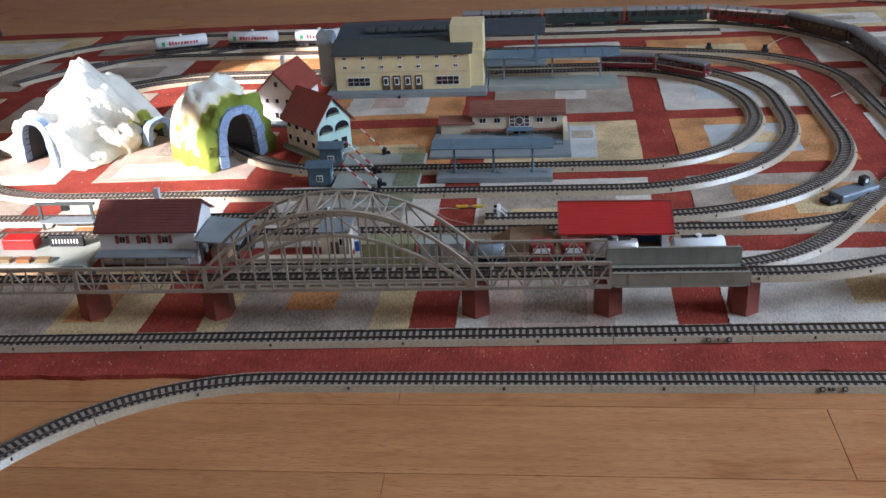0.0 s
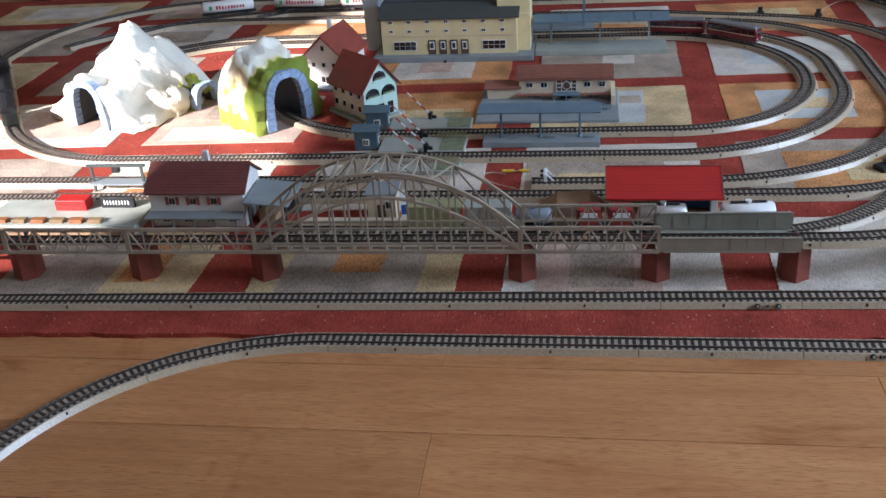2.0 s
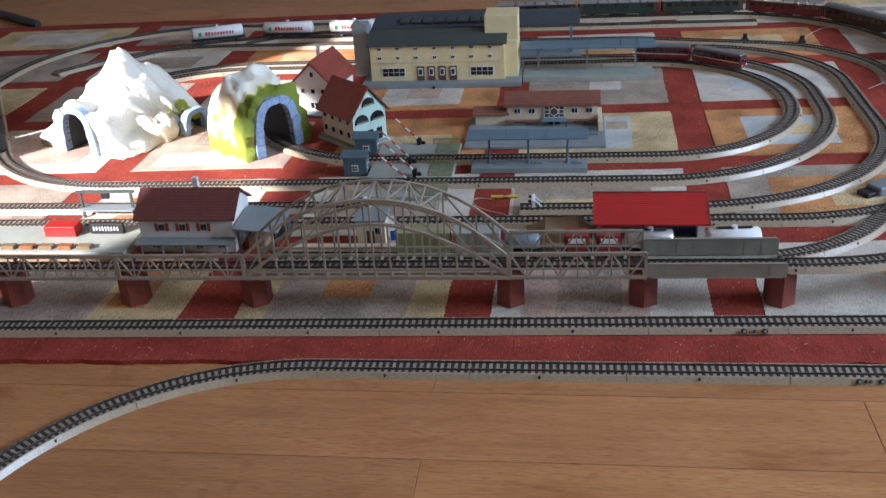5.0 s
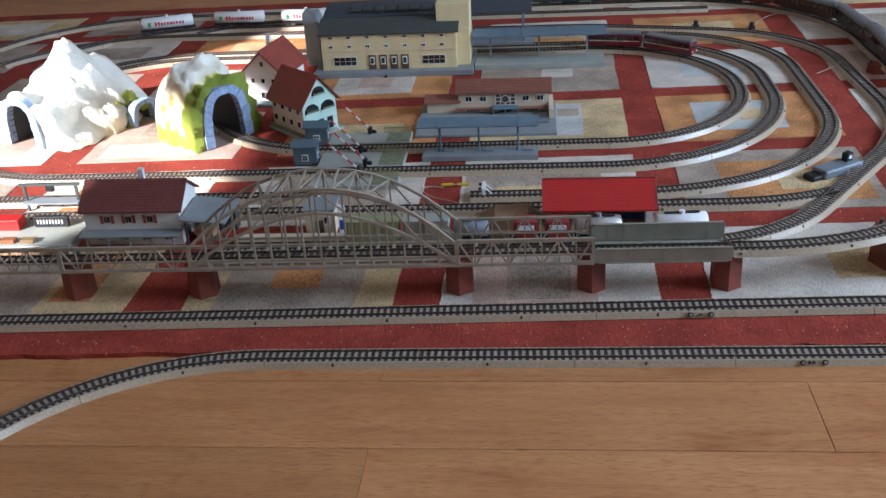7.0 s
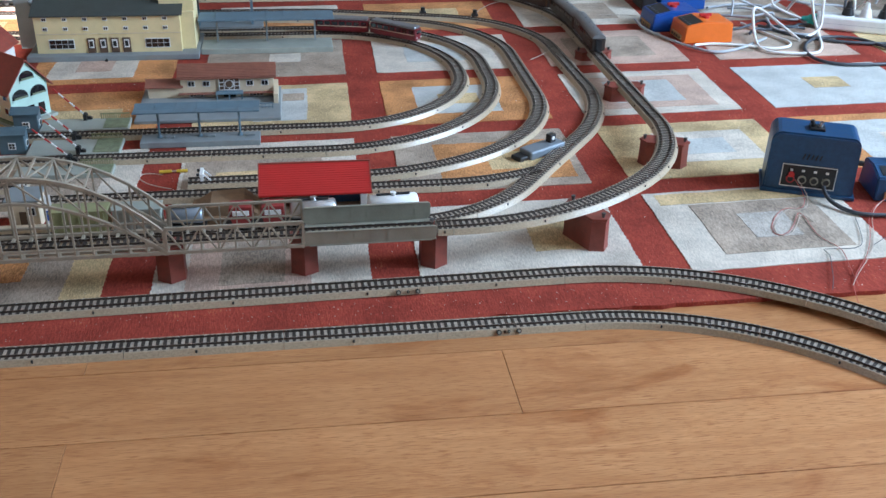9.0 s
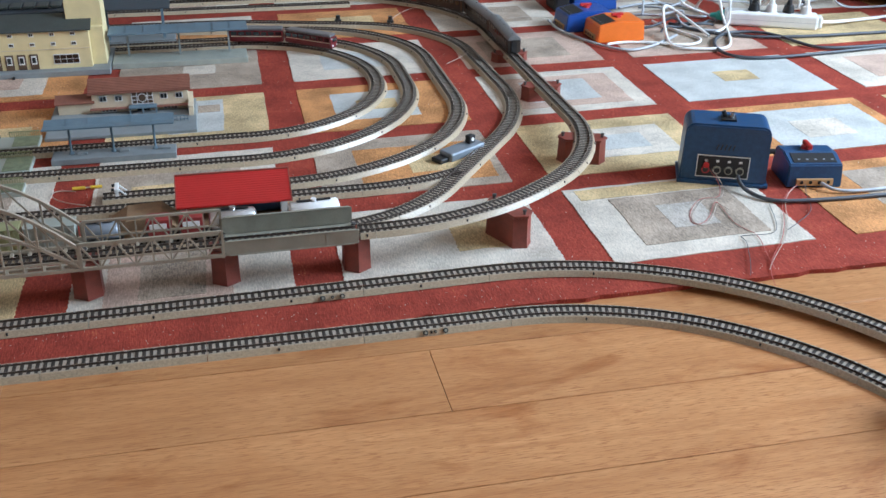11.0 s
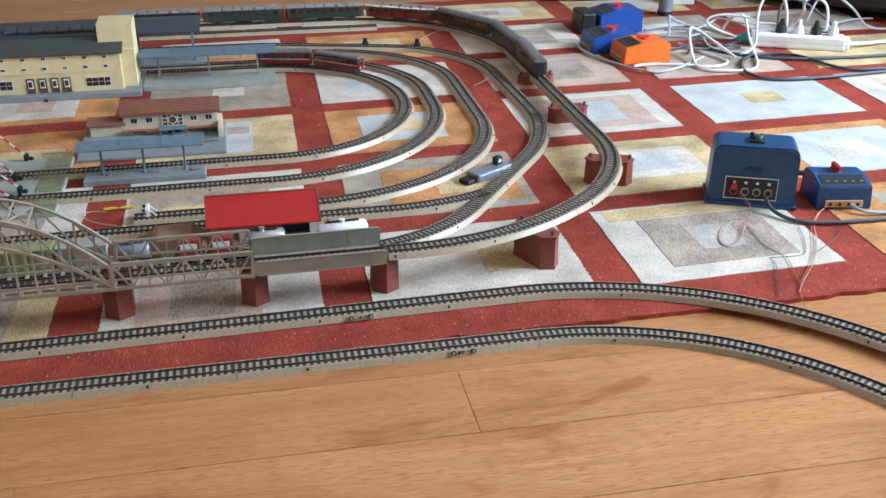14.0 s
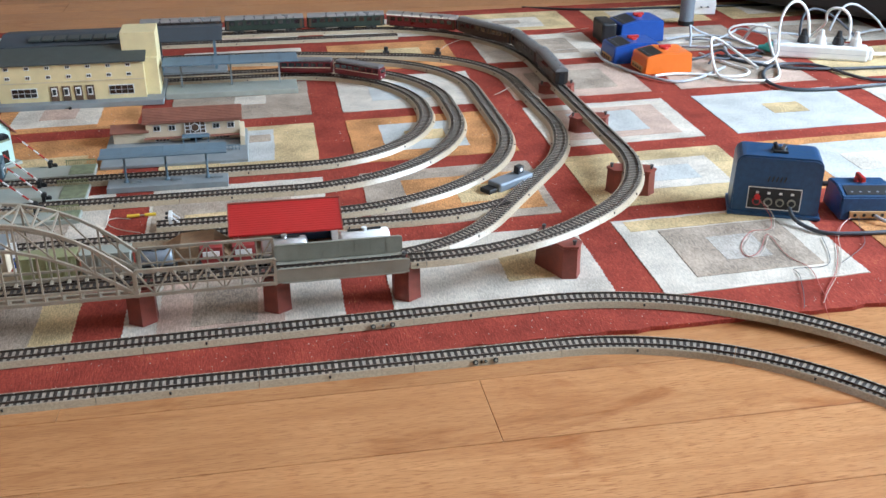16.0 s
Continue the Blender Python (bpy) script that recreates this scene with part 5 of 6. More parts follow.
def coach(m, label, body_m, roof_m=ROOF_SILVER, length=0.235, nwin=9, line_m=None, group="passenger coaches"):
    c = thing("passenger_coach", label, "model coach", group, m)
    L2 = length / 2 - 0.004
    part("body", box(-L2, L2, -0.0145, 0.0145, 0.0085, 0.0365, 0.0012), body_m, c)
    bm = bmesh.new()
    prof = roof_profile(0.0152, 0.0362, 0.0455)
    a = [bm.verts.new((-L2 - 0.001, y, z)) for y, z in prof]
    b = [bm.verts.new((L2 + 0.001, y, z)) for y, z in prof]
    for i in range(len(prof) - 1):
        bm.faces.new((a[i], a[i + 1], b[i + 1], b[i]))
    bm.faces.new(a)
    bm.faces.new(b)
    bm.faces.new((a[0], a[-1], b[-1], b[0]))
    part("roof", bm, roof_m, c)
    for sy in (-1, 1):
        for i in range(nwin):
            x = -L2 + 0.018 + (2 * L2 - 0.036) * i / (nwin - 1)
            part("window", box(x - 0.0065, x + 0.0065, sy * 0.0147 - 0.0006, sy * 0.0147 + 0.0006, 0.0225, 0.0325), PANE, c)
        for sx in (-1, 1):
            part("door", box(sx * (L2 - 0.006) - 0.003, sx * (L2 - 0.006) + 0.003, sy * 0.0147 - 0.0005, sy * 0.0147 + 0.0005, 0.011, 0.034), BROWN, c)
        if line_m:
            part("lining", box(-L2, L2, sy * 0.0148 - 0.0004, sy * 0.0148 + 0.0004, 0.0180, 0.0195), line_m, c)
    for i in range(5):
        x = -L2 + 2 * L2 * (i + 0.5) / 5
        part("roof_vent", bm_cyl(bmesh.new(), (x, 0.0, 0.0450), (x, 0.0, 0.0468), 0.0022, 8), roof_m, c)
    part("underframe", box(-L2 + 0.004, L2 - 0.004, -0.011, 0.011, 0.0065, 0.0086), BLACK, c)
    part("battery_box", box(-0.022, 0.022, -0.0115, 0.0115, 0.0035, 0.0066), BLACK, c)
    for sx in (-1, 1):
        bogie(c, sx * (L2 - 0.034))
        part("coupling", box(sx * L2 + (0 if sx > 0 else -0.006), sx * L2 + (0.006 if sx > 0 else 0), -0.0025, 0.0025, 0.0065, 0.0085), BLACK, c)
        part("gangway", box(sx * L2 - 0.0005 if sx > 0 else -L2 - 0.0025, sx * L2 + 0.0025 if sx > 0 else -L2 + 0.0005, -0.006, 0.006, 0.010, 0.034), BLACK, c)
    return c


def electric_loco(m, body_m=LOCO_GREEN, label="green model electric locomotive with two pantographs"):
    c = thing("electric_locomotive", label, "model locomotive", "", m)
    part("body", box(-0.058, 0.058, -0.0148, 0.0148, 0.0085, 0.0385, 0.002), body_m, c)
    part("roof", box(-0.054, 0.054, -0.0125, 0.0125, 0.0384, 0.0425, 0.0015), ROOF_SILVER, c)
    for sx in (-1, 1):
        part("nose", box(min(sx * 0.058, sx * 0.072), max(sx * 0.058, sx * 0.072), -0.0125, 0.0125, 0.0085, 0.0235, 0.0015), body_m, c)
        part("buffer_beam", box(min(sx * 0.072, sx * 0.0745), max(sx * 0.072, sx * 0.0745), -0.0140, 0.0140, 0.0085, 0.0125), BLACK, c)
        for sy in (-1, 1):
            part("headlamp", bm_cyl(bmesh.new(), (sx * 0.072, sy * 0.009, 0.0165), (sx * 0.0736, sy * 0.009, 0.0165), 0.0018, 10), WHITE, c)
            part("front_window", box(sx * 0.0585 - 0.0006, sx * 0.0585 + 0.0006, sy * 0.006 - 0.0038, sy * 0.006 + 0.0038, 0.027, 0.0345), PANE, c)
        p = part("pantograph", bm_bar(bmesh.new(), (sx * 0.038 - 0.012, -0.007, 0.0432), (sx * 0.038 - 0.012, 0.007, 0.0432), 0.0014), TIN, c)
        for sy in (-1, 1):
            part("lower_arm", bm_bar(bmesh.new(), (sx * 0.038 - 0.012, sy * 0.006, 0.0432), (sx * 0.038 + 0.008, sy * 0.006, 0.0505), 0.0011), TIN, p)
            part("upper_arm", bm_bar(bmesh.new(), (sx * 0.038 + 0.008, sy * 0.006, 0.0505), (sx * 0.038 - 0.006, sy * 0.004, 0.0560), 0.0010), TIN, p)
        part("contact_strip", bm_bar(bmesh.new(), (sx * 0.038 - 0.006, -0.014, 0.0560), (sx * 0.038 - 0.006, 0.014, 0.0560), 0.0013), TIN, p)
        bogie(c, sx * 0.034, 2, 0.0068, 0.026)
    for sy in (-1, 1):
        for i in range(5):
            x = -0.044 + 0.022 * i
            part("window", box(x - 0.006, x + 0.006, sy * 0.015 - 0.0005, sy * 0.015 + 0.0005, 0.0255, 0.0335), PANE, c)
            part("louvre", box(x - 0.007, x + 0.007, sy * 0.015 - 0.0004, sy * 0.015 + 0.0006, 0.0125, 0.0195), BLACK, c)
    for x in (-0.018, 0.0, 0.018):
        part("insulator", bm_cyl(bmesh.new(), (x, 0, 0.0424), (x, 0, 0.0462), 0.0018, 8), BROWN, c)
    return c


def steam_loco(m):
    c = thing("steam_locomotive", "black model steam locomotive with red wheels", "model locomotive", "", m)
    part("boiler", bm_cyl(bmesh.new(), (-0.02, 0, 0.024), (0.078, 0, 0.024), 0.0115, 20), BLACK, c)
    part("smokebox_door", bm_cyl(bmesh.new(), (0.078, 0, 0.024), (0.081, 0, 0.024), 0.0100, 20, 0.007), BLACK, c)
    part("cab", box(-0.050, -0.020, -0.0145, 0.0145, 0.010, 0.040, 0.001), BLACK, c)
    part("cab_roof", box(-0.055, -0.018, -0.0155, 0.0155, 0.0400, 0.0425, 0.001), BLACK, c)
    part("chimney", bm_cyl(bmesh.new(), (0.066, 0, 0.034), (0.066, 0, 0.0425), 0.0036, 12, 0.0045), BLACK, c)
    for x in (0.012, 0.038):
        part("dome", bm_cyl(bmesh.new(), (x, 0, 0.033), (x, 0, 0.0395), 0.0048, 12, 0.0035), BLACK, c)
    part("running_board", box(-0.050, 0.082, -0.0145, 0.0145, 0.0105, 0.0125), BLACK, c)
    for i in range(5):
        for sy in (-1, 1):
            part("driving_wheel", bm_cyl(bmesh.new(), (-0.032 + 0.021 * i, sy * 0.0072, 0.0085), (-0.032 + 0.021 * i, sy * 0.0100, 0.0085), 0.0085, 18), COACH_RED, c)
    for sy in (-1, 1):
        part("cylinder", bm_cyl(bmesh.new(), (0.062, sy * 0.012, 0.0095), (0.080, sy * 0.012, 0.0095), 0.0048, 12), BLACK, c)
        part("coupling_rod", bm_bar(bmesh.new(), (-0.034, sy * 0.0106, 0.0075), (0.056, sy * 0.0106, 0.0075), 0.0016), TIN, c)
    t = part("tender", box(-0.118, -0.058, -0.0145, 0.0145, 0.0085, 0.031, 0.001), BLACK, c)
    part("coal", box(-0.112, -0.066, -0.011, 0.011, 0.0305, 0.035, 0.002), BLACK, t)
    bogie(c, -0.074, 2, 0.0055, 0.017)
    bogie(c, -0.103, 2, 0.0055, 0.017)
    return c


def tank_wagon(m, length=0.14, r=0.0155, body_m=WHITE, marked=True, label="white model tank wagon with red lettering bars"):
    c = thing("tank_wagon", label, "model wagon", "tank wagons", m)
    L2 = length / 2
    part("underframe", box(-L2, L2, -0.0115, 0.0115, 0.0075, 0.0105, 0.0006), BLACK, c)
    bm = bmesh.new()
    rings = []
    n = 20
    for x, f in ((-L2 + 0.004, 0.55), (-L2 + 0.0055, 0.85), (-L2 + 0.008, 1.0), (L2 - 0.008, 1.0), (L2 - 0.0055, 0.85), (L2 - 0.004, 0.55)):
        rings.append([bm.verts.new((x, r * f * math.cos(2 * math.pi * i / n), 0.0108 + r + r * f * math.sin(2 * math.pi * i / n))) for i in range(n)])
    for a, b in zip(rings, rings[1:]):
        for i in range(n):
            bm.faces.new((a[i], a[(i + 1) % n], b[(i + 1) % n], b[i]))
    bm.faces.new(rings[0][::-1])
    bm.faces.new(rings[-1])
    tank = part("tank", bm, body_m, c, smooth=True)
    part("dome", bm_cyl(bmesh.new(), (0, 0, 0.0108 + 2 * r - 0.001), (0, 0, 0.0108 + 2 * r + 0.004), 0.0045, 12), body_m, tank)
    part("catwalk", box(-L2 * 0.6, L2 * 0.6, -0.003, 0.003, 0.0108 + 2 * r + 0.0008, 0.0108 + 2 * r + 0.0018), BLACK, c)
    if marked:
        zc = 0.0108 + r
        part("mark", box(-L2 * 0.72, -L2 * 0.60, -r - 0.0005, -r + 0.0025, zc - 0.0055, zc + 0.0055), SHIELD, tank)
        for i, w in enumerate((5, 4.5, 4.5, 3.5, 4.5, 5.5, 4, 4, 4.5, 4)):
            x = -L2 * 0.46 + 0.0078 * i
            part("lettering_bar", box(x, x + 0.001 * w, -r - 0.0006, -r + 0.0028, zc - 0.0042, zc + (0.0052 if i < 2 else 0.0030)), LETTER, tank)
    for sx in (-1, 1):
        if length > 0.12:
            bogie(c, sx * (L2 - 0.026))
        else:
            bogie(c, sx * (L2 - 0.018), 1)
    return c


def railcar(m, tail=False, lit=False):
    c = thing("railcar", "wine-red model railcar with a grey roof", "model railcar", "red railcars", m)
    part("body", box(-0.063, 0.063, -0.0142, 0.0142, 0.006, 0.0320, 0.004), COACH_RED, c)
    part("roof", box(-0.060, 0.060, -0.0130, 0.0130, 0.0315, 0.0380, 0.003), ROOF_SILVER, c)
    for sy in (-1, 1):
        part("lining", box(-0.058, 0.058, sy * 0.0144 - 0.0004, sy * 0.0144 + 0.0004, 0.0185, 0.0200), CREAM_LINE, c)
        for i in range(7):
            x = -0.051 + 0.017 * i
            part("window", box(x - 0.0065, x + 0.0065, sy * 0.0144 - 0.0004, sy * 0.0144 + 0.0005, 0.0215, 0.0300), PANE, c)
    for sx in (-1, 1):
        part("front_window", box(sx * 0.0632 - 0.0005, sx * 0.0632 + 0.0005, -0.009, 0.009, 0.0215, 0.0295), PANE, c)
        for sy in (-1, 1):
            part("headlamp", bm_cyl(bmesh.new(), (sx * 0.0625, sy * 0.0085, 0.013), (sx * 0.0640, sy * 0.0085, 0.013), 0.0020, 10), HEADLAMP if lit and sx > 0 else WHITE, c)
        bogie(c, sx * 0.040, 2, 0.0055, 0.02)
    return c


# long train on the back straight, its tail still on the curve
BACK_RUN = (*on_line(0.330, 1.2085, 0, RAISED + [("c", R2, 50), ("s", 0.70)], RUN_UP - 0.50)[0].xy, 88, [("s", 0.50), ("c", RB, 92), ("s", 1.34), ("c", R2, 90)])
for s0, length, mm, lab, roof in ((0.235, 0.200, COACH_BROWN, "black-brown", ROOF_SILVER), (0.440, 0.200, COACH_BROWN, "black-brown", ROOF_SILVER), (0.645, 0.200, COACH_BROWN, "black-brown", ROOF_SILVER),
                                  (0.850, 0.205, COACH_RED, "wine-red", ROOF_PALE), (1.060, 0.215, COACH_GREEN, "dark green", ROOF_PALE), (1.280, 0.215, COACH_GREEN, "dark green", ROOF_PALE), (1.50, 0.215, COACH_BROWN, "black-brown", ROOF_PALE)):
    coach(set_on(BACK_RUN, s0, length, max(0.0006, SLOPE * (0.58 - s0 - 0.5 * length))), f"{lab} model passenger coach with a silver roof", mm, roof, length)
# red railcar pair at the station platform
INNER = (-0.30, 1.722, 1, [("s", 0.505), ("c", R0, 89.5), ("s", 0.018), ("c", R0, 89.5), ("s", 0.93)])
railcar(set_on(INNER, 1.165, 0.126), lit=False)
railcar(set_on(INNER, 1.298, 0.126), lit=True)
# steam train coming round below the mountain
SECOND = (-0.76, 1.6062, 180.8, [("s", 0.02), ("c", R1, -60), ("s", 0.8)])
coach(set_on(SECOND, 0.36, 0.12), "short dark green model coach with a black roof", COACH_GREEN, BLACK, 0.12, 5, None, "steam train coaches")
coach(set_on(SECOND, 0.49, 0.12), "short dark red model coach with a black roof", COACH_RED, BLACK, 0.12, 5, None, "steam train coaches")
steam_loco(set_on(SECOND, 0.63, 0.20))
# express leaving along the front line
FRONT = (*on_line(FX, FY, 0.6, [("s", 0.765)], 0.765)[0].xy, 0.6, [("c", R2, -90), ("s", 0.72)])
for s0, mm, lab in ((0.52, COACH_BROWN, "black-brown"), (0.765, COACH_RED, "wine-red"), (1.01, COACH_GREEN, "dark green")):
    coach(set_on(FRONT, s0, 0.235, FLOOR_Z), f"{lab} model passenger coach with a pale roof", mm)
electric_loco(set_on(FRONT, 1.255, 0.15, FLOOR_Z))
# blue express on the second front line
BLUE = (-0.80, 1.0587 + 1.5 * math.tan(radians(1.9)), 181.9, [("s", 1.5)])
coach(set_on(BLUE, 0.06, 0.235), "cobalt blue model express coach with cream lining", COACH_BLUE, ROOF_SILVER, 0.235, 9, CREAM_LINE)
coach(set_on(BLUE, 0.305, 0.235), "dark green model express coach with a grey roof", COACH_GREEN)
coach(set_on(BLUE, 0.55, 0.235), "cobalt blue model express coach with cream lining", COACH_BLUE, ROOF_SILVER, 0.235, 9, CREAM_LINE)
electric_loco(set_on(BLUE, 0.795, 0.15), LOCO_GREEN, "dark green model electric locomotive at the head of the blue train")
# wagons standing on sidings
for s0 in (0.175, 0.356, 0.548):
    tank_wagon(set_on((-0.28, 2.608, 180, [("s", 0.47), ("c", R2, 60)]), s0, 0.142) @ pose(0, 0, 0, 0, 0, 180), 0.142)
tank_wagon(pose(0.281, 1.3265, RAIL_TOP, 0, 0, 4), 0.084, 0.0160, WHITE, False, "short white model tank wagon with a bare tank")
tank_wagon(pose(-0.022, 1.325, RAIL_TOP), 0.060, 0.0125, LEG_GREY, False, "short grey model tank wagon behind the bridge")
tank_wagon(pose(0.163, 1.325, RAIL_TOP), 0.076, 0.0150, TIN, False, "short silver model tank wagon with a shiny tank")
for x in (0.058, 0.104):
    w = thing("tipper_wagon", "small dull red model tipper wagon", "model wagon", "tipper wagons", pose(x, 1.325, RAIL_TOP))
    part("underframe", box(-0.020, 0.020, -0.010, 0.010, 0.006, 0.009), BLACK, w)
    part("bucket", bm_prism(bmesh.new(), [(-0.017, 0.024), (-0.012, 0.010), (0.012, 0.010), (0.017, 0.024)], -0.013, 0.013), DULL_RED, w)
    part("rim", box(-0.0185, 0.0185, -0.0145, 0.0145, 0.0238, 0.0252), DULL_RED, w)
    part("name_plate", box(-0.012, 0.012, -0.0152, -0.0135, 0.0252, 0.0330, 0.0005), WHITE, w)
    part("upper_bin", box(-0.016, 0.016, -0.0135, 0.0135, 0.0252, 0.0380, 0.001), DULL_RED, w)
    bogie(w, -0.011, 1)
    bogie(w, 0.011, 1)
for bx, bl, mm, lab in ((-0.168, 0.080, OLIVE, "olive-green"), (-0.088, 0.068, GREY_ROAD, "weathered grey")):
    bw = thing("box_wagon", lab + " model box wagon standing behind the bridge", "model wagon", "box wagons", pose(bx, 1.325, RAIL_TOP))
    part("body", box(-bl / 2, bl / 2, -0.014, 0.014, 0.009, 0.040, 0.001), mm, bw)
    part("roof", box(-bl / 2 - 0.001, bl / 2 + 0.001, -0.0150, 0.0150, 0.0398, 0.0425, 0.001), mm, bw)
    for i in range(7):
        x = -bl / 2 + 0.006 + (bl - 0.012) * i / 6
        part("plank_rib", box(x - 0.0008, x + 0.0008, -0.0152, -0.0138, 0.010, 0.039), mm, bw)
    part("underframe", box(-bl / 2, bl / 2, -0.010, 0.010, 0.0065, 0.0088), BLACK, bw)
    bogie(bw, -bl / 2 + 0.016, 1)
    bogie(bw, bl / 2 - 0.016, 1)
hb = thing("lineside_office", "beige lineside office with a white doorway", "model house", m=pose(-0.256, 1.392, 0))
part("wall", box(-0.024, 0.020, -0.022, 0.022, 0.0, 0.044, 0.0006), BEIGE, hb)
part("roof", box(-0.027, 0.023, -0.026, 0.026, 0.044, 0.047, 0.0008), SLAB, hb)
part("door", box(-0.008, 0.004, -0.0232, -0.0218, 0.0, 0.028), BROWN, hb)
windows(hb, 0.010, 0.0, 1, -0.022, 0.022, 0.034, 0.009)
sb = thing("notice_board", "upright white and blue notice board by the office", "sign", m=pose(-0.222, 1.368, 0, 0, 0, 15))
part("board", box(-0.0055, 0.0055, -0.001, 0.001, 0.006, 0.054, 0.0004), WHITE, sb)
part("blue_panel", box(-0.0045, 0.0045, -0.0018, -0.0009, 0.014, 0.030), TRAFO_BRIGHT, sb)
part("foot", box(-0.008, 0.008, -0.006, 0.006, 0.0, 0.006), SLAB, sb)
ed = tagged(new("platform_kerb", mesh_of("platform_kerb", box(-0.385, -0.024, 1.350, 1.364, 0.0, 0.010, 0.0008), BEIGE)), "long beige platform edge behind the bridge", "platform")
gp = thing("goods_platform", "pale green-grey goods platform beside the long house", "platform", m=Matrix())
part("slab", box(-0.90, -0.640, 1.318, 1.415, 0.0, 0.016, 0.001), GREY_ROAD, gp)
part("front_edge", box(-0.90, -0.640, 1.314, 1.3175, 0.0, 0.013, 0.0006), SAND, gp)
tagged(new("red_crate", mesh_of("red_crate", box(-0.795, -0.742, 1.372, 1.398, 0.016, 0.034, 0.001), BRIGHT_RED)), "red crate standing on the goods platform", "crate")
rk = thing("platform_rack", "black slotted rack on the goods platform", "rack", m=pose(-0.694, 1.388, 0.016))
part("panel", box(-0.028, 0.028, -0.004, 0.004, 0.0, 0.018, 0.0006), BLACK, rk)
for i in range(9):
    part("slot", box(-0.0225 + 0.005 * i, -0.0205 + 0.005 * i, -0.0046, -0.0038, 0.006, 0.013), WHITE, rk)
# row of small blocks added in place of the muted orange edge pattern
EDGE_TAN = mat("tan_edge_block", (0.20, 0.13, 0.06), 0.6, 0, 60, 0.2, 0.05)
EDGE_ORANGE = mat("dull_orange_edge_block", (0.24, 0.09, 0.03), 0.6, 0, 60, 0.2, 0.05)
for i in range(6):
    tagged(new("edge_block", mesh_of("edge_block", box(-0.88 + 0.032 * i, -0.858 + 0.032 * i, 1.326, 1.339, 0.016, 0.022, 0.0006), EDGE_TAN if i % 2 else EDGE_ORANGE)), "small block added for the orange pattern at the platform's edge", "goods box", "goods boxes")
gy = thing("loading_gantry", "grey loading gantry frame behind the goods platform", "gantry", m=pose(-0.735, 1.482, 0))
for x in (-0.045, 0.045):
    part("post", box(x - 0.002, x + 0.002, -0.002, 0.002, 0.0, 0.046), SLATE, gy)
part("beam", box(-0.052, 0.052, -0.003, 0.003, 0.046, 0.050), SLATE, gy)
part("deck", box(-0.048, 0.048, -0.012, 0.012, 0.016, 0.019), SLAB, gy)
part("hoist", box(-0.006, 0.006, -0.004, 0.004, 0.036, 0.046), BLACK, gy)
bf = thing("buffer_stop", "white plastic buffer stop at the siding's end", "buffer stop", "buffer stops", pose(-0.012, 1.5035, 0.0105, 0, 0, 1))
part("beam", box(-0.003, 0.003, -0.014, 0.014, 0.008, 0.014, 0.0006), WHITE, bf)
for sy in (-1, 1):
    part("post", box(-0.0025, 0.0025, sy * 0.0083 - 0.0018, sy * 0.0083 + 0.0018, 0.0, 0.0142), WHITE, bf)
    part("strut", bm_bar(bmesh.new(), (0.014, sy * 0.0083, 0.001), (0.002, sy * 0.0083, 0.012), 0.002), WHITE, bf)
    part("buffer", bm_cyl(bmesh.new(), (-0.003, sy * 0.009, 0.0112), (-0.008, sy * 0.009, 0.0112), 0.0024, 10), BLACK, bf)
copy_thing(bf, pose(-0.296, 1.512, 0.004, 0, 0, 0))

# ---- turnout drives, lanterns and feeder studs ----
td = thing("turnout_drive", "silver-grey turnout motor box beside the rails", "turnout motor", m=pose(0.572, 1.588, 0, 0, 0, 33))
part("case", box(-0.045, 0.040, -0.016, 0.016, 0.0, 0.016, 0.003), LEG_GREY, td)
part("crank_cover", box(-0.066, -0.045, -0.010, 0.014, 0.0, 0.009, 0.002), BLACK, td)
la = part("lantern", box(0.012, 0.026, -0.005, 0.007, 0.0158, 0.0305, 0.001), BLACK, td)
part("lens", bm_cyl(bmesh.new(), (0.019, -0.0058, 0.024), (0.019, -0.0048, 0.024), 0.0035, 12), WHITE, la)
for x, y in ((0.468, 2.503), (0.597, 2.472), (0.250, 2.406)):
    f = thing("track_lantern", "small black turnout lantern by the track", "lantern", "track lanterns", pose(x, y, 0))
    part("base", box(-0.008, 0.008, -0.006, 0.006, 0.0, 0.007, 0.001), BLACK, f)
    part("head", bm_cyl(bmesh.new(), (0, 0, 0.007), (0, 0, 0.017), 0.0055, 12), BLACK, f)
ft = thing("feeder_terminal", "pair of contact studs on the front track's edge", "terminal", m=pose(0.400, 1.0430, FLOOR_Z, 0, 0, 2))
for x in (-0.013, 0.0, 0.013):
    s_ = part("socket", bm_cyl(bmesh.new(), (x, 0.002, 0.003), (x, -0.0035, 0.0055), 0.0033 if x else 0.0019, 12), BLACK, ft)
    part("brass_ring", bm_cyl(bmesh.new(), (x, -0.0030, 0.0053), (x, -0.0040, 0.0058), 0.0020 if x else 0.0010, 10), BRIDGE_TIN, s_)
ft.location.y -= 0.014
f2 = copy_thing(ft, pose(0.282, 1.1265, 0.0, 0, 0, 2))


# ---- wires ----
def wire(name, label, pts, r, material, group="wires", cyclic=False):
    cu = bpy.data.curves.new(name, "CURVE")
    cu.dimensions, cu.bevel_depth, cu.bevel_resolution, cu.resolution_u = "3D", r, 2, 6
    sp = cu.splines.new("NURBS")
    sp.points.add(len(pts) - 1)
    for p, q in zip(sp.points, pts):
        p.co = (*q, 1)
    sp.use_endpoint_u, sp.order_u = True, 4
    cu.materials.append(material)
    return tagged(new(name, cu), label, "wire", group)


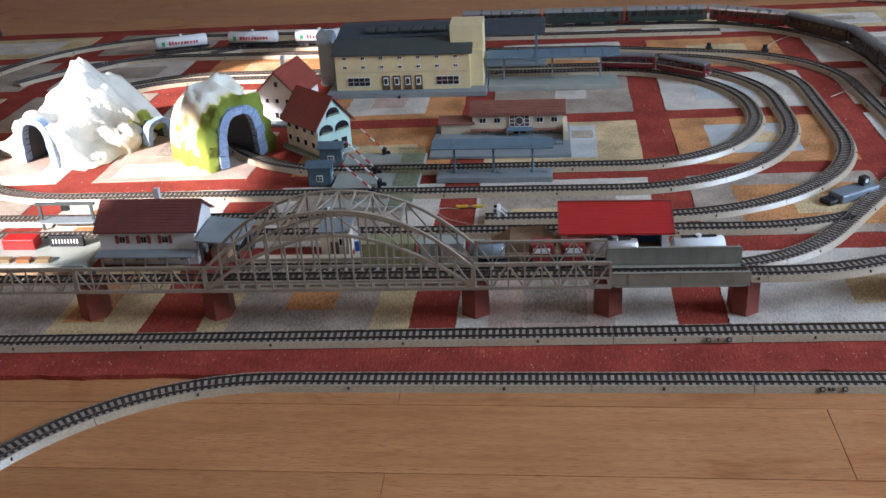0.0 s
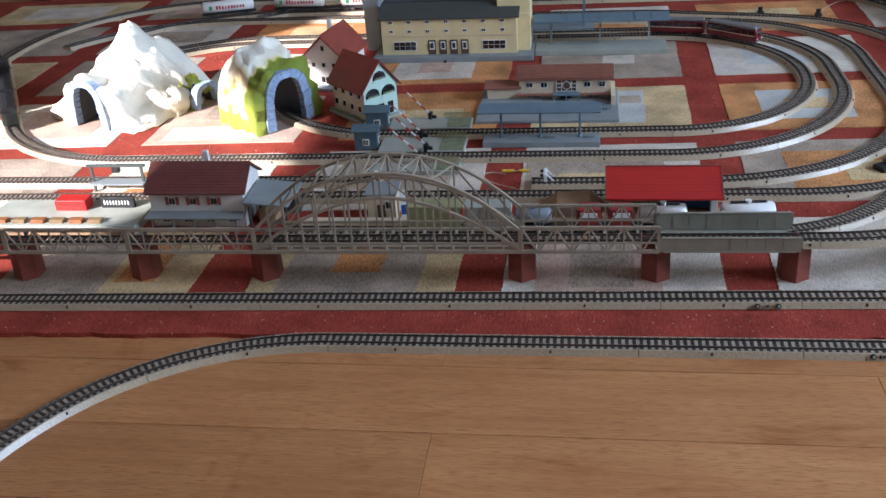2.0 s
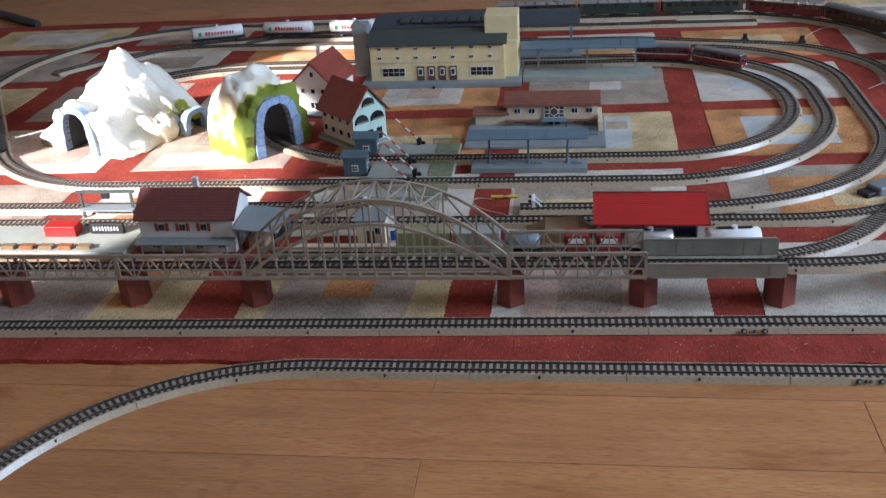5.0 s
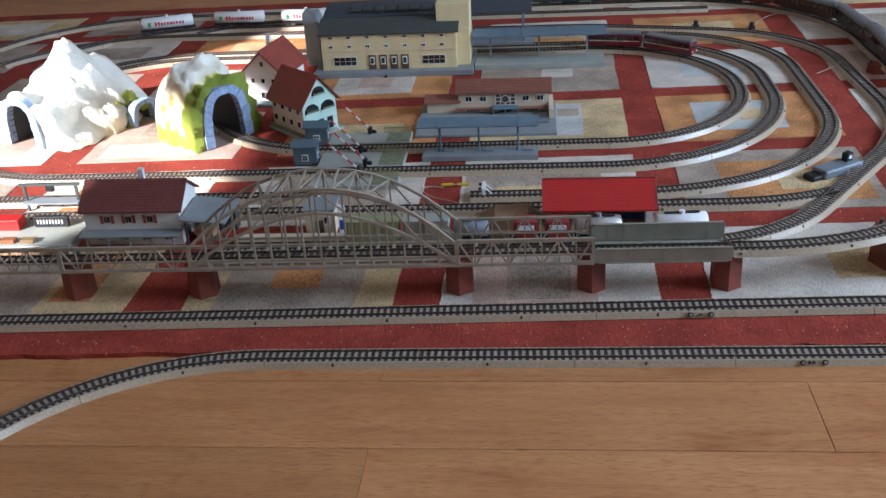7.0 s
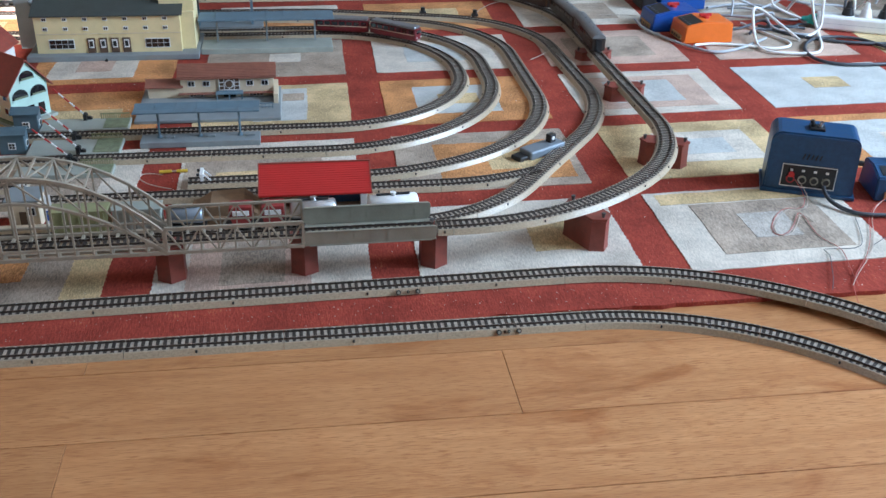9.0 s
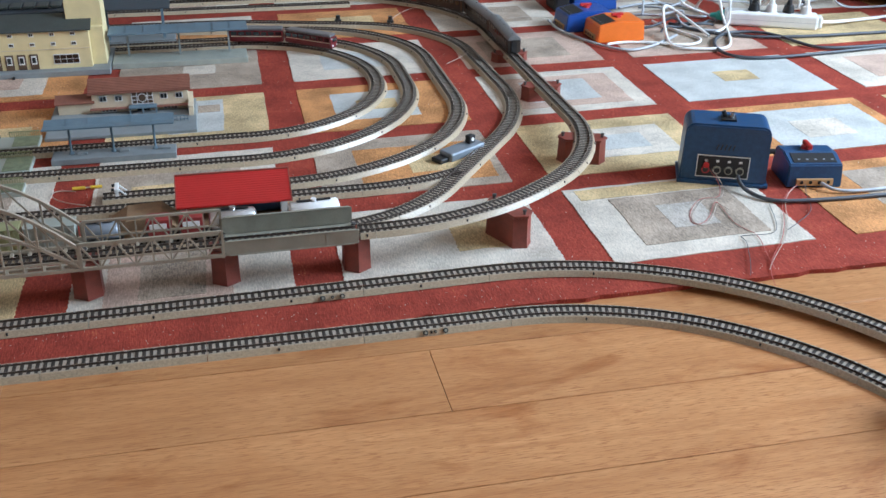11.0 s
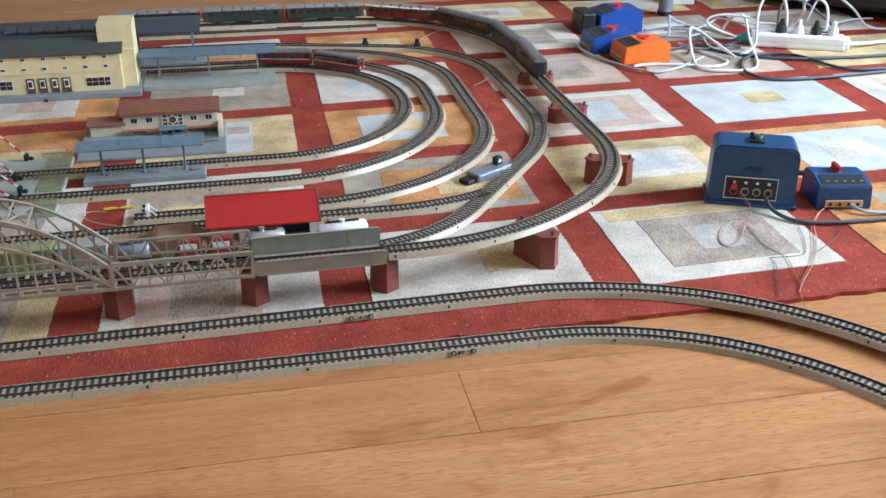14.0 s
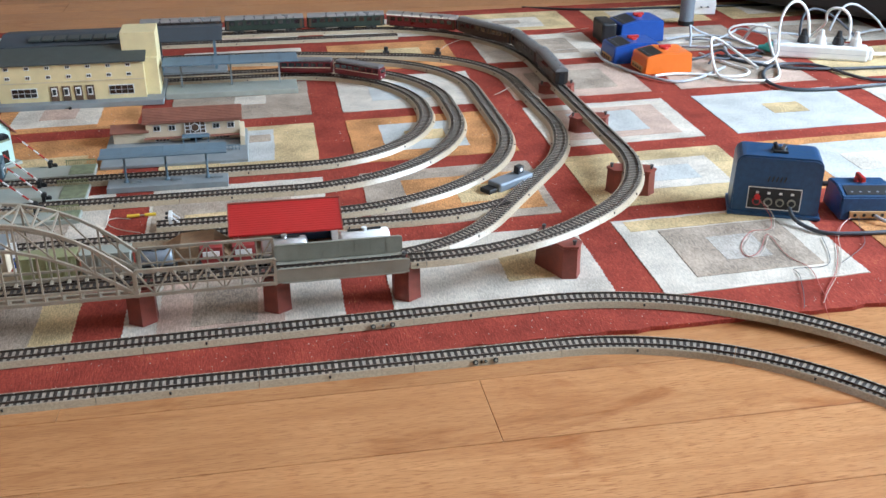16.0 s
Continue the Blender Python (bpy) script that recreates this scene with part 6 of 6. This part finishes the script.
def tangle(x0, y0, x1, y1, n, amp, r, rise, seed):
    """A loose run of cable between two places, in lazy loops."""
    rnd = random.Random(seed)
    out = []
    for i in range(n):
        t = i / (n - 1)
        e = min(1, 4 * t, 4 * (1 - t))
        out.append((x0 + (x1 - x0) * t + rnd.uniform(-amp, amp) * e, y0 + (y1 - y0) * t + rnd.uniform(-amp, amp) * e, r + rise * rnd.random() ** 2 * e))
    return out


wire("resistor_lead", "thin pale wire curling on the rug", [(-0.080, 1.545, 0.002), (-0.115, 1.56, 0.002), (-0.125, 1.53, 0.002), (-0.09, 1.50, 0.002), (-0.06, 1.488, 0.002)], 0.0008, WIRE_PALE)
rs = thing("plug_pair", "two small yellow banana plugs lying on the rug", "plug", m=pose(-0.060, 1.556, 0.003, 0, 0, 3))
part("plug", bm_cyl(bmesh.new(), (-0.026, 0, 0), (-0.006, 0, 0), 0.0028, 10), YELLOW, rs)
part("plug", bm_cyl(bmesh.new(), (0.002, 0, 0), (0.020, 0, 0), 0.0026, 10), YELLOW, rs)
part("tip", bm_cyl(bmesh.new(), (-0.006, 0, 0), (0.002, 0, 0), 0.0012, 8), TIN, rs)

# ---- transformers ----
tr = thing("transformer", "large blue hammered-metal model railway transformer", "transformer", "transformers", pose(0.9645, 1.3745, 0, 0, 0, -22.5))
bm = bmesh.new()
prof = [(-0.0705, 0.0), (0.0705, 0.0), (0.0685, 0.088)] + [(0.0685 - 0.014 * (1 - math.cos(a)), 0.088 + 0.016 * math.sin(a)) for a in (math.pi / 8 * i for i in range(1, 5))] \
    + [(-0.0685 + 0.014 * (1 - math.cos(a)), 0.088 + 0.016 * math.sin(a)) for a in (math.pi / 8 * i for i in range(4, 0, -1))] + [(-0.0685, 0.088)]
bm_prism(bm, prof, 0.0, 0.072)
edges = [e for e in bm.edges if abs(e.verts[0].co.y - e.verts[1].co.y) < 1e-6]
bmesh.ops.bevel(bm, geom=edges, offset=0.003, segments=2, affect="EDGES")
part("case", bm, TRAFO_BLUE, tr)
part("foot_rim", box(-0.074, 0.074, -0.004, 0.076, 0.0, 0.006, 0.001), TRAFO_BLUE, tr)
pl = part("terminal_plate", box(-0.045, 0.040, -0.0016, 0.0004, 0.013, 0.052), BLACK, tr)
for q in ((-0.045, 0.040, 0.0505, 0.052), (-0.045, 0.040, 0.013, 0.0145), (-0.045, -0.0437, 0.0145, 0.0505), (0.0387, 0.040, 0.0145, 0.0505)):
    part("plate_border", box(q[0], q[1], -0.0022, -0.0014, q[2], q[3]), WHITE, pl)
for i, mm in enumerate((LETTER, BRIDGE_TIN, BRIDGE_TIN, BRIDGE_TIN)):
    x = -0.030 + 0.0185 * i
    t = part("terminal", bm_cyl(bmesh.new(), (x, -0.0014, 0.027), (x, -0.005, 0.027), 0.0068, 18), mm, pl)
    part("hole", bm_cyl(bmesh.new(), (x, -0.005, 0.027), (x, -0.0056, 0.027), 0.0046, 16), BLACK, t)
    part("mark_bar", box(x - 0.0025, x + 0.0025, -0.0021, -0.0013, 0.040, 0.044), WHITE, pl)
part("red_plug", bm_cyl(bmesh.new(), (-0.030, -0.003, 0.034), (-0.030, -0.012, 0.038), 0.0048, 12), BRIGHT_RED, tr)
for i in range(5):
    part("louvre", bm_bar(bmesh.new(), (-0.016 + 0.0065 * i, -0.001, 0.062), (-0.0135 + 0.0065 * i, -0.001, 0.071), 0.0016), BLACK, tr)
hd = part("handle", box(-0.012, 0.012, 0.020, 0.045, 0.1038, 0.108, 0.001), BLACK, tr)
part("lever", bm_cyl(bmesh.new(), (-0.006, 0.032, 0.108), (-0.010, 0.032, 0.118), 0.0035, 10), BLACK, hd)
part("lever", bm_cyl(bmesh.new(), (0.004, 0.032, 0.108), (0.006, 0.032, 0.1165), 0.0035, 10), TIN, hd)
part("side_knob", bm_cyl(bmesh.new(), (0.070, 0.020, 0.058), (0.080, 0.020, 0.058), 0.0045, 12), BLACK, tr)


def small_transformer(m, case_m, label, tilt=0.012, w=0.055, d=0.078, h=0.049, crest=0.5):
    """A controller with its terminals on the low front and a plate and knob on top."""
    t = thing("controller", label, "transformer", "transformers", m)
    bm = bmesh.new()
    v = [bm.verts.new(p) for p in ((-w, 0, 0), (w, 0, 0), (w, d, 0), (-w, d, 0), (-w * 0.96, 0.004, h - tilt), (w * 0.96, 0.004, h - tilt), (w * 0.96, d * crest, h), (-w * 0.96, d * crest, h), (w * 0.96, d - 0.002, h - 0.3 * tilt), (-w * 0.96, d - 0.002, h - 0.3 * tilt))]
    for f in ((3, 2, 1, 0), (0, 1, 5, 4), (4, 5, 6, 7), (7, 6, 8, 9), (2, 3, 9, 8), (1, 2, 8, 6, 5), (3, 0, 4, 7, 9)):
        bm.faces.new([v[i] for i in f])
    bmesh.ops.bevel(bm, geom=list(bm.edges), offset=0.0022, segments=2, affect="EDGES")
    part("case", bm, case_m, t)
    lean = math.degrees(math.atan2(tilt, d * crest - 0.004))
    sp = part("scale_plate", box(-0.78 * w, 0.78 * w, 0.006, d * crest - 0.008, 0.0, 0.0010, 0.0004), BLACK, t, "black scale plate")
    sp.matrix_local = pose(0, 0.004, h - tilt + 0.0002, lean, 0, 0)
    for i in range(5):
        part("scale_mark", box(-0.6 * w + 0.3 * w * i, -0.6 * w + 0.3 * w * i + 0.004, 0.012, 0.015, 0.0009, 0.0013), LEG_GREY, sp)
    ky, kz = d * crest + 0.016, h - 0.15 * tilt
    k = part("knob", bm_cyl(bmesh.new(), (0.0, ky, kz - 0.003), (0.0, ky, kz + 0.006), 0.0105, 18, 0.0088), BRIGHT_RED, t)
    part("pointer", box(-0.0035, 0.0035, ky - 0.016, ky + 0.014, kz + 0.004, kz + 0.0115, 0.0014), BRIGHT_RED, k)
    ts = part("terminal_strip", box(-0.66 * w, 0.66 * w, -0.002, 0.002, 0.004, 0.016, 0.0008), TAN, t)
    for i in range(4):
        part("socket", bm_cyl(bmesh.new(), (w * (-0.48 + 0.32 * i), -0.0018, 0.010), (w * (-0.48 + 0.32 * i), -0.0028, 0.010), 0.003, 10), BLACK, ts)
    return t


small_transformer(pose(1.111, 1.334, 0, 0, 0, -10), TRAFO_BLUE, "smaller blue controller with a red knob and tan terminals", 0.010, 0.047)
small_transformer(pose(1.050, 2.248, 0, 0, 0, -88), ORANGE, "bright orange controller with a red knob", 0.010, 0.046, 0.122, 0.050, 0.42)
small_transformer(pose(1.006, 2.350, 0, 0, 0, -88), TRAFO_BRIGHT, "bright blue controller with a red knob, behind the orange one", 0.010, 0.046, 0.122, 0.050, 0.42)
small_transformer(pose(1.090, 2.545, 0, 0, 0, -88), TRAFO_BRIGHT, "bright blue controller with a red knob near the table leg", 0.012, 0.050, 0.125, 0.060, 0.42)
# block added to give the blue controller its dark terminal side
tagged(new("controller_front_block", mesh_of("controller_front_block", box(1.044, 1.084, 2.500, 2.585, 0.0, 0.055, 0.006), BLACK)), "dark block added for the blue controller's terminal side", "switch box")

# ---- power strip, plugs and cables ----
STRIP = pose(1.545, 2.278, 0, 0, 0, -24)
ps = thing("power_strip", "white multi-socket power strip lying on the rug", "power strip", m=STRIP)
part("body", box(-0.115, 0.115, -0.024, 0.024, 0.0, 0.036, 0.006), WHITE, ps)
part("end_cap", box(0.1145, 0.126, -0.018, 0.018, 0.004, 0.032, 0.004), WHITE, ps)
part("seam", box(-0.1155, 0.1155, -0.0243, 0.0243, 0.0172, 0.0180), GREYCABLE, ps)
for i in range(5):
    x = -0.085 + 0.042 * i
    so = part("socket", bm_cyl(bmesh.new(), (x, 0, 0.0358), (x, 0, 0.0370), 0.0165, 20), WHITE, ps)
for i, mm in ((0, TEAL), (1, BLACK), (2, WHITE), (3, BLACK), (4, WHITE)):
    x = -0.085 + 0.042 * i
    pg = thing("mains_plug", ("teal" if mm is TEAL else "black" if mm is BLACK else "white") + " mains plug in the power strip", "plug", "mains plugs", STRIP @ (pose(-0.1155, 0, 0.019, 0, -90, 0) if i == 0 else pose(x, 0, 0.0372)))
    part("head", bm_cyl(bmesh.new(), (0, 0, 0), (0, 0, 0.018), 0.0150, 16, 0.011), mm, pg)
    part("grip", bm_cyl(bmesh.new(), (0, 0, 0.018), (0, 0, 0.034), 0.008, 12, 0.005), mm, pg)
wire("mains_cable", "pale grey mains cable coiled loosely on the rug", [(0.978, 2.354, 0.02), (0.987, 2.326, 0.005), (1.006, 2.277, 0.005), (1.033, 2.203, 0.005), (1.06, 2.157, 0.005), (1.088, 2.12, 0.005), (1.127, 2.121, 0.005), (1.192, 2.158, 0.005), (1.265, 2.222, 0.005)], 0.0034, GREYCABLE, "mains cables")
wire("mains_cable", "white mains cable looping beside the power strip", [(1.068, 2.176, 0.005), (1.109, 2.19, 0.005), (1.146, 2.18, 0.005), (1.195, 2.166, 0.005), (1.24, 2.133, 0.005), (1.296, 2.148, 0.005), (1.319, 2.195, 0.005), (1.281, 2.246, 0.005), (1.256, 2.352, 0.005)], 0.0034, WHITE, "mains cables")
wire("mains_cable", "white mains cable looping beside the power strip", [(1.341, 2.2, 0.005), (1.315, 2.303, 0.03), (1.286, 2.333, 0.05), (1.264, 2.321, 0.055), (1.24, 2.243, 0.02), (1.212, 2.154, 0.005), (1.219, 2.109, 0.005), (1.309, 2.093, 0.005), (1.343, 2.098, 0.005), (1.375, 2.15, 0.005), (1.412, 2.249, 0.005), (1.432, 2.33, 0.03), (1.44, 2.359, 0.06), (1.415, 2.34, 0.08), (1.409, 2.388, 0.06), (1.4, 2.408, 0.02)], 0.0036, WHITE, "mains cables")
wire("mains_cable", "dark grey mains cable lying in a wide bow", [(2.2, 2.1, 0.005), (1.8, 2.055, 0.005), (1.616, 2.049, 0.005), (1.546, 2.057, 0.005), (1.525, 2.123, 0.005), (1.505, 2.2, 0.005), (1.445, 2.225, 0.005), (1.385, 2.22, 0.005), (1.329, 2.159, 0.005), (1.303, 2.081, 0.005), (1.32, 2.02, 0.005), (1.406, 2.0, 0.005), (1.6, 2.024, 0.005), (1.9, 2.06, 0.005)], 0.004, DARKCABLE, "mains cables")
wire("mains_cable", "dark grey mains cable lying in a wide bow", [(2.2, 2.17, 0.005), (1.68, 2.151, 0.005), (1.543, 2.155, 0.005), (1.449, 2.171, 0.005), (1.401, 2.197, 0.005), (1.333, 2.245, 0.005), (1.292, 2.327, 0.005)], 0.004, DARKCABLE, "mains cables")
wire("mains_cable", "white mains cable looping beside the power strip", [(1.516, 2.29, 0.052), (1.511, 2.288, 0.096), (1.492, 2.284, 0.135), (1.458, 2.28, 0.152), (1.43, 2.28, 0.125), (1.42, 2.27, 0.077), (1.422, 2.26, 0.031), (1.418, 2.255, 0.005), (1.363, 2.222, 0.005)], 0.0036, WHITE, "mains cables")
wire("mains_cable", "white mains cable looping beside the power strip", [(1.603, 2.25, 0.05), (1.611, 2.26, 0.092), (1.601, 2.27, 0.122), (1.567, 2.29, 0.126), (1.563, 2.31, 0.102), (1.588, 2.33, 0.076), (1.61, 2.4, 0.044), (1.62, 2.46, 0.005)], 0.0034, WHITE, "mains cables")
wire("mains_cable", "pale grey mains cable coiled loosely on the rug", [(1.559, 2.272, 0.07), (1.578, 2.28, 0.117), (1.612, 2.29, 0.142), (1.678, 2.31, 0.107), (1.736, 2.33, 0.07), (1.774, 2.35, 0.028), (1.83, 2.38, 0.004), (2.0, 2.4, 0.004)], 0.003, GREYCABLE, "mains cables")
wire("mains_cable", "white mains cable looping beside the power strip", [(1.438, 2.34, 0.065), (1.405, 2.36, 0.073), (1.345, 2.38, 0.068), (1.336, 2.38, 0.047), (1.356, 2.37, 0.034), (1.417, 2.36, 0.012)], 0.003, WHITE, "mains cables")
wire("mains_cable", "pale grey mains cable coiled loosely on the rug", [(1.215, 2.48, 0.01), (1.287, 2.531, 0.005), (1.367, 2.534, 0.005), (1.415, 2.465, 0.005), (1.43, 2.386, 0.005), (1.425, 2.331, 0.005)], 0.0034, GREYCABLE, "mains cables")
wire("mains_cable", "pale grey mains cable coiled loosely on the rug", [(1.246, 2.394, 0.01), (1.274, 2.452, 0.03), (1.267, 2.467, 0.06), (1.292, 2.47, 0.03), (1.365, 2.528, 0.005), (1.349, 2.395, 0.005)], 0.003, GREYCABLE, "mains cables")
wire("mains_cable", "pale grey mains cable coiled loosely on the rug", [(1.318, 2.342, 0.02), (1.308, 2.305, 0.01), (1.321, 2.266, 0.005), (1.361, 2.24, 0.005), (1.411, 2.242, 0.005)], 0.0034, GREYCABLE, "mains cables")
wire("mains_cable", "dark grey mains cable lying in a wide bow", [(1.514, 2.33, 0.045), (1.536, 2.38, 0.092), (1.583, 2.4, 0.104), (1.643, 2.4, 0.076), (1.689, 2.4, 0.04), (1.734, 2.4, 0.004)], 0.0034, DARKCABLE, "mains cables")
wire("mains_cable", "pale grey mains cable coiled loosely on the rug", [(1.7, 2.42, 0.004), (1.758, 2.45, 0.015), (1.803, 2.46, 0.021), (1.899, 2.5, 0.006)], 0.003, GREYCABLE, "mains cables")
wire("mains_cable", "white mains cable looping beside the power strip", [(1.655, 2.23, 0.018), (1.706, 2.24, 0.01), (1.76, 2.268, 0.005), (2.0, 2.31, 0.005)], 0.0044, WHITE, "mains cables")
for i, (x0, y0, x1, y1, n, amp) in enumerate(((1.20, 2.30, 1.42, 2.33, 8, 0.05), (1.22, 2.42, 1.42, 2.38, 8, 0.06), (1.24, 2.26, 1.40, 2.30, 7, 0.04), (1.28, 2.50, 1.60, 2.44, 8, 0.06))):
    wire("mains_cable", "pale grey mains cable coiled loosely on the rug", tangle(x0, y0, x1, y1, n, amp, 0.0032, 0.035, 60 + i), 0.0032, GREYCABLE if i % 2 else DARKCABLE, "mains cables")
wire("mains_cable", "dark cable running from the large transformer", [(0.985, 1.362, 0.020), (0.980, 1.345, 0.010), (0.991, 1.318, 0.004), (1.010, 1.290, 0.004), (1.044, 1.284, 0.004), (1.126, 1.275, 0.004), (1.5, 1.28, 0.004)], 0.0034, DARKCABLE, "mains cables")
wire("feeder_wire", "grey feeder cable from the small controller", [(1.120, 1.328, 0.010), (1.126, 1.308, 0.007), (1.142, 1.296, 0.004), (1.25, 1.30, 0.003), (1.5, 1.34, 0.003)], 0.0030, GREYCABLE, "mains cables")
LOOP = [(0.938, 1.372, 0.030), (0.951, 1.360, 0.014), (0.945, 1.336, 0.004), (0.929, 1.318, 0.002), (0.908, 1.333, 0.002), (0.876, 1.300, 0.002), (0.851, 1.259, 0.002), (0.852, 1.233, 0.002), (0.879, 1.246, 0.002),
        (0.905, 1.287, 0.003), (0.925, 1.318, 0.003), (0.922, 1.281, 0.002), (0.912, 1.224, 0.002), (0.930, 1.200, 0.002), (0.930, 1.173, 0.002), (0.916, 1.137, 0.002), (0.905, 1.09, 0.001)]
for pts, mm, nm in (
        (LOOP, WIRE_RED, "red"),
        ([(x + 0.004 + 0.003 * math.sin(3.0 * i), y - 0.003 + 0.003 * math.cos(2.1 * i), z) for i, (x, y, z) in enumerate(LOOP[:12])], WIRE_PALE, "pale"),
        ([(1.003, 1.284, 0.002), (0.984, 1.227, 0.002), (0.968, 1.190, 0.002), (0.942, 1.186, 0.002), (0.895, 1.192, 0.002), (0.910, 1.180, 0.002), (0.891, 1.142, 0.002), (0.879, 1.108, 0.002), (0.860, 1.075, 0.002)], DARKCABLE, "dark"),
        ([(1.078, 1.330, 0.010), (1.052, 1.318, 0.004), (1.020, 1.281, 0.002), (1.002, 1.232, 0.002), (0.957, 1.160, 0.002), (0.924, 1.128, 0.002), (0.889, 1.080, 0.002), (0.88, 1.03, -0.004)], WIRE_RED, "red"),
        ([(1.078, 1.330, 0.010), (1.056, 1.320, 0.004), (1.024, 1.279, 0.002), (1.008, 1.230, 0.002), (0.962, 1.158, 0.002), (0.921, 1.120, 0.002), (0.895, 1.085, 0.002)], WIRE_PALE, "pale"),
        ([(1.092, 1.330, 0.010), (1.080, 1.307, 0.003), (1.072, 1.280, 0.002), (1.060, 1.251, 0.002), (1.037, 1.230, 0.002), (0.984, 1.194, 0.002)], DARKCABLE, "dark")):
    wire("feeder_wire", f"thin {nm} feeder wire trailing over the rug", pts, 0.00050, mm, "feeder wires")
for i, pts in enumerate(([(0.602, 2.475, 0.008), (0.62, 2.52, 0.006), (0.64, 2.55, 0.006), (0.70, 2.62, 0.004), (0.80, 2.60, 0.004)], [(1.04, 2.60, 0.02), (0.98, 2.62, 0.01), (0.92, 2.58, 0.003), (0.85, 2.60, 0.003)],
                         [(0.90, 2.45, 0.003), (0.96, 2.47, 0.003), (1.03, 2.43, 0.003), (1.06, 2.40, 0.01)], [(0.66, 2.10, 0.004), (0.69, 2.12, 0.006), (0.72, 2.15, 0.012)])):
    wire("feeder_wire", "thin pale feeder wire lying between the tracks", pts, 0.0007, WIRE_PALE, "feeder wires")

# ---- furniture at the edge of the rug ----
tl = thing("table", "grey steel table leg standing on the rug", "table", m=pose(1.352, 2.672, 0))
part("leg", bm_cyl(bmesh.new(), (0, 0, 0.0), (0, 0, 0.72), 0.020, 24), LEG_GREY, tl)
part("foot_cap", bm_cyl(bmesh.new(), (0, 0, 0), (0, 0, 0.012), 0.022, 24), BLACK, tl)
part("tabletop", box(-0.06, 1.2, -0.06, 0.7, 0.72, 0.745, 0.002), ROOF_BROWN, tl)
ad = thing("wall_adapter", "white plug-in power adapter lying by the table leg", "power adapter", m=pose(1.455, 2.80, 0, 0, 0, -10))
part("body", box(-0.035, 0.035, -0.025, 0.025, 0.0, 0.045, 0.004), WHITE, ad)
for x in (-0.010, 0.010):
    part("pin", bm_cyl(bmesh.new(), (x, -0.025, 0.024), (x, -0.034, 0.024), 0.0022, 8), BLACK, ad)
wire("mains_cable", "black cable lying on the floor behind the rug", [(0.95, 2.98, -0.004), (1.05, 2.90, 0.004), (1.2, 2.86, 0.004), (1.45, 2.88, 0.004), (1.9, 2.84, 0.004)], 0.0035, BLACK, "mains cables")
ct = thing("chair", "dark metal tube foot of a chair on the floor", "chair", m=pose(-1.556, 2.855, FLOOR_Z + 0.013, 0, 0, 143))
part("foot_tube", bm_cyl(bmesh.new(), (0, 0, 0), (0.62, 0, 0), 0.013, 18), LEG_DARK, ct)
part("end_cap", bm_cyl(bmesh.new(), (-0.006, 0, 0), (0.012, 0, 0), 0.0105, 18, 0.0134), BLACK, ct)
so = thing("sofa", "dark brown leather sofa at the edge of the rug", "sofa", m=pose(2.10, 2.78, FLOOR_Z, 0, 0, -50))
part("base", box(-0.62, 1.1, -0.35, 0.5, 0.03, 0.30, 0.02), SOFA, so)
part("seat", box(-0.60, 1.08, -0.37, 0.4, 0.301, 0.44, 0.04), SOFA, so)
part("backrest", box(-0.62, 1.1, 0.36, 0.62, 0.301, 0.85, 0.05), SOFA, so)
for x in (-0.56, 1.02):
    part("foot", box(x - 0.03, x + 0.03, -0.30, -0.24, 0.0, 0.031), BLACK, so)

# ---- floor boards ----
_boards = {}


def board_mesh(length, width):
    key = (round(length, 3), round(width, 3))
    if key not in _boards:
        bm = bmesh.new()
        bm_box(bm, 0.0002, length - 0.0002, 0.00045, width - 0.00045, -0.006, 0.0)
        top = [e for e in bm.edges if all(v.co.z > -1e-5 for v in e.verts)]
        bmesh.ops.bevel(bm, geom=top, offset=0.0006, segments=1, affect="EDGES")
        _boards[key] = mesh_of("board", bm, OAK)
    return _boards[key]


BW, BL = 0.128, 1.285
y = 0.8665 - 27 * BW
row = 0
while y < 4.3:
    k = row - 27
    shift = {0: 0.3845, 1: 0.3845 - 0.50 + BL, -1: -0.1125}.get(k, 0.37 * ((row * 7) % 11) / 3.0)
    x = -3.5 - BL + ((shift + 3.5) % BL)
    while x < 3.5:
        x0, x1 = max(x, -3.5), min(x + BL, 3.5)
        if x1 - x0 > 0.02:
            bd = part("board", board_mesh(x1 - x0, min(BW, 4.3 - y)), None, floor)
            bd.location = (x0, y, FLOOR_Z)
        x += BL
    y += BW
    row += 1
